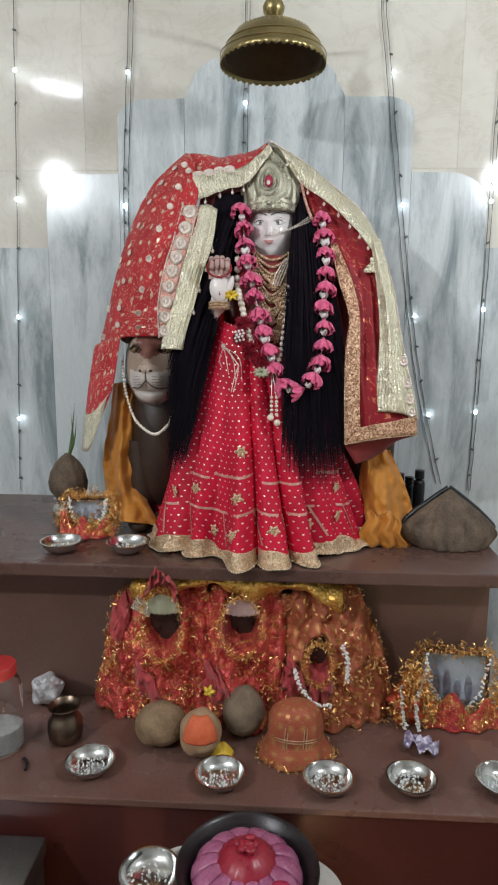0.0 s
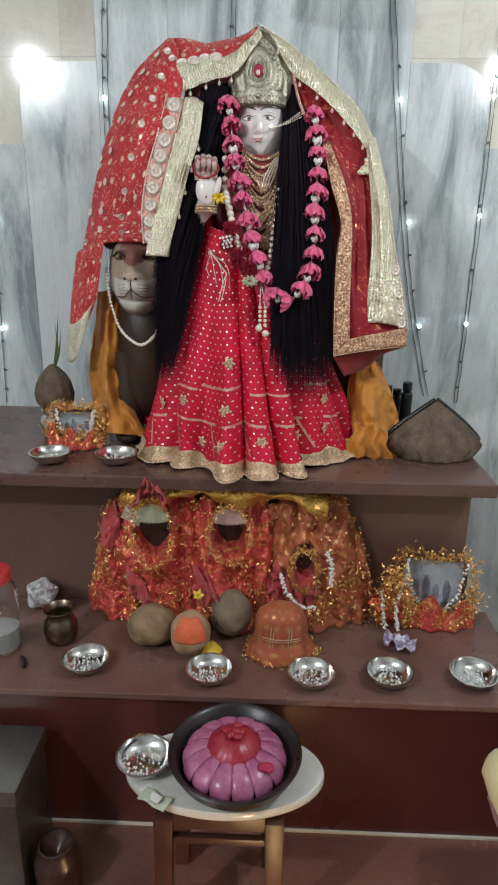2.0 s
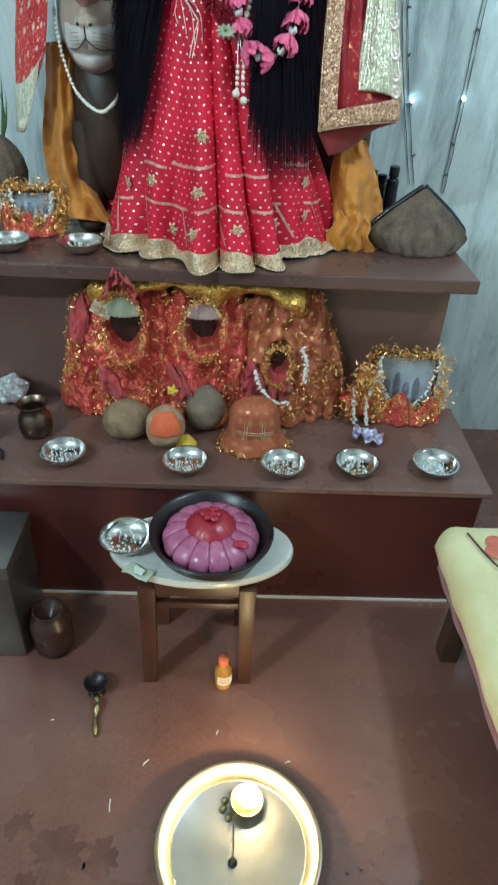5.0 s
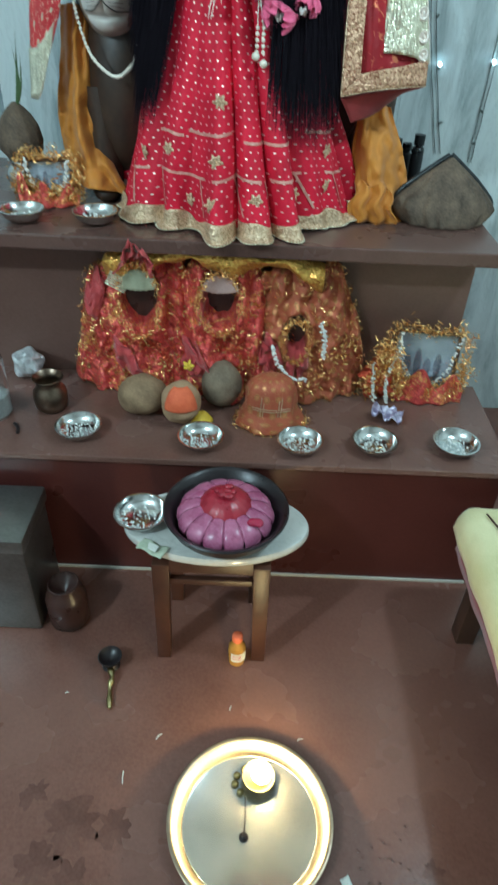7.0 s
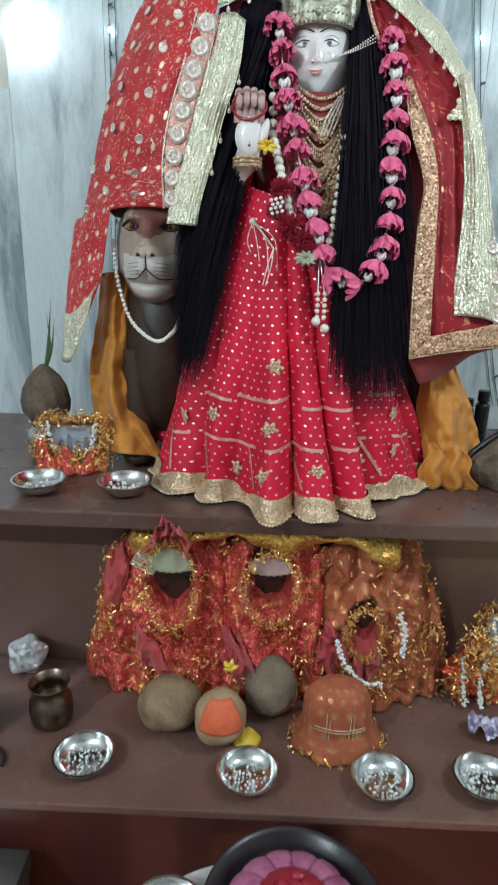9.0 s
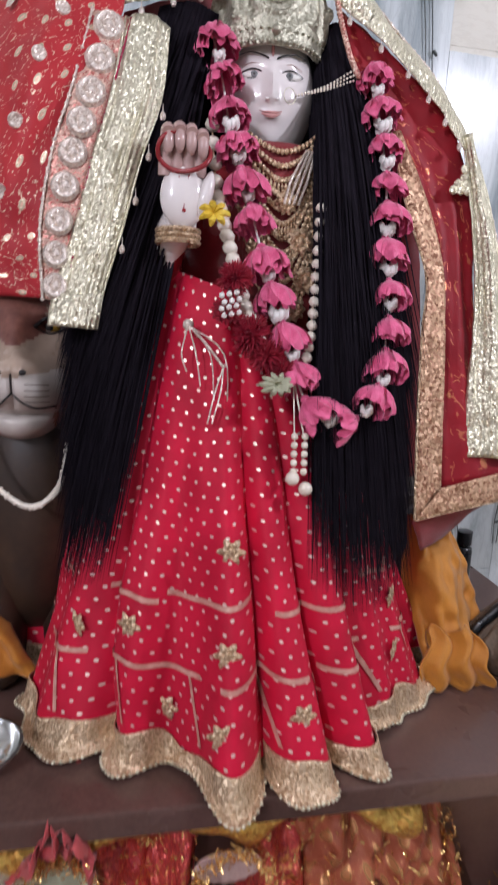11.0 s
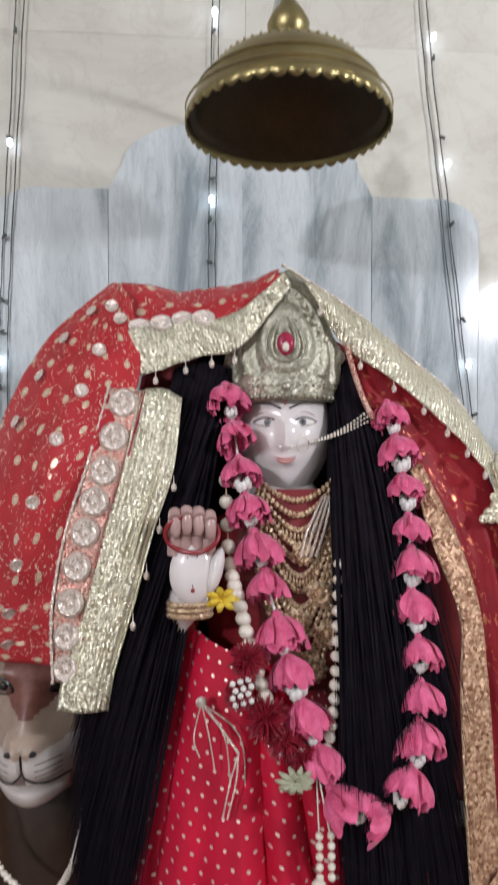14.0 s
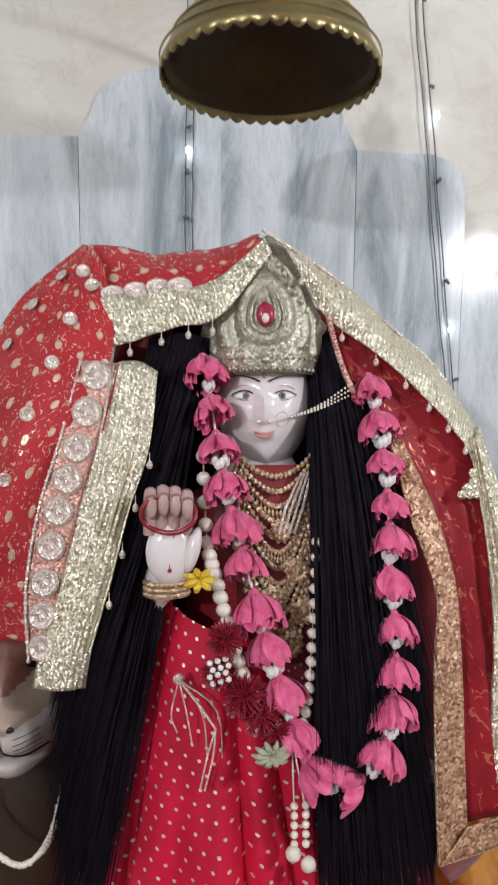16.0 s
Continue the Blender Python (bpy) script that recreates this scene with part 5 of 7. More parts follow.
def lion():
    bm = bmesh.new()
    x, y, z = -0.255, 1.768, 1.180

    def lump(px, pz, cx, cz, sx, sz):
        return math.exp(-((px - cx) / sx) ** 2 - ((pz - cz) / sz) ** 2)

    def face(px, pz):
        """How far the face stands forward at a place across and up it."""
        a = abs(px)
        out = 0.066 * math.sqrt(max(0.0, 1 - (px / 0.078) ** 2 * 0.9)) * math.sqrt(max(0.0, 1 - (pz / 0.115) ** 2 * 0.9))
        out += 0.040 * lump(px, pz, 0.0, -0.026, 0.042, 0.038) + 0.012 * lump(a, pz, 0.022, -0.036, 0.022, 0.026)
        out += 0.026 * lump(px, pz, 0.0, 0.024, 0.020, 0.045) + 0.012 * lump(a, pz, 0.012, -0.002, 0.011, 0.009)
        out += 0.030 * lump(px, pz, 0.0, -0.082, 0.040, 0.024) - 0.014 * lump(px, pz, 0.0, -0.060, 0.040, 0.0045)
        out -= 0.010 * lump(a, pz, 0.037, 0.042, 0.015, 0.012) - 0.010 * lump(a, pz, 0.038, 0.062, 0.018, 0.010)
        out -= 0.006 * lump(px, pz, 0.0, -0.030, 0.0025, 0.022)
        return out

    def head(u, v):
        a, b = 2 * math.pi * u, math.pi * v
        px, py, pz = 0.078 * math.sin(b) * math.sin(a), -math.sin(b) * math.cos(a), 0.112 * math.cos(b)
        return x + px, (y - face(px, pz) * min(1.0, -py * 1.6)) if py < 0 else y + 0.075 * py, z + pz
    grid(bm, 110, 110, head, True)
    for f in bm.faces:
        c = f.calc_center_median() - Vector((x, y, z))
        if c.y > -0.035 or abs(c.x) > 0.064:
            f.material_index = 0
        elif (abs(c.x) < 0.052 and -0.060 < c.z < -0.012 + 0.10 * abs(c.x)) or (abs(c.x) < 0.040 and c.z < -0.060):
            f.material_index = 2
        elif c.z > 0.020 + 0.5 * abs(c.x) and abs(c.x) < 0.034:
            f.material_index = 5
        else:
            f.material_index = 1

    def on(px, pz, lift=0.0006):
        return x + px, y - face(px, pz) - lift, z + pz
    for s in (-1, 1):
        ball(bm, on(s * 0.037, 0.043, -0.004), (0.0125, 0.009, 0.0085), 3, mat=4)
        ball(bm, on(s * 0.036, 0.043, 0.0035), (0.0052, 0.003, 0.0056), 2, mat=3)
        tube(bm, [on(s * q, 0.043 + 0.011 * math.sin(math.pi * (q - 0.021) / 0.034), 0.002) for q in [0.021 + 0.034 * k / 10 for k in range(11)]], 0.0022, 6, 3)
        tube(bm, [on(s * q, 0.043 - 0.008 * math.sin(math.pi * (q - 0.021) / 0.034), 0.001) for q in [0.021 + 0.034 * k / 10 for k in range(11)]], 0.0012, 6, 3)
        ball(bm, on(s * 0.012, -0.006, -0.001), (0.0058, 0.003, 0.0036), 2, mat=3)
        tube(bm, [on(s * q, -0.030 - 0.022 * math.sin(min(1.0, q / 0.03) * math.pi / 2), 0.0008) for q in [0.0006 + 0.044 * k / 12 for k in range(13)]], 0.0013, 5, 3)
        for k in range(4):
            tube(bm, [on(s * (0.014 + 0.024 * q / 6), -0.020 - 0.007 * k - 0.004 * (q / 6), 0.0) for q in range(7)], 0.0005, 4, 0)
        ball(bm, (x + s * 0.068, y - 0.012, z + 0.082), (0.022, 0.014, 0.024), 3, mat=0)
    tube(bm, [on(0.0, -0.008 - 0.024 * k / 6, 0.0008) for k in range(7)], 0.0014, 5, 3)
    ball(bm, (x + 0.045, y + 0.02, z - 0.03), (0.06, 0.06, 0.11), 3, 0.008, 22, 0)
    ball(bm, (x - 0.01, y + 0.05, z - 0.05), (0.085, 0.06, 0.12), 3, 0.010, 22, 0)
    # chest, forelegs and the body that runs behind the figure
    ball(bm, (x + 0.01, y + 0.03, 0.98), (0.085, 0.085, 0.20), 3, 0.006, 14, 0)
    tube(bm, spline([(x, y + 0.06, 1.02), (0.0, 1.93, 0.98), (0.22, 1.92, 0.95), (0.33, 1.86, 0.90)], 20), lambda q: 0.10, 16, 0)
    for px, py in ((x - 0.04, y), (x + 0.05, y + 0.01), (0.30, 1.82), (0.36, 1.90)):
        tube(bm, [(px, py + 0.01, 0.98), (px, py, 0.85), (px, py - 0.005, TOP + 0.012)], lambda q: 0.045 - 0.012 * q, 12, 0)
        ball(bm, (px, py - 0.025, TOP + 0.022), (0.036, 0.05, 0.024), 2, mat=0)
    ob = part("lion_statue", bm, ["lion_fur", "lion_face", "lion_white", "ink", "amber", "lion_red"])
    tagged(ob, "painted seated lion statue with a pale muzzle", "statue")
    t = thing("lion_necklace", "string of small white shells round the lion's neck", "necklace", LION_MALA[0])
    base = Matrix.Translation(-Vector(LION_MALA[0]))
    pts = [base @ p for p in spline(LION_MALA[:-1] + [(-0.203, 1.70, 1.045), (-0.200, 1.76, 1.09)], 60)]
    bm = bmesh.new()
    tube(bm, pts, 0.0010, 5)
    part("thread", bm, "white_flower", t)
    bm = bmesh.new()
    rng = random.Random(5)
    ball(bm, (0, 0, 0), (0.0046, 0.0032, 0.0034), 2, 0.0010, 200)
    first = None
    for p in pts:
        m = Matrix.Translation(p + Vector((0, -0.002, 0))) @ Matrix.Rotation(rng.uniform(0, 3), 4, "Y")
        if first is None:
            first = part("shell", bm, "pearl", t, place=m)
        else:
            repeat("shell", first, t, m)
    for name, net, seed in (("saffron_cloth", SASH_L, 20.0), ("saffron_cloth", SASH_R, 23.0)):
        low = net[-1][1]
        s = thing(name, "saffron orange cloth hanging in folds to the ledge", "cloth", low, group="orange cloths")
        mv = Matrix.Translation(-Vector(low))
        drape("folds", [[tuple(mv @ Vector(p)) for p in row] for row in net], "orange", s, "", 60, 70, 0.026, (5, 3.4), seed, crease=0.008)
    bm = bmesh.new()
    grid(bm, 30, 16, lambda u, v: (0.335 + 0.075 * (u - 0.5) * (1 + 0.6 * v) + 0.006 * math.sin(v * 9), 1.66 - 0.012 * math.sin(math.pi * v) - 0.016 * v + 0.009 * math.sin(u * 17), TOP + 0.085 - 0.081 * v + 0.008 * math.sin(u * 11) * (1 - v)))
    tagged(part("orange_cloth_end", bm, "orange", solid=0.002), "crumpled end of saffron cloth on the ledge", "cloth")


dressed = set(bpy.data.objects)
statue()
hair()
crown()
veil()
garland()
mala()
chest_jewels()
# the figure as a whole, moved forward and tilted back to fit the camera's view
for ob in set(bpy.data.objects) - dressed:
    if ob.parent is None:
        ob.matrix_basis = pose(-0.003, 1.680, 1.628, -5.15) @ Matrix.Translation((0.0, -1.70, -1.62)) @ ob.matrix_basis
skirt()
lion()


# ---- hanging canopy and light strings ----
def canopy():
    t = thing("brass_canopy", "round brass temple canopy with a scalloped rim and finial", "canopy", (0.047, 1.745, 1.897))
    t.scale = (0.935, 0.935, 0.935)
    prof = [(0.134, 0.0), (0.1345, 0.005), (0.131, 0.012), (0.128, 0.015), (0.127, 0.018), (0.121, 0.033), (0.112, 0.048), (0.099, 0.063), (0.082, 0.076), (0.060, 0.087), (0.036, 0.094), (0.024, 0.096), (0.0, 0.097)]

    def scallop(a, r, z, k):
        return (r, z - 0.0055 * abs(math.sin(a * 22))) if k == 0 else (r, z)
    bm = bmesh.new()
    lathe(bm, prof, 264, wave=scallop)
    part("dome", bm, "brass", t, solid=0.002)
    # Inner skin in darker bronze; its colour stands in for the shade inside
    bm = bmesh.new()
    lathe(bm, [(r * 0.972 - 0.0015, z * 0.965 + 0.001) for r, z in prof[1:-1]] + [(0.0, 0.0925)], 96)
    part("inside", bm, "tarnish", t, "inside darkened in colour for its shade")
    bm = bmesh.new()
    lathe(bm, [(0.1335, 0.0), (0.1355, 0.002), (0.1335, 0.004)], 80, (0, 0, 0.016))
    lathe(bm, [(0.118, 0.0), (0.1205, 0.002), (0.117, 0.005)], 80, (0, 0, 0.038))
    part("rib", bm, "brass", t)
    bm = bmesh.new()
    for k in range(52):
        a = k * 2 * math.pi / 52
        ball(bm, (0.094 * math.cos(a), 0.094 * math.sin(a), 0.0685), 0.0028, 1)
    tagged(part("beading", bm, "brass", t), kind="stuff")
    bm = bmesh.new()
    lathe(bm, [(0.0, 0.095), (0.028, 0.096), (0.026, 0.105), (0.019, 0.110), (0.026, 0.120), (0.028, 0.132), (0.021, 0.146), (0.011, 0.160), (0.006, 0.170), (0.003, 0.178), (0.0, 0.180)], 28)
    part("finial", bm, "brass", t, "turned brass finial")
    bm = bmesh.new()
    tube(bm, [(0.011 * math.cos(a), 0.0, 0.188 + 0.011 * math.sin(a)) for a in [2 * math.pi * k / 24 for k in range(25)]], 0.0016, 6)
    part("ring", bm, "steel", t)
    bm = bmesh.new()
    for k in range(3):
        c = 0.205 + 0.011 * k
        tube(bm, [((0.0045 * math.cos(a)) * (k % 2), (0.0045 * math.cos(a)) * ((k + 1) % 2), c + 0.008 * math.sin(a)) for a in [2 * math.pi * j / 14 for j in range(15)]], 0.0012, 5)
    part("chain", bm, "steel", t)
    b = thing("canopy_bracket", "steel rod bracket on the wall holding the canopy", "bracket", (0.033, WALL - 0.006, 2.045))
    bm = bmesh.new()
    tube(bm, spline([(-0.02, 0.0, -0.02), (0.0, -0.18, 0.025), (0.014, -0.350, 0.048), (0.016, -0.366, 0.046), (0.016, -0.368, 0.034)], 20), 0.0055, 8)
    part("rod", bm, "steel", b)
    bm = bmesh.new()
    ball(bm, (0.0152, -0.363, 0.050), 0.0080, 2)
    part("knob", bm, "dark", b)
    bm = bmesh.new()
    lathe(bm, [(0.0, 0.0), (0.018, 0.0), (0.017, 0.004), (0.006, 0.006)], 16)
    part("wall_plate", bm, "steel", b, place=pose(-0.02, 0.0, -0.02, 90))


def light_string(line, lamps, twin=0.0):
    t = thing("light_string", "string of small white lights on dark wire down the wall", "string lights", line[0], group="light strings")
    base = Matrix.Translation(-Vector(line[0]))
    pts = [base @ p for p in spline(line, 60)]
    for off in ([0.0, twin] if twin else [0.0]):
        bm = bmesh.new()
        tube(bm, [p + Vector((off + 0.0007 * math.sin(k * 1.3 + off * 90), 0.001 * math.sin(k * 0.9), 0)) for k, p in enumerate(pts)], 0.0012, 5)
        part("wire", bm, "wire", t)
    bm = bmesh.new()
    lathe(bm, [(0.0, 0.0075), (0.0022, 0.006), (0.003, 0.002), (0.003, -0.004), (0.0, -0.0045)], 8)
    lamp, dark = None, None
    for i in range(2, 60, 5):
        m = Matrix.Translation(pts[i] + Vector((0.003, -0.004, 0))) @ Matrix.Rotation(0.6 + i, 4, "Y")
        if dark is None:
            dark = part("socket", bm, "wire", t, place=m)
        else:
            repeat("socket", dark, t, m)
    for z in lamps:
        p = min(pts, key=lambda q: abs(q.z + line[0][2] - z))
        bm = bmesh.new()
        ball(bm, (0, 0, 0), (0.0052, 0.0052, 0.0060), 2)
        m = Matrix.Translation(p + Vector((0.004, -0.008, z - line[0][2] - p.z)))
        if lamp is None:
            lamp = part("led", bm, "led", t, "lit white lamp", place=m)
        else:
            bm.free()
            repeat("led", lamp, t, m, "lit white lamp")


canopy()
W = WALL - 0.010
light_string([(-0.705, W, 2.62), (-0.714, W, 2.2), (-0.737, W, 1.6), (-0.765, W, 1.0), (-0.775, W, 0.75)], (2.02, 1.66, 1.31, 0.99))
light_string([(-0.358, W, 2.62), (-0.376, W, 2.2), (-0.400, W, 1.80), (-0.406, W, 1.62), (-0.41, W, 1.2), (-0.46, W, 0.75)], (2.01, 1.64), 0.014)
light_string([(-0.030, W, 2.62), (-0.036, W, 2.4), (-0.043, W, 2.0), (-0.046, W, 1.75), (-0.048, W, 1.2)], (2.246, 1.924), 0.012)
light_string([(0.330, W, 2.62), (0.348, W, 2.25), (0.384, W, 1.96), (0.427, W, 1.62), (0.478, W, 1.28), (0.52, W, 1.06), (0.585, W, 0.80)], (2.222, 2.0, 1.64, 1.32, 1.02), -0.014)
light_string([(0.695, W, 2.62), (0.688, W, 2.2), (0.678, W, 1.8), (0.676, W, 1.4), (0.672, W, 1.0), (0.668, W, 0.78)], (1.65, 1.34, 1.03), 0.010)


# ---- shared small things ----
def steel_bowl(at, fill=0.7, radius=0.052, label="small stainless steel bowl with white sugar crystals"):
    t = thing("steel_bowl", label, "bowl", at, random.Random(at[0]).uniform(0, 90), "offering bowls")
    r = radius
    bm = bmesh.new()
    lathe(bm, [(0.0, 0.002), (r * 0.45, 0.002), (r * 0.62, 0.004), (r * 0.80, 0.010), (r * 0.92, 0.019), (r * 0.97, 0.026), (r * 1.03, 0.0272), (r * 1.03, 0.0282), (r * 0.955, 0.0282), (r * 0.90, 0.020), (r * 0.78, 0.0120), (r * 0.60, 0.0068), (r * 0.3, 0.0055), (0.0, 0.0052)], 44)
    part("vessel", bm, "steel", t)
    if fill:
        rng = random.Random(at[0] * 31 + at[1])
        bm = bmesh.new()
        for k in range(int(150 * fill)):
            a, q = rng.uniform(0, 6.3), math.sqrt(rng.random()) * r * 0.66
            s = rng.uniform(0.0014, 0.0034)
            bmesh.ops.create_cube(bm, size=1.0, matrix=Matrix.LocRotScale((q * math.cos(a), q * math.sin(a) + 0.006, 0.0075 + rng.random() * 0.006), Euler((rng.random() * 3, rng.random() * 3, 0)), (s * 1.4, s, s)))
        tagged(part("sugar", bm, "grain", t, "white sugar crystals", smooth=False), kind="stuff")
    return t


def tinsel(parent, line, count, spread, size=0.008, seed=1, mat="tinsel", name="tinsel"):
    """Loose curls of metal foil along a line."""
    rng = random.Random(seed)
    bm = bmesh.new()
    pts = spline(line, 60)
    size *= 0.66
    for k in range(int(count * 1.7)):
        p = pts[rng.randrange(61)] + Vector((rng.gauss(0, spread), rng.gauss(0, spread * 0.6), rng.gauss(0, spread)))
        d = Vector((rng.gauss(0, 1), rng.gauss(0, 1), rng.gauss(0, 1))).normalized()
        e = d.cross(Vector((rng.gauss(0, 1), rng.gauss(0, 1), rng.gauss(0, 1)))).normalized()
        length, w = size * rng.uniform(0.6, 1.8), size * rng.uniform(0.08, 0.2)
        bend = d.cross(e) * length * rng.uniform(-0.3, 0.3)
        a = [bm.verts.new(p - d * length / 2 + s * e * w) for s in (-1, 1)]
        b = [bm.verts.new(p + bend + s * e * w) for s in (-1, 1)]
        c = [bm.verts.new(p + d * length / 2 + s * e * w) for s in (-1, 1)]
        bm.faces.new([a[0], a[1], b[1], b[0]])
        bm.faces.new([b[0], b[1], c[1], c[0]])
    return tagged(part(name, bm, mat, parent, smooth=False), kind="stuff")


def flower_string(parent, line, n, size, seed, mat="white_flower"):
    rng = random.Random(seed)
    bm = bmesh.new()
    for p in spline(line, n):
        for k in range(3):
            ball(bm, p + Vector((rng.gauss(0, size * 0.4), rng.gauss(0, size * 0.4), rng.gauss(0, size * 0.4))), (size * 0.55, size * 0.45, size * 0.5), 1)
    return tagged(part("flower_string", bm, mat, parent), kind="stuff")


def coconut(at, radii, material="coir", label="brown dehusked coconut lying on the step", lean=0.0):
    bm = bmesh.new()
    ball(bm, (0, 0, radii[2] * 0.97), radii, 4, 0.003, 30)
    for v in bm.verts:
        q = v.co.z / (2 * radii[2])
        v.co.x *= 1 - 0.10 * max(0, q - 0.5) * 2
        v.co += Vector((v.co.x, v.co.y, 0)).normalized() * 0.0012 * math.sin(math.atan2(v.co.y, v.co.x) * 26)
    ob = part("coconut", bm, material, place=pose(*at, 0, lean, 0))
    return tagged(ob, label, "coconut")


# ---- on the upper ledge ----
def ledge_things():
    steel_bowl((-0.452, 1.565, TOP), 0.15, 0.050, "shallow stainless steel bowl on the ledge")
    steel_bowl((-0.290, 1.570, TOP), 0.3, 0.050, "shallow stainless steel bowl on the ledge")
    # sprouting coconut on a steel pot
    t = thing("steel_pot", "small round stainless steel water pot", "pot", (-0.512, 1.80, TOP))
    bm = bmesh.new()
    lathe(bm, [(0.0, 0.0), (0.028, 0.0), (0.042, 0.014), (0.047, 0.032), (0.040, 0.050), (0.030, 0.058), (0.032, 0.066), (0.040, 0.072), (0.038, 0.073), (0.028, 0.066), (0.0, 0.064)], 36)
    part("vessel", bm, "steel", t)
    c = thing("sprouting_coconut", "dark husked coconut with a green shoot on the steel pot", "coconut", (-0.512, 1.80, TOP + 0.066))
    bm = bmesh.new()
    lathe(bm, [(0.0, 0.0), (0.032, 0.006), (0.050, 0.028), (0.053, 0.052), (0.047, 0.080), (0.034, 0.104), (0.018, 0.122), (0.006, 0.132), (0.0, 0.133)], 40, wave=lambda a, r, z, k: (r * (1 + 0.03 * math.sin(a * 13) + 0.03 * math.sin(a * 3)), z))
    part("husk", bm, "husk", c)
    for dx, dz, w, k in ((0.028, 0.275, 0.006, 0), (0.018, 0.245, 0.005, 1), (0.036, 0.235, 0.004, 2)):
        bm = bmesh.new()
        pts = spline([(0.006, 0.0, 0.12), (0.016 + 0.004 * k, -0.004, 0.17), (dx, -0.006 * k, dz)], 14)
        tube(bm, pts, lambda q, w=w: w * (0.45 + 1.5 * q * (1 - q) * 2) * (1.02 - q), 8)
        part("shoot", bm, "leaf", c)
    # little framed print with tinsel
    f = thing("framed_print", "small framed print wrapped in gold tinsel and white flowers", "picture", (-0.425, 1.70, TOP), 4)
    small_frame(f, 0.115, 0.10, 0.078, 0.03, 31)
    # shell-like husk
    h = thing("palm_husk", "large ribbed brown palm spathe lying open like a shell", "husk", (0.512, 1.70, TOP))

    def shell(u, v, y0=0.0, s=1.0):
        a = math.pi * (u - 0.5) * 1.05
        z = 0.140 * v
        half = 0.118 * (1 - max(0.0, (v - 0.22) / 0.78) ** 1.25) * (0.78 + 0.22 * math.sin(min(1, v * 4) * math.pi / 2)) * s + 0.0015
        rib = 1 + 0.040 * math.sin(u * 58 + 4 * noise.noise(Vector((u * 4, v * 3, 0)))) * (1 - v * 0.4) + 0.02 * noise.noise(Vector((u * 14, v * 9, 3)))
        return half * math.sin(a) * rib, y0 - (0.072 * math.cos(a) * (1 - v ** 1.5) * rib + 0.004) * s, z + 0.012 * math.sin(u * math.pi) * v * (1 - v) + 0.001
    bm = bmesh.new()
    grid(bm, 150, 40, lambda u, v: shell(u, v))
    part("front_shell", bm, "husk", h, solid=0.004)
    bm = bmesh.new()
    grid(bm, 60, 24, lambda u, v: (shell(u, v)[0] * 1.02, -shell(u, v)[1] * 0.9 + 0.016, shell(u, v)[2] * 0.97))
    part("back_shell", bm, "husk", h, solid=0.004)
    # Black tubes along the shell's edges paint the shaded gap between the shells
    bm = bmesh.new()
    for s in (0.0, 1.0):
        tube(bm, [Vector(shell(s, k / 20)) + Vector((0, 0.014, 0.002)) for k in range(21)], 0.0075, 8)
    part("lip", bm, "dark", h, "black cord standing in for the shaded gap")
    # bottles at the back
    for x, y, hgt, r in ((0.474, 1.885, 0.15, 0.016), (0.455, 1.93, 0.12, 0.015), (0.425, 1.93, 0.13, 0.018)):
        b = thing("dark_bottle", "narrow dark bottle standing at the wall", "bottle", (x, y, TOP), group="dark bottles")
        bm = bmesh.new()
        lathe(bm, [(0.0, 0.0), (r, 0.001), (r, hgt * 0.76), (r * 0.92, hgt * 0.80), (r * 0.6, hgt * 0.82), (r * 0.6, hgt * 0.84), (0.0, hgt * 0.84)], 20)
        part("body", bm, "dark", b)
        bm = bmesh.new()
        lathe(bm, [(0.0, hgt * 0.84), (r * 0.85, hgt * 0.84), (r * 0.85, hgt), (r * 0.6, hgt * 1.01), (0.0, hgt * 1.01)], 16)
        part("cap", bm, "dark", b)


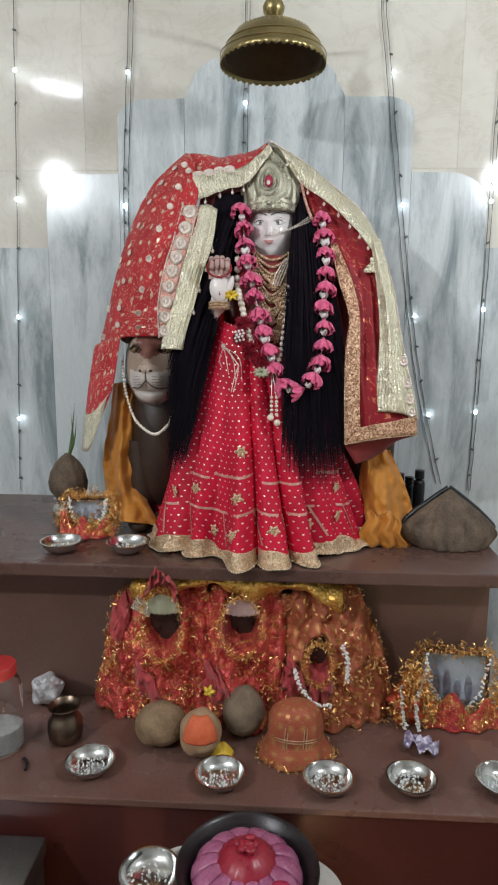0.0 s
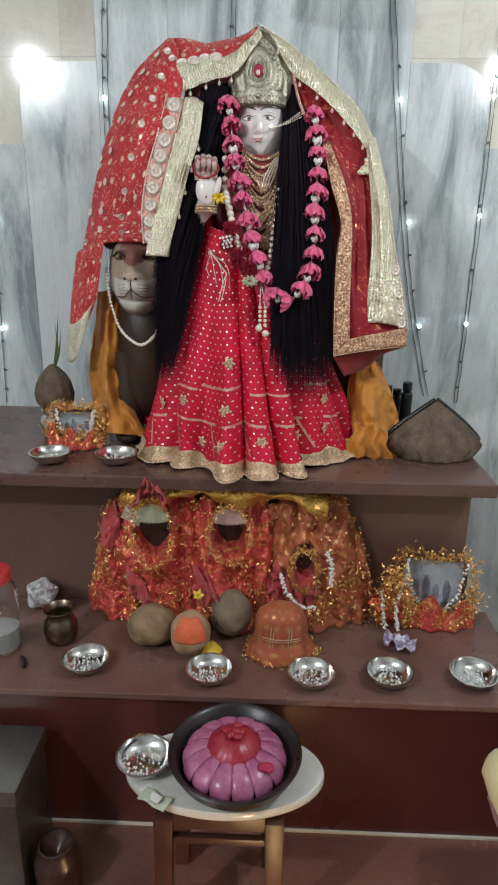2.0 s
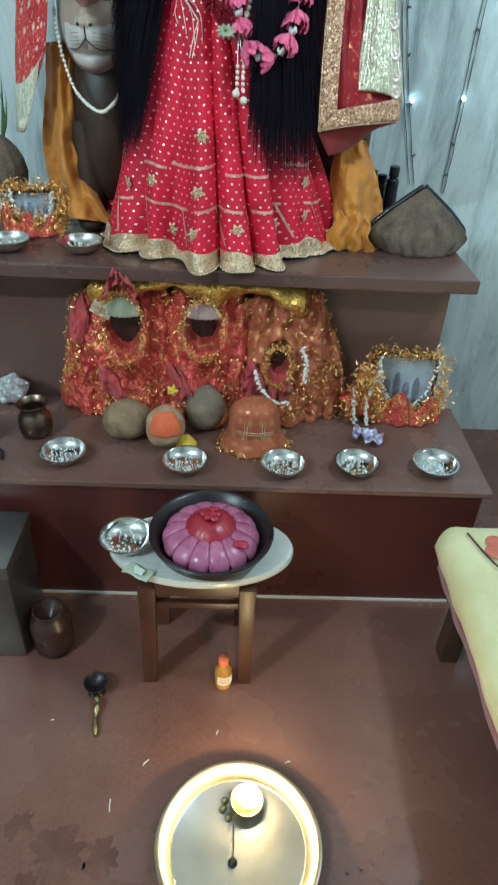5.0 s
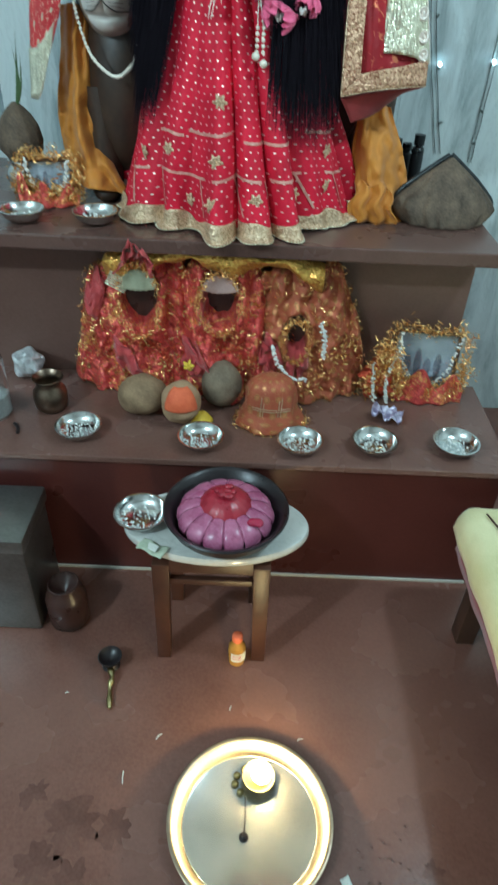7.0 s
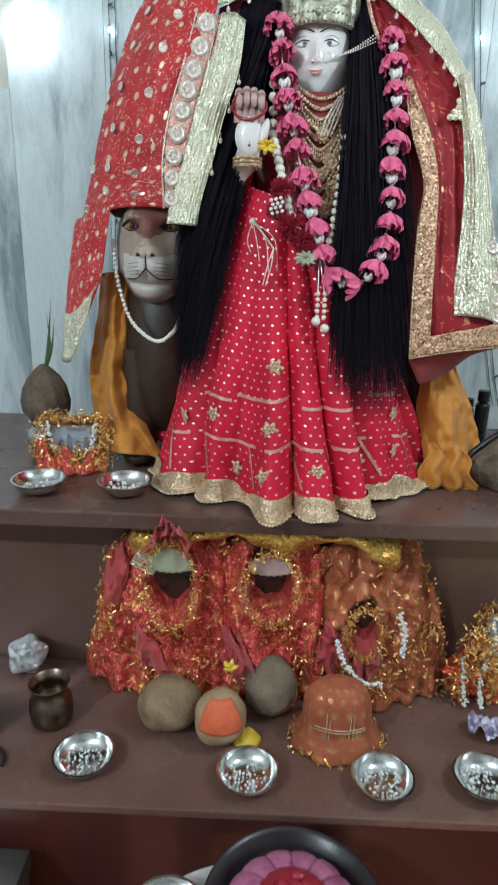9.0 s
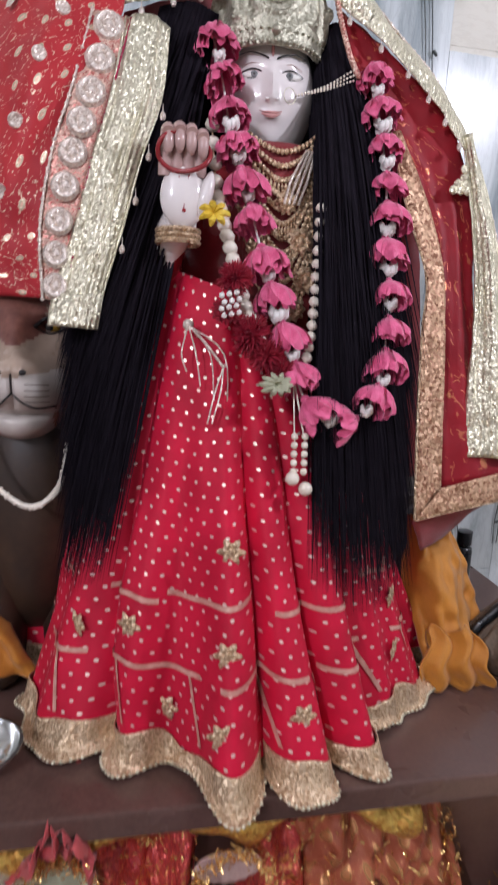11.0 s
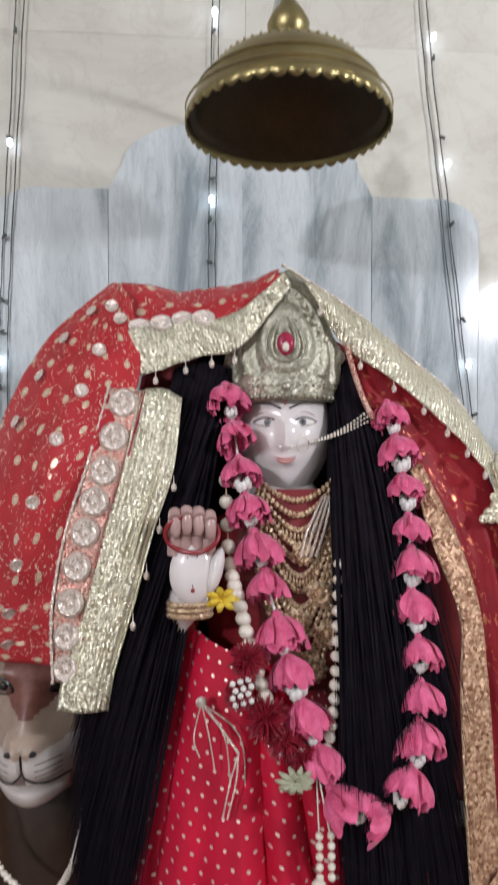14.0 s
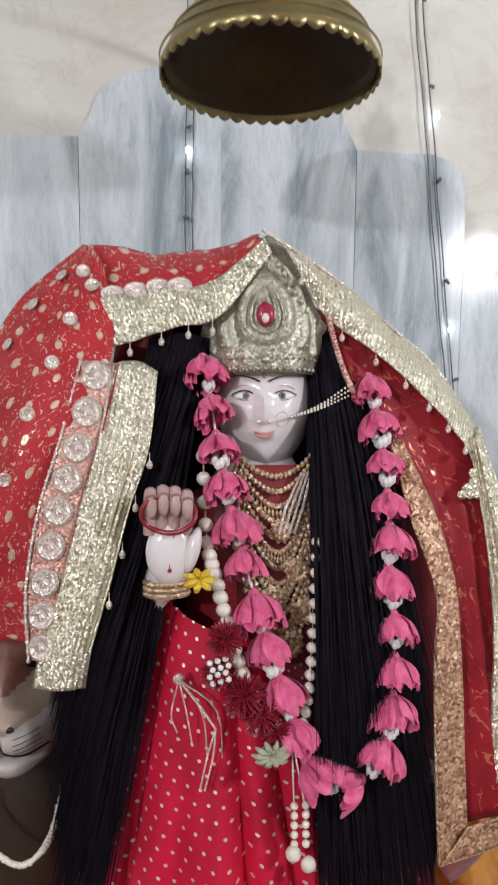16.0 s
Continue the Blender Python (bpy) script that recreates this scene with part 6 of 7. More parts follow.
def small_frame(f, w, h, pw, tilt, seed):
    """A framed print with foil and flowers round it, standing on its lower edge."""
    rot = Matrix.Rotation(radians(-8), 4, "X")
    bm = bmesh.new()
    for b in ((-w / 2, w / 2, 0.0, 0.010, 0.0, 0.010), (-w / 2, w / 2, 0.0, 0.010, h - 0.010, h), (-w / 2, -w / 2 + 0.010, 0.0, 0.010, 0.010, h - 0.010), (w / 2 - 0.010, w / 2, 0.0, 0.010, 0.010, h - 0.010)):
        box(bm, *b, 0.0015)
    frame_ob = part("frame", bm, "wood", f, place=rot)
    bm = bmesh.new()
    box(bm, -w / 2 + 0.010, w / 2 - 0.010, 0.005, 0.008, 0.010, h - 0.010)
    part("print", bm, "photo", f, "pale faded print", place=rot, smooth=False)
    bm = bmesh.new()
    for k, hh in enumerate((0.16, 0.22, 0.13, 0.18)):
        ball(bm, ((-0.24 + 0.15 * k) * w, 0.0048, h * (0.36 + hh * 0.6)), (w * 0.055, 0.0010, h * hh), 3)
    grid(bm, 2, 2, lambda u, v: (w * (-0.38 + 0.76 * u), 0.0042, h * (0.20 + 0.10 * v)))
    part("print_shapes", bm, "photo_dark", f, "dim shapes on the print", place=rot)
    bm = bmesh.new()
    box(bm, -w / 2 + 0.010, w / 2 - 0.010, 0.0015, 0.0030, 0.010, h - 0.010)
    part("pane", bm, "glass", f, place=rot, smooth=False).visible_shadow = False
    swag = [(-w * 0.42, -0.012, h), (-w * 0.33, -0.016, h * 0.55), (-w * 0.05, -0.030, h * 0.22), (w * 0.3, -0.018, h * 0.45), (w * 0.44, -0.012, h)]
    flower_string(f, swag, 34, 0.0055, seed)
    tinsel(f, [(-w * 0.6, 0.0, h * 0.5), (-w * 0.3, -0.022, h * 0.22), (0.0, -0.036, 0.03), (w * 0.4, -0.022, h * 0.2), (w * 0.6, 0.0, h * 0.5)], 800, 0.014, 0.015, seed)
    tinsel(f, [(-w * 0.55, -0.006, h * 0.2), (-w * 0.52, 0.0, h), (0, 0.0, h * 1.06), (w * 0.52, 0.0, h), (w * 0.55, -0.006, h * 0.2)], 420, 0.010, 0.013, seed + 1)
    bm = bmesh.new()
    grid(bm, 30, 14, lambda u, v: (w * 0.62 * (u * 2 - 1), -0.012 - 0.030 * math.sin(math.pi * u) - 0.012 * v + 0.006 * math.sin(u * 23), 0.003 + (h * (0.34 + 0.26 * (1 - u))) * (1 - v) * (0.6 + 0.5 * math.sin(u * 8 + 1) ** 2) + 0.006 * math.sin(u * 17 + v * 4) * (1 - v)))
    part("foil_cloth", bm, "chunri", f, "crinkled red and gold foil cloth", solid=0.001)


# ---- on the lower step ----
def draped_idol(x0, x1, top, cave, seed, cap, mats, depth=0.10):
    """A small figure wrapped in shining cloth: a folded sheet with a dark opening, tinsel, and a pale cap inside."""
    cx = (x0 + x1) / 2
    t = thing("draped_shrine_figure", "small shrine figure wrapped in red and gold tinsel cloth", "shrine figure", (cx, 1.55, STEP), group="wrapped shrine figures")
    ax, az, aw, ah = cave
    ax, az = ax - cx, az - STEP
    wide, high = x1 - x0, top - STEP

    def f(u, v):
        s = math.sin(math.pi * min(1, max(0, u)))
        crest = high * (0.44 + 0.56 * s ** 0.62 + 0.13 * noise.noise(Vector((u * 6, seed, 0))) + 0.05 * noise.noise(Vector((u * 17, seed, 3))))
        x = wide * (u - 0.5) * (0.80 + 0.22 * v)
        z = 0.003 + crest * (1 - v)
        p = Vector((x, 0, z))
        fold = 0.030 * noise.noise(Vector((x * 16 + z * 9, z * 7, seed + 4))) + 0.012 * noise.noise(Vector((x * 38 + seed, z * 11, seed))) + 0.010 * noise.noise(Vector((x * 70, z * 60, seed))) + 0.008 * math.sin(x * 120 + 5 * noise.noise(Vector((z * 12, seed, 2))))
        y = 0.045 - depth * s ** 0.6 * (0.35 + 0.65 * v ** 0.7) + fold
        d = math.hypot((x - ax) / aw, (z - az) / ah)
        y += 0.085 * max(0.0, 1 - d ** 3) if d < 1 else 0.0
        y -= 0.016 * math.exp(-((d - 1.25) / 0.2) ** 2)
        return Vector((x, min(y, 0.058), z))
    bm = bmesh.new()
    grid(bm, 90, 80, f, uv=lambda u, v: (u * wide, v * high))
    part("cloth", bm, mats, t, solid=0.0015)
    # Flat oval for the figure; its near-black colour paints the opening's shade
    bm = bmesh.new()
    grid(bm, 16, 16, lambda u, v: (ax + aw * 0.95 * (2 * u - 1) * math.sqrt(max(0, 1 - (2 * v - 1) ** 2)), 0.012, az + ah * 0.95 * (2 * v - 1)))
    part("shadowed_figure", bm, "clay", t, "plain figure as an oval, darkened for the shade inside", solid=0.006)
    if cap:
        bm = bmesh.new()
        grid(bm, 24, 10, lambda u, v: (ax + aw * 0.95 * (2 * u - 1), -0.034 - 0.014 * math.sin(math.pi * u), az + ah * (0.25 + 0.62 * (1 - v) * math.sqrt(max(0.0, 1 - (2 * u - 1) ** 2))) + 0.003 * abs(math.sin(u * 22)) * v))
        part("cap", bm, cap, t, "pale scalloped cap", solid=0.004)
    around = [Vector((ax + aw * 1.12 * math.sin(a), -depth * 0.62, az + ah * 1.08 * math.cos(a))) for a in [2 * math.pi * k / 14 for k in range(15)]]
    tinsel(t, around, 360, 0.0055, 0.010, seed * 3)
    tinsel(t, [f(0.1, 0.3), f(0.3, 0.75), f(0.5, 0.9), f(0.72, 0.7), f(0.9, 0.35)], 260, 0.012, 0.014, seed * 11)
    tinsel(t, [f(0.12, 0.75), f(0.5, 0.62), f(0.85, 0.8)], 300, 0.02, 0.012, seed * 13, "tinsel_red")
    rng = random.Random(seed * 7)
    bm = bmesh.new()
    for k in range(900):
        u, v = rng.random(), rng.random() ** 0.9
        p = f(u, v)
        if math.hypot((p.x - ax) / aw, (p.z - az) / ah) < 1.0:
            continue
        p = p + Vector((rng.gauss(0, 0.003), -0.004, rng.gauss(0, 0.003)))
        d = Vector((rng.gauss(0, 1), rng.gauss(0, 0.6), rng.gauss(0, 1))).normalized() * rng.uniform(0.002, 0.006)
        e = d.cross(Vector((rng.gauss(0, 0.6), 1, rng.gauss(0, 0.6)))).normalized() * rng.uniform(0.0008, 0.002)
        bm.faces.new([bm.verts.new(q) for q in (p - d - e, p + d - e, p + d + e, p - d + e)])
    tagged(part("sequins", bm, "tinsel", t, smooth=False), kind="stuff")
    edge = [f(k / 12, 0.02) + Vector((0, -0.004, 0.003)) for k in range(13)]
    tinsel(t, edge, 260, 0.006, 0.010, seed * 5)
    # loose gathers of pink-red gauze
    for k in range(3):
        bm = bmesh.new()
        u0, v0 = (0.12, 0.30, 0.50, 0.68, 0.86, 0.2, 0.42, 0.75)[k] + rng.uniform(-0.04, 0.04), rng.choice((0.04, 0.10, 0.50, 0.60))
        lean, wid = rng.uniform(-0.22, 0.22), rng.uniform(0.08, 0.14)

        def wisp(u, v):
            uu = u0 + lean * v + wid * (u - 0.5) * (0.35 + math.sin(math.pi * v))
            p = f(min(1, max(0, uu)), min(0.98, max(0.0, v0 + 0.30 * v + 0.05 * math.sin(u * 5 + k))))
            return p + Vector((0, -0.006 - 0.008 * math.sin(math.pi * v) + 0.014 * noise.noise(Vector((u * 4, v * 5, seed + k))), 0))
        grid(bm, 14, 14, wisp)
        part("gauze", bm, "gauze", t, "crumpled pink-red gauze", solid=0.0008)
    return t


def step_things():
    for x, y in ((-0.322, 1.322), (-0.036, 1.302), (0.192, 1.302), (0.366, 1.312), (0.556, 1.320)):
        steel_bowl((x, y, STEP), 0.42)
    a = draped_idol(-0.392, 0.000, 0.712, (-0.195, 0.585, 0.044, 0.085), 3, "leaf_pale", "chunri")
    b = draped_idol(-0.185, 0.175, 0.704, (-0.006, 0.590, 0.044, 0.070), 5, "pink_pale", "chunri", 0.11)
    c = draped_idol(-0.010, 0.380, 0.690, (0.178, 0.500, 0.030, 0.052), 8, "", "brocade", 0.10)
    flower_string(c, [(-0.065, -0.088, 0.175), (-0.05, -0.105, 0.14), (-0.02, -0.115, 0.11), (0.02, -0.115, 0.105)], 26, 0.006, 4)
    flower_string(c, [(0.045, -0.10, 0.245), (0.055, -0.10, 0.20), (0.056, -0.10, 0.16)], 18, 0.006, 5)
    bm = bmesh.new()
    grid(bm, 22, 16, lambda u, v: ((0.034 + 0.030 * v) * (u - 0.5) * 1.5 + 0.008 * math.sin(v * 5), -0.078 + 0.030 * noise.noise(Vector((u * 9, v * 3, 2))) + 0.030 * v, 0.404 - 0.055 * v + 0.020 * noise.noise(Vector((u * 7, v * 2, 7))) - 0.026 * (2 * u - 1) ** 2))
    part("gauze", bm, "gauze", a, "upstanding tuft of pink-red gauze", solid=0.0008)
    bm = bmesh.new()
    for k in range(6):
        box(bm, -0.200, -0.150, -0.050, -0.0485, 0.175 + 0.0062 * k, 0.1795 + 0.0062 * k)
    part("gold_tag", bm, "gold_lace", a, "striped gold ribbon end", place=Matrix.Translation((0.015, 0.01, 0.045)) @ Matrix.Rotation(0.5, 4, "Y"), smooth=False)
    bm = bmesh.new()
    for k in range(5):
        ang = k * 1.256
        tube(bm, spline([(0, 0, 0), (0.006 * math.cos(ang), -0.008, 0.006 * math.sin(ang)), (0.014 * math.cos(ang), -0.004, 0.016 * math.sin(ang))], 6), lambda q: 0.0055 * math.sin(math.pi * (0.2 + 0.7 * q)), 6)
    tagged(part("yellow_flower", bm, "yellow", place=pose(-0.076, 1.446, 0.452)), "small yellow flower tucked in the tinsel cloth", "flower")
    bm = bmesh.new()
    grid(bm, 40, 14, lambda u, v: (-0.27 + 0.50 * u, 1.528 - 0.026 * math.sin(math.pi * v) + 0.010 * noise.noise(Vector((u * 9, v * 2, 6))), 0.712 - (0.050 + 0.02 * math.sin(u * 14)) * v - 0.030 * (2 * u - 1) ** 2 + 0.022 * noise.noise(Vector((u * 11, v, 3)))), uv=lambda u, v: (u * 0.5, v * 0.06))
    over = part("gold_scarf", bm, "tinsel_gold", solid=0.0015)
    tagged(over, "gold-striped scarf laid over the wrapped figures", "scarf")
    # coconuts
    coconut((-0.188, 1.430, STEP), (0.061, 0.054, 0.049))
    coconut((0.002, 1.476, STEP), (0.050, 0.050, 0.060), "coir_grey", "greyish dehusked coconut standing upright")
    t = thing("painted_coconut", "peeled coconut with an orange vermilion patch", "coconut", (-0.090, 1.392, STEP))
    bm = bmesh.new()
    ball(bm, (0, 0, 0.054), (0.047, 0.046, 0.055), 4, 0.004, 30)
    part("shell", bm, "coir_pale", t)
    bm = bmesh.new()

    def patch(u, v):
        a, b = -2.35 + 1.75 * u, 0.02 + 1.15 * v
        wob = 1.035 + 0.01 * noise.noise(Vector((u * 9, v * 9, 2)))
        return 0.047 * wob * math.cos(a) * math.cos(b), 0.046 * wob * math.sin(a) * math.cos(b), 0.054 + 0.055 * wob * math.sin(b)
    grid(bm, 20, 14, patch)
    part("vermilion_patch", bm, "orange_paint", t, solid=0.003)
    bm = bmesh.new()
    for k in range(8):
        ang = 0.4 + k * 0.34
        grid(bm, 4, 8, lambda u, v, ang=ang: ((0.004 + 0.034 * v) * math.cos(ang + (u - 0.5) * 0.5), (0.004 + 0.034 * v) * math.sin(ang + (u - 0.5) * 0.5), 0.036 - 0.034 * v ** 1.5 + 0.004 * math.sin(u * 3)))
    tagged(part("yellow_petals", bm, "yellow", solid=0.001, place=pose(-0.043, 1.398, STEP, 0, 0, 200) @ Matrix.Scale(0.75, 4)), "fallen yellow flower beside the coconut", "flower")
    # brocade wrapped coconut
    t = thing("wrapped_coconut", "coconut wrapped in rust brocade cloth with a gold fringe", "coconut", (0.124, 1.412, STEP))
    bm = bmesh.new()

    def wrap(u, v):
        a = 2 * math.pi * u
        th = min(v, 0.62) / 0.62 * math.pi * 0.5
        r = 0.061 * math.sin(th) ** 0.7 + max(0, v - 0.62) * 0.055
        r *= 1 + 0.05 * math.sin(a * 7 + 2 * v) * v + 0.05 * noise.noise(Vector((math.cos(a) * 2, math.sin(a) * 2, v * 3)))
        z = 0.040 + 0.088 * math.cos(th) ** 0.62 if v < 0.62 else 0.003 + 0.042 * (1 - (v - 0.62) / 0.38) ** 1.2
        return r * math.cos(a) * 1.02, r * math.sin(a) * (0.85 if math.sin(a) < 0 else 0.7), z
    grid(bm, 90, 40, wrap, True, uv=lambda u, v: (u * 0.4, v * 0.2))
    part("cloth", bm, "brocade", t, solid=0.0015)
    rim = [Vector(wrap(k / 24, 0.99)) for k in range(25)]
    tinsel(t, rim, 360, 0.006, 0.011, 41)
    bm = bmesh.new()
    for dx in (-0.026, -0.020, 0.016, 0.022):
        tube(bm, [(dx + 0.004 * (k / 12), -0.0520 + 0.030 * (k / 12) ** 3, 0.045 + 0.068 * k / 12) for k in range(13)], 0.0010, 5)
    for z in (0.060, 0.066):
        tube(bm, [(-0.045 + 0.0075 * k, -0.056 + 0.012 * ((k - 6) / 6) ** 2, z) for k in range(13)], 0.0010, 5)
    part("gold_piping", bm, "gold_hem", t)
    # right framed print
    f = thing("framed_print", "framed print leaning on the ledge wrapped in gold tinsel", "picture", (0.515, 1.56, STEP), -6)
    small_frame(f, 0.17, 0.175, 0.14, 0.1, 57)
    f2 = thing("tinsel_bundle", "bundle of red and gold tinsel with white flower strings", "tinsel", (0.405, 1.545, STEP))
    bm = bmesh.new()
    ball(bm, (0, 0, 0.06), (0.042, 0.030, 0.062), 4, 0.030, 40)
    part("core", bm, "tinsel_red", f2)
    tinsel(f2, [(-0.03, -0.02, 0.02), (-0.01, -0.032, 0.09), (0.0, -0.03, 0.15), (0.03, -0.032, 0.08), (0.045, -0.02, 0.02)], 800, 0.015, 0.015, 77)
    flower_string(f2, [(0.030, -0.032, 0.16), (0.012, -0.040, 0.10), (0.008, -0.042, 0.05), (0.016, -0.045, 0.01)], 30, 0.0055, 6)
    flower_string(f2, [(-0.028, -0.030, 0.11), (-0.024, -0.040, 0.06), (-0.016, -0.044, 0.01)], 22, 0.0055, 7)
    # wrapper, wick, foil ball, pot, jar, stick
    bm = bmesh.new()
    grid(bm, 26, 16, lambda u, v: (0.038 * (2 * u - 1), 0.026 * (2 * v - 1) * (0.6 + 0.4 * math.sin(u * 3)), 0.014 + 0.022 * noise.noise(Vector((u * 5, v * 4, 9))) + 0.010 * noise.noise(Vector((u * 14, v * 12, 9))) + 0.012 * (1 - u)))
    low = min(v.co.z for v in bm.verts)
    for v in bm.verts:
        v.co.z += 0.001 - low
    tagged(part("sweet_wrapper", bm, "wrapper", solid=0.0006, place=pose(0.412, 1.432, STEP, 0, 0, -15)), "crumpled lilac and silver sweet wrapper", "wrapper")
    bm = bmesh.new()
    ball(bm, (0, 0, 0.040), (0.038, 0.037, 0.040), 4, 0.010, 40)
    low = min(v.co.z for v in bm.verts)
    bmesh.ops.translate(bm, verts=bm.verts, vec=(0, 0, -low))
    tagged(part("foil_ball", bm, "foil", place=pose(-0.505, 1.560, STEP)), "ball of crumpled silver foil", "foil")
    t = thing("copper_pot", "small dull copper water pot with a flared rim", "pot", (-0.412, 1.425, STEP))
    bm = bmesh.new()
    lathe(bm, [(0.0, 0.0), (0.028, 0.0), (0.038, 0.010), (0.0405, 0.030), (0.039, 0.052), (0.031, 0.064), (0.028, 0.072), (0.031, 0.082), (0.038, 0.088), (0.036, 0.089), (0.028, 0.080), (0.025, 0.070), (0.030, 0.05), (0.0, 0.04)], 40)
    part("vessel", bm, "copper", t)
    t = thing("glass_jar", "large clear glass jar with a red lid and white sugar", "jar", (-0.548, 1.385, STEP))
    bm = bmesh.new()
    lathe(bm, [(0.0, 0.002), (0.044, 0.002), (0.050, 0.010), (0.051, 0.15), (0.046, 0.168), (0.038, 0.176), (0.038, 0.195), (0.035, 0.195), (0.035, 0.175), (0.043, 0.165), (0.048, 0.148), (0.047, 0.012), (0.0, 0.006)], 40)
    part("vessel", bm, "glass", t).visible_shadow = False
    bm = bmesh.new()
    lathe(bm, [(0.0, 0.008), (0.0455, 0.012), (0.046, 0.060), (0.035, 0.068), (0.0, 0.066)], 32)
    part("sugar", bm, "jar_sugar", t, "white sugar inside")
    bm = bmesh.new()
    lathe(bm, [(0.0395, 0.182), (0.042, 0.184), (0.042, 0.205), (0.039, 0.209), (0.0, 0.210)], 40, wave=lambda a, r, z, k: (r * (1 + 0.012 * (k in (1, 2)) * math.sin(a * 40)), z))
    part("lid", bm, "red_plastic", t, "ribbed red lid")
    bm = bmesh.new()
    tube(bm, spline([(0, 0, 0.005), (0.012, -0.016, 0.006), (0.018, -0.036, 0.005)], 8), lambda q: 0.0045 - 0.001 * q, 8)
    tagged(part("charred_stick", bm, "iron", place=pose(-0.480, 1.345, STEP)), "short charred stick on the step", "stick")


# ---- on the floor ----
def fl(x, y, z=0.0):
    """A place on the lowered floor, scaled out from the camera's spot to fit its view."""
    return 0.07 + (x - 0.07) * 1.049, 0.135 + (y - 0.135) * 1.049, FLOOR + z


def stool():
    t = thing("stool", "low brown wooden stool with an oval white marble top", "stool", (0.018, 1.090, 0.0))
    bm = bmesh.new()
    prof = [(0.0, 0.266), (0.985, 0.266), (1.0, 0.270), (1.0, 0.280), (0.985, 0.285), (0.0, 0.285)]

    def f(u, v):
        r, z = prof[int(round(v * 5))]
        a = 2 * math.pi * u
        return 0.194 * r * math.cos(a) - 0.004, 0.106 * r * math.sin(a), z
    grid(bm, 72, 5, f, True)
    part("top", bm, "stool_top", t, "oval white marble top")
    legs = [(-0.112, -0.080), (0.094, -0.080), (-0.100, 0.080), (0.084, 0.080)]
    for x, y in legs:
        bm = bmesh.new()
        box(bm, -0.018, 0.018, -0.015, 0.015, FLOOR, 0.25, 0.003)
        for v in bm.verts:
            q = (0.25 - v.co.z) / 0.31
            v.co.x = v.co.x * (1 - 0.15 * q) + x + 0.004 * q * (1 if x > 0 else -1)
            v.co.y = v.co.y + y - 0.002 * q * (1 if y < 0 else -1)
        part("leg", bm, "wood", t)
    for y in (-0.080, 0.080):
        bm = bmesh.new()
        box(bm, -0.095, 0.077, y - 0.011, y + 0.011, 0.226, 0.266, 0.003)
        part("apron", bm, "wood", t)
    for x in (-0.106, 0.089):
        bm = bmesh.new()
        box(bm, x - 0.010, x + 0.010, -0.070, 0.070, 0.236, 0.266, 0.003)
        part("apron", bm, "wood", t)
    bm = bmesh.new()
    box(bm, -0.095, 0.077, -0.087, -0.073, 0.186, 0.202, 0.003)
    part("stretcher", bm, "wood", t)
    z = 0.285
    steel_bowl((-0.142, 1.085, z), 0.4, 0.054)
    b = thing("iron_basin", "round black iron basin on the stool", "basin", (0.034, 1.082, z))
    b.scale = (0.98, 0.98, 0.80)
    bm = bmesh.new()
    lathe(bm, [(0.0, 0.0), (0.075, 0.0), (0.100, 0.010), (0.118, 0.032), (0.127, 0.058), (0.131, 0.064), (0.128, 0.068), (0.120, 0.064), (0.112, 0.040), (0.090, 0.018), (0.0, 0.012)], 64)
    part("vessel", bm, "iron", b)
    q = thing("lotus_ornament", "painted pink lotus with a red heart in the iron basin", "ornament", (0.033, 1.078, z + 0.012))
    q.scale = (1.0, 1.0, 0.88)
    for k in range(14):
        a0 = 2 * math.pi * k / 14
        bm = bmesh.new()

        def f(u, v, a0=a0):
            a = a0 + (u - 0.5) * 0.452 * math.sin(math.pi * (0.26 + 0.54 * v)) ** 0.5
            r = 0.044 + 0.051 * math.sin(v * math.pi * 0.56)
            bulge = 0.0035 * math.sin(math.pi * u) ** 0.5
            return (r + bulge) * math.cos(a), (r + bulge) * math.sin(a), 0.062 - 0.047 * v ** 1.7 + bulge * (1 - v)
        grid(bm, 8, 12, f)
        part("petal", bm, "lotus_pink", q, solid=0.003)
    bm = bmesh.new()
    lathe(bm, [(0.054, 0.044), (0.056, 0.052), (0.049, 0.068), (0.038, 0.080), (0.028, 0.087), (0.022, 0.090), (0.0, 0.090)], 60, wave=lambda a, r, zz, k: (r * (1 + 0.035 * abs(math.sin(a * 9))), zz))
    heart = part("heart", bm, "lotus_red", q, "ribbed red heart")
    bm = bmesh.new()
    rng = random.Random(3)
    for k in range(12):
        a = k * 2.4
        ball(bm, (0.010 * math.cos(a) * (k / 6), 0.010 * math.sin(a) * (k / 6), 0.093 + rng.uniform(-0.002, 0.006)), (0.010, 0.008, 0.006), 2, 0.003, 80)
    part("red_petals", bm, "lotus_red", q, "loose red petals on top")
    bm = bmesh.new()
    ball(bm, (0.062, -0.052, 0.060), (0.014, 0.010, 0.007), 3, 0.006, 70)
    part("wilted_petal", bm, "gem", q, "wilted dark petal")
    bm = bmesh.new()
    grid(bm, 20, 8, lambda u, v: (0.030 * (2 * u - 1), 0.016 * (2 * v - 1), 0.002 + 0.004 * math.sin(u * 5) ** 2 + 0.002 * math.sin(v * 3 + u * 4)))
    note = part("banknote", bm, "note", solid=0.0005, place=pose(-0.108, 1.006, z, 0, 0, -28))
    tagged(note, "folded greenish banknote on the stool", "banknote")
    bm = bmesh.new()
    box(bm, -0.012, 0.012, -0.008, 0.008, 0.0062, 0.0068)
    part("printed_panel", bm, "paper", note, smooth=False)


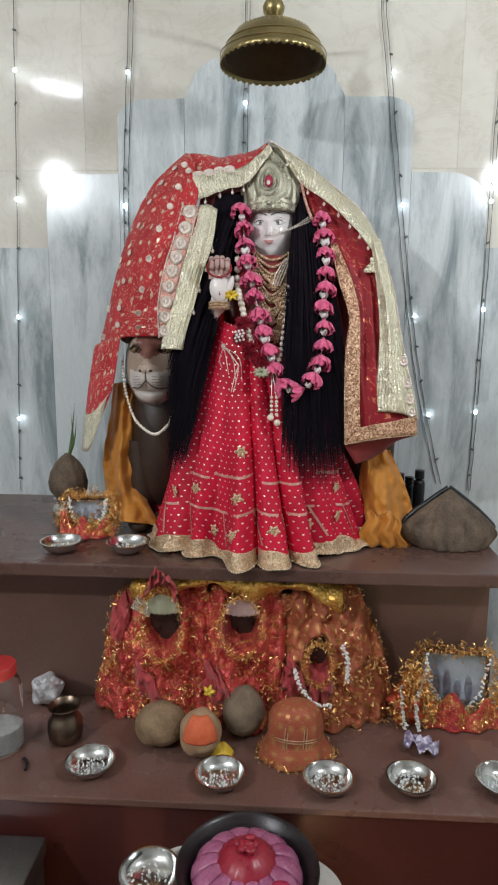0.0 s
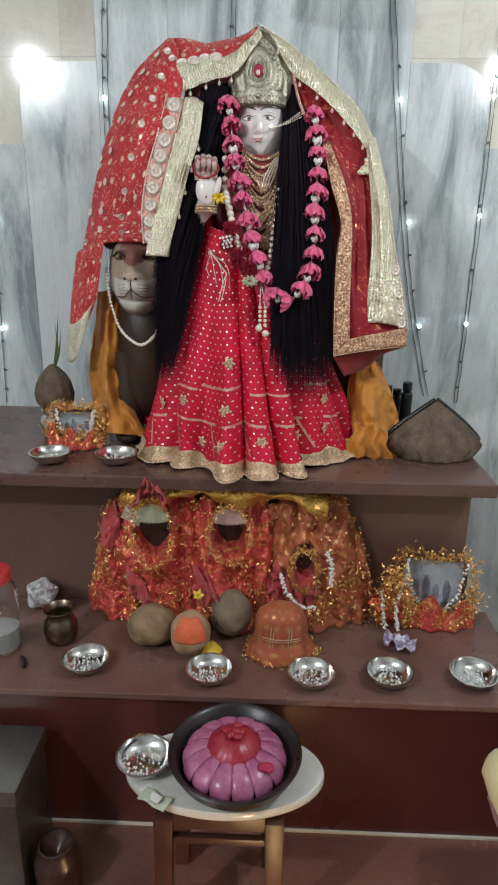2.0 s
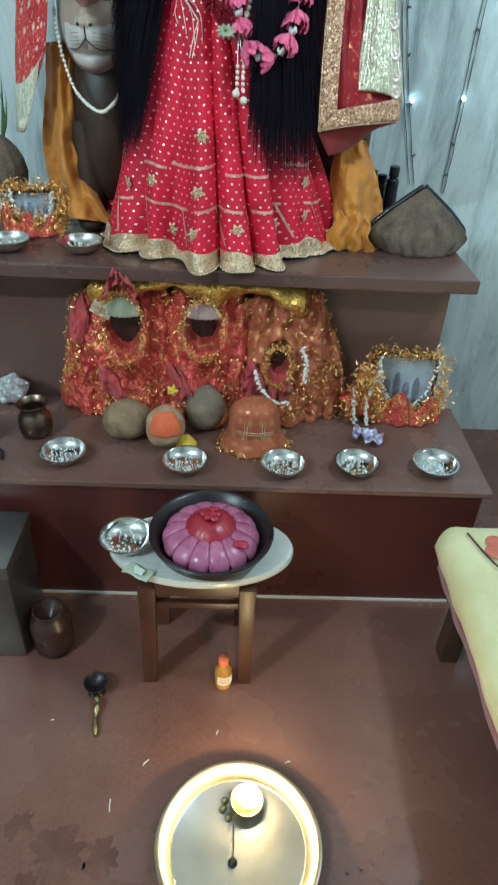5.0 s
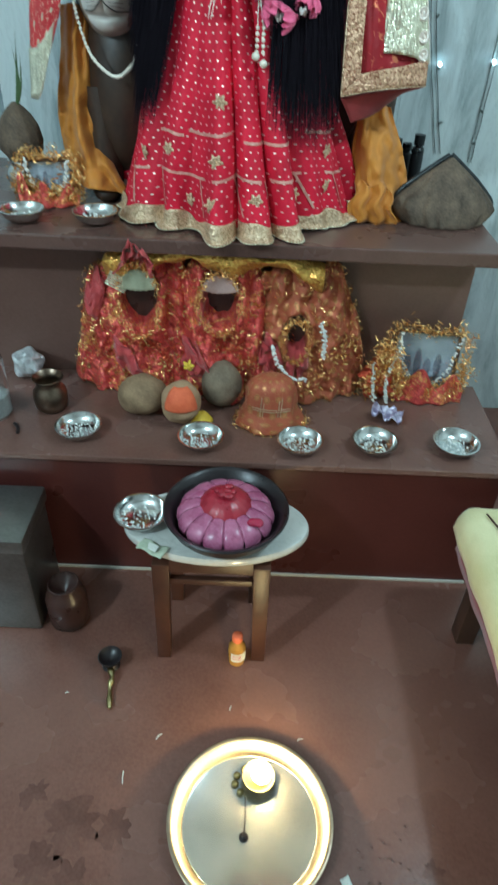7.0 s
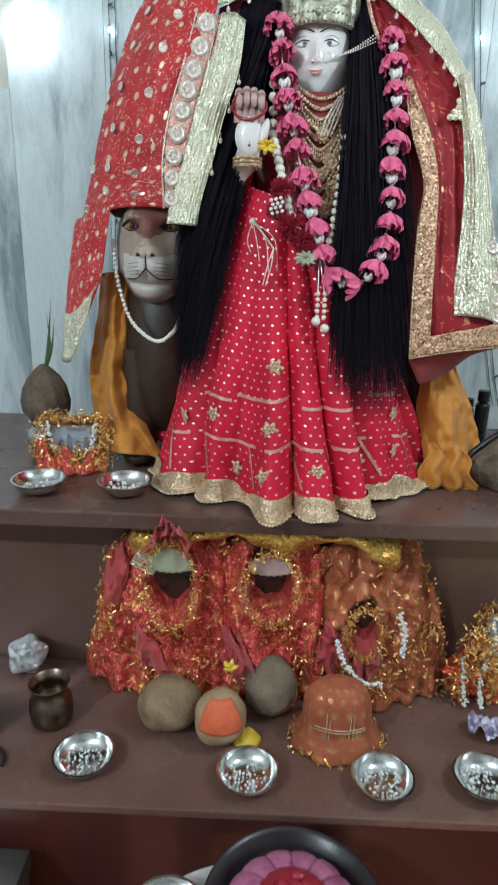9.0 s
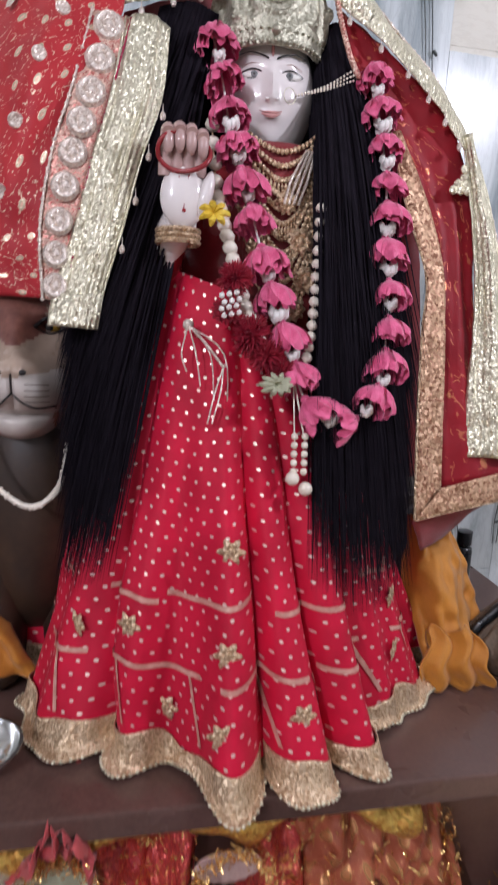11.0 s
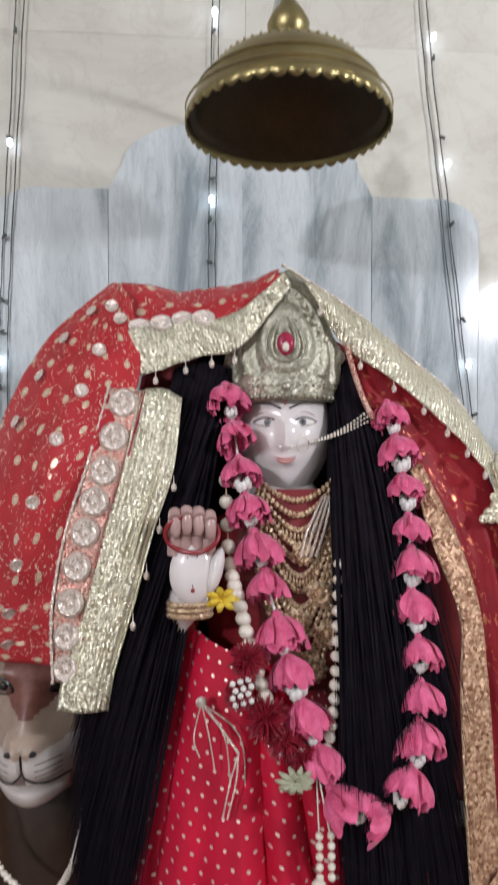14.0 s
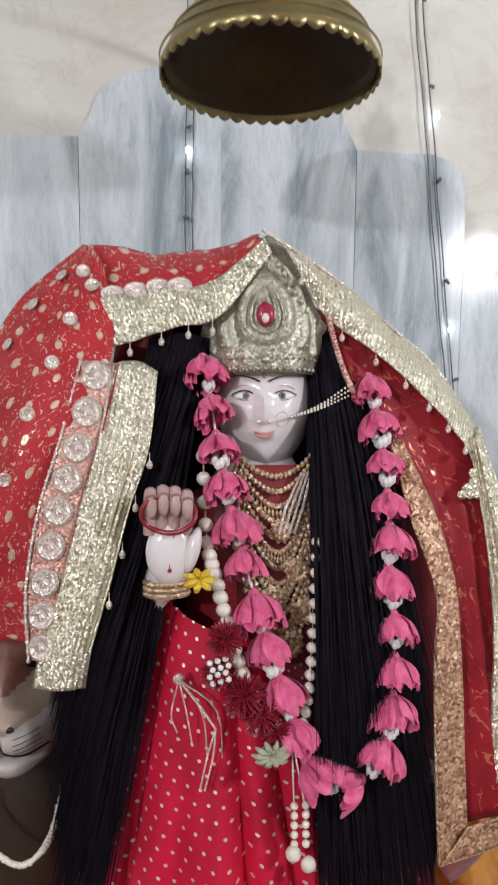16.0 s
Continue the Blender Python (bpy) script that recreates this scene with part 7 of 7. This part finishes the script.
def floor_things():
    # oil bottle
    t = thing("oil_bottle", "small bottle of amber oil with an orange cap", "bottle", fl(0.068, 0.955))
    bm = bmesh.new()
    lathe(bm, [(0.0, 0.0), (0.0185, 0.001), (0.020, 0.006), (0.020, 0.050), (0.018, 0.060), (0.0105, 0.070), (0.0095, 0.078), (0.0, 0.078)], 28)
    part("body", bm, "oil", t)
    bm = bmesh.new()
    lathe(bm, [(0.0, 0.077), (0.012, 0.077), (0.012, 0.091), (0.010, 0.093), (0.0, 0.093)], 20)
    part("cap", bm, "orange_paint", t, "orange screw cap")
    bm = bmesh.new()
    grid(bm, 14, 4, lambda u, v: (0.0206 * math.sin(1.9 * (u - 0.35)), -0.0206 * math.cos(1.9 * (u - 0.35)), 0.020 + 0.028 * v))
    lab = part("label", bm, "paper", t, "pale paper label")
    bm = bmesh.new()
    for z in (0.028, 0.034, 0.040):
        grid(bm, 8, 1, lambda u, v, z=z: (0.0209 * math.sin(1.2 * (u - 0.45)), -0.0209 * math.cos(1.2 * (u - 0.45)), z + 0.002 * v))
    part("print_bars", bm, "lip", lab)
    # tray with the burning lamp
    t = thing("brass_tray", "round metal worship tray with a raised rim", "tray", fl(0.104, 0.622))
    t.scale = (1.06, 1.06, 1.06)
    bm = bmesh.new()
    lathe(bm, [(0.0, 0.001), (0.118, 0.001), (0.121, 0.0025), (0.1185, 0.0052), (0.116, 0.0040), (0.0, 0.0038)], 72)
    part("dish", bm, "tray_metal", t, "silvery tray bottom")
    bm = bmesh.new()
    lathe(bm, [(0.120, 0.0005), (0.124, 0.004), (0.137, 0.026), (0.1435, 0.0275), (0.1445, 0.0290), (0.1425, 0.0300), (0.136, 0.029), (0.122, 0.0065), (0.1180, 0.0036), (0.120, 0.0005)], 72)
    part("rim", bm, "rim_metal", t, "warm yellowish raised rim")
    t = thing("oil_lamp", "small brass oil lamp with a burning wick on the tray", "oil lamp", fl(0.118, 0.692, 0.004))
    bm = bmesh.new()
    lathe(bm, [(0.0, 0.0), (0.016, 0.0), (0.012, 0.006), (0.010, 0.012), (0.024, 0.020), (0.030, 0.030), (0.031, 0.033), (0.028, 0.032), (0.020, 0.024), (0.0, 0.022)], 30)
    part("cup", bm, "brass", t)
    bm = bmesh.new()
    tube(bm, spline([(0.0, 0.0, 0.024), (0.003, -0.004, 0.032), (0.004, -0.006, 0.044)], 8), 0.0025, 6)
    part("wick", bm, "ink", t)
    bm = bmesh.new()
    lathe(bm, [(0.0, 0.036), (0.012, 0.040), (0.019, 0.051), (0.0175, 0.066), (0.011, 0.084), (0.004, 0.098), (0.0, 0.104)], 18, (0.004, -0.006, 0.0))
    part("flame", bm, "flame", t, "bright yellow flame").visible_shadow = False
    for k in range(4):
        a = 2.2 + k * 0.55
        bm = bmesh.new()
        ball(bm, (0.045 * math.cos(a), 0.030 * math.sin(a), 0.006), (0.0075, 0.007, 0.006), 2, 0.001, 90)
        part("brass_knob", bm, "brass", t)
    t = thing("incense_holder", "small metal incense stick holder on the tray", "incense holder", fl(0.094, 0.600, 0.004), 8)
    bm = bmesh.new()
    lathe(bm, [(0.0, 0.0), (0.009, 0.0), (0.008, 0.004), (0.004, 0.006), (0.004, 0.010), (0.0, 0.010)], 16)
    part("foot", bm, "iron", t)
    bm = bmesh.new()
    tube(bm, [(0, 0, 0.008), (0.004, 0.020, 0.020), (0.008, 0.055, 0.036)], 0.0013, 6)
    part("stick", bm, "iron", t)
    # hand lamp lying on the floor
    t = thing("hand_lamp", "brass hand lamp with a long handle on the floor", "lamp", fl(-0.202, 0.930), 4)
    bm = bmesh.new()
    lathe(bm, [(0.0, 0.0), (0.020, 0.0), (0.014, 0.006), (0.010, 0.012), (0.022, 0.022), (0.027, 0.034), (0.025, 0.034), (0.018, 0.024), (0.0, 0.020)], 24)
    part("cup", bm, "iron", t, "round black cup")
    bm = bmesh.new()
    tube(bm, spline([(0.0, -0.018, 0.014), (0.008, -0.040, 0.018), (0.006, -0.065, 0.012), (0.010, -0.110, 0.007)], 18), lambda q: 0.0055 + 0.003 * math.sin(q * 9) ** 2 - 0.002 * q, 10)
    part("handle", bm, "brass", t)
    # dark jug and tin
    t = thing("clay_jug", "dark brown clay water jug on the floor", "jug", fl(-0.318, 1.045))
    bm = bmesh.new()
    lathe(bm, [(0.0, 0.0), (0.038, 0.0), (0.046, 0.012), (0.047, 0.085), (0.043, 0.100), (0.034, 0.110), (0.032, 0.126), (0.036, 0.130), (0.033, 0.131), (0.028, 0.120), (0.0, 0.10)], 36)
    part("body", bm, "clay", t)
    t = thing("steel_tin", "tall square steel storage tin with a dented lid", "tin", (-0.530, 1.140, FLOOR))
    bm = bmesh.new()
    box(bm, -0.135, 0.135, -0.085, 0.085, 0.0, 0.270, 0.008)
    part("body", bm, "tin_metal", t)
    bm = bmesh.new()
    box(bm, -0.140, 0.140, -0.090, 0.090, 0.262, 0.300, 0.007)
    for v in bm.verts:
        v.co.z += 0.002 * noise.noise(v.co * 22) if v.co.z > 0.29 else 0.0
    part("lid", bm, "tin_metal", t)
    # low bench with cloths
    t = thing("bench", "low wooden bench covered with a cream printed cloth", "bench", (0.970, 0.725, 0.0))
    for x in (-0.36, 0.36):
        for y in (-0.36, 0.36):
            bm = bmesh.new()
            box(bm, x - 0.022, x + 0.022, y - 0.022, y + 0.022, FLOOR, 0.23, 0.003)
            part("leg", bm, "wood_dark", t)
    bm = bmesh.new()
    box(bm, -0.40, 0.40, -0.42, 0.42, 0.23, 0.275, 0.006)
    part("seat_board", bm, "wood_dark", t)

    def cover(u, v, over, drop, lift):
        x = -0.415 - over + (0.83 + 2 * over) * u
        y = -0.435 - over + (0.87 + 2 * over) * v
        bx, by = max(-0.395, min(0.395, x)), max(-0.415, min(0.415, y))
        ex, ey = x - bx, y - by
        e = math.hypot(ex, ey)
        turn = min(1.0, e / (over + 0.02)) * 1.75
        k = min(1.0, e / 0.03)
        z = 0.292 + lift + 0.006 * noise.noise(Vector((x * 7, y * 7, 4))) - drop * (1 - math.cos(turn)) / 1.178
        out = ((0.034 + lift) * math.sin(turn) + 0.005 * k * noise.noise(Vector((x * 14, y * 14, 8)))) / max(e, 0.001)
        return bx + ex * out, by + ey * out, z
    bm = bmesh.new()
    grid(bm, 60, 60, lambda u, v: cover(u, v, 0.060, 0.105, -0.012))
    under = part("under_cloth", bm, "bench_red", t, "red cloth hanging below the cream one", solid=0.003)
    bm = bmesh.new()
    grid(bm, 60, 60, lambda u, v: cover(u, v, 0.060, 0.062, 0.006))
    top = part("cover_cloth", bm, "bench_cloth", t, "cream cloth with brown lines and red flowers", solid=0.004)
    bm = bmesh.new()
    for line in ([(-0.385, 0.40, 0.3075), (-0.355, 0.31, 0.3085), (-0.30, 0.22, 0.3085), (-0.27, 0.0, 0.3090), (-0.24, -0.3, 0.3090)], [(-0.20, 0.43, 0.3075), (-0.15, 0.2, 0.3095), (-0.05, 0.0, 0.3095)]):
        tube(bm, spline(line, 40), 0.0022, 6)
    part("printed_line", bm, "wood", top)
    for x, y, s in ((-0.318, 0.352, 1.0), (-0.16, 0.20, 1.0), (-0.20, 0.02, 0.9)):
        bm = bmesh.new()
        for k in range(5):
            a = k * 1.256 + x * 9
            ball(bm, (x + 0.026 * s * math.cos(a), y + 0.026 * s * math.sin(a), 0.3090), (0.020 * s, 0.020 * s, 0.0025), 2)
        part("printed_flower", bm, "flower_print", top)
    # scraps on the floor
    for x, y, length, turn in ((-0.078, 0.775, 0.016, 50), (-0.134, 0.694, 0.024, 95), (0.20, 0.78, 0.012, 20), (0.06, 0.84, 0.010, 70), (-0.28, 0.86, 0.008, 10)):
        bm = bmesh.new()
        tube(bm, [(-length / 2, 0, 0.0016), (0, 0.001, 0.003), (length / 2, 0, 0.0016)], 0.0013, 5)
        tagged(part("straw_bit", bm, "paper", place=pose(*fl(x, y), 0, 0, turn)), "pale straw scrap on the floor", "scrap", "floor scraps")
    bm = bmesh.new()
    grid(bm, 6, 6, lambda u, v: (0.009 * (2 * u - 1) + 0.003 * v, 0.012 * (2 * v - 1), 0.0025 + 0.0015 * math.sin(u * 4 + v * 3)))
    tagged(part("paper_scrap", bm, "paper", solid=0.0005, place=pose(*fl(0.268, 0.534), 0, 0, 30)), "torn white paper scrap on the floor", "scrap", "floor scraps")
    rng = random.Random(12)
    bm = bmesh.new()
    for k in range(70):
        x, y = rng.uniform(0.28, 0.45), rng.uniform(0.40, 0.66)
        s = rng.uniform(0.0012, 0.0034)
        ball(bm, (x, y, s * 0.2), (s, s, s * 0.5), 1)
    for k in range(30):
        s = rng.uniform(0.001, 0.0026)
        ball(bm, (rng.uniform(-0.35, 0.0), rng.uniform(0.35, 0.62), s * 0.2), (s, s, s * 0.5), 1)
    tagged(part("water_drops", bm, "water", place=pose(0.018, 0.02, FLOOR)), "scattered water drops on the floor", "water", kind="stuff")
    for k, (x, y, s) in enumerate(((-0.215, 0.61, 0.045), (-0.135, 0.605, 0.032), (-0.255, 0.545, 0.03), (-0.19, 0.525, 0.028), (-0.10, 0.49, 0.02), (-0.29, 0.66, 0.024), (0.345, 0.50, 0.02), (0.42, 0.555, 0.018))):
        bm = bmesh.new()
        grid(bm, 60, 3, lambda u, v: (s * v * math.cos(6.2832 * u) * (1 + 0.8 * noise.noise(Vector((math.cos(6.2832 * u) * 2.6, math.sin(6.2832 * u) * 2.6, k * 3.1)))), s * v * math.sin(6.2832 * u) * (1 + 0.8 * noise.noise(Vector((math.cos(6.2832 * u) * 2.6, math.sin(6.2832 * u) * 2.6, k * 3.1)))), 0.0009), True)
        tagged(part("damp_stain", bm, "stain", place=pose(*fl(x, y))), "dark damp stain on the floor", "stain", "damp stains")


ledge_things()
step_things()
stool()
floor_things()
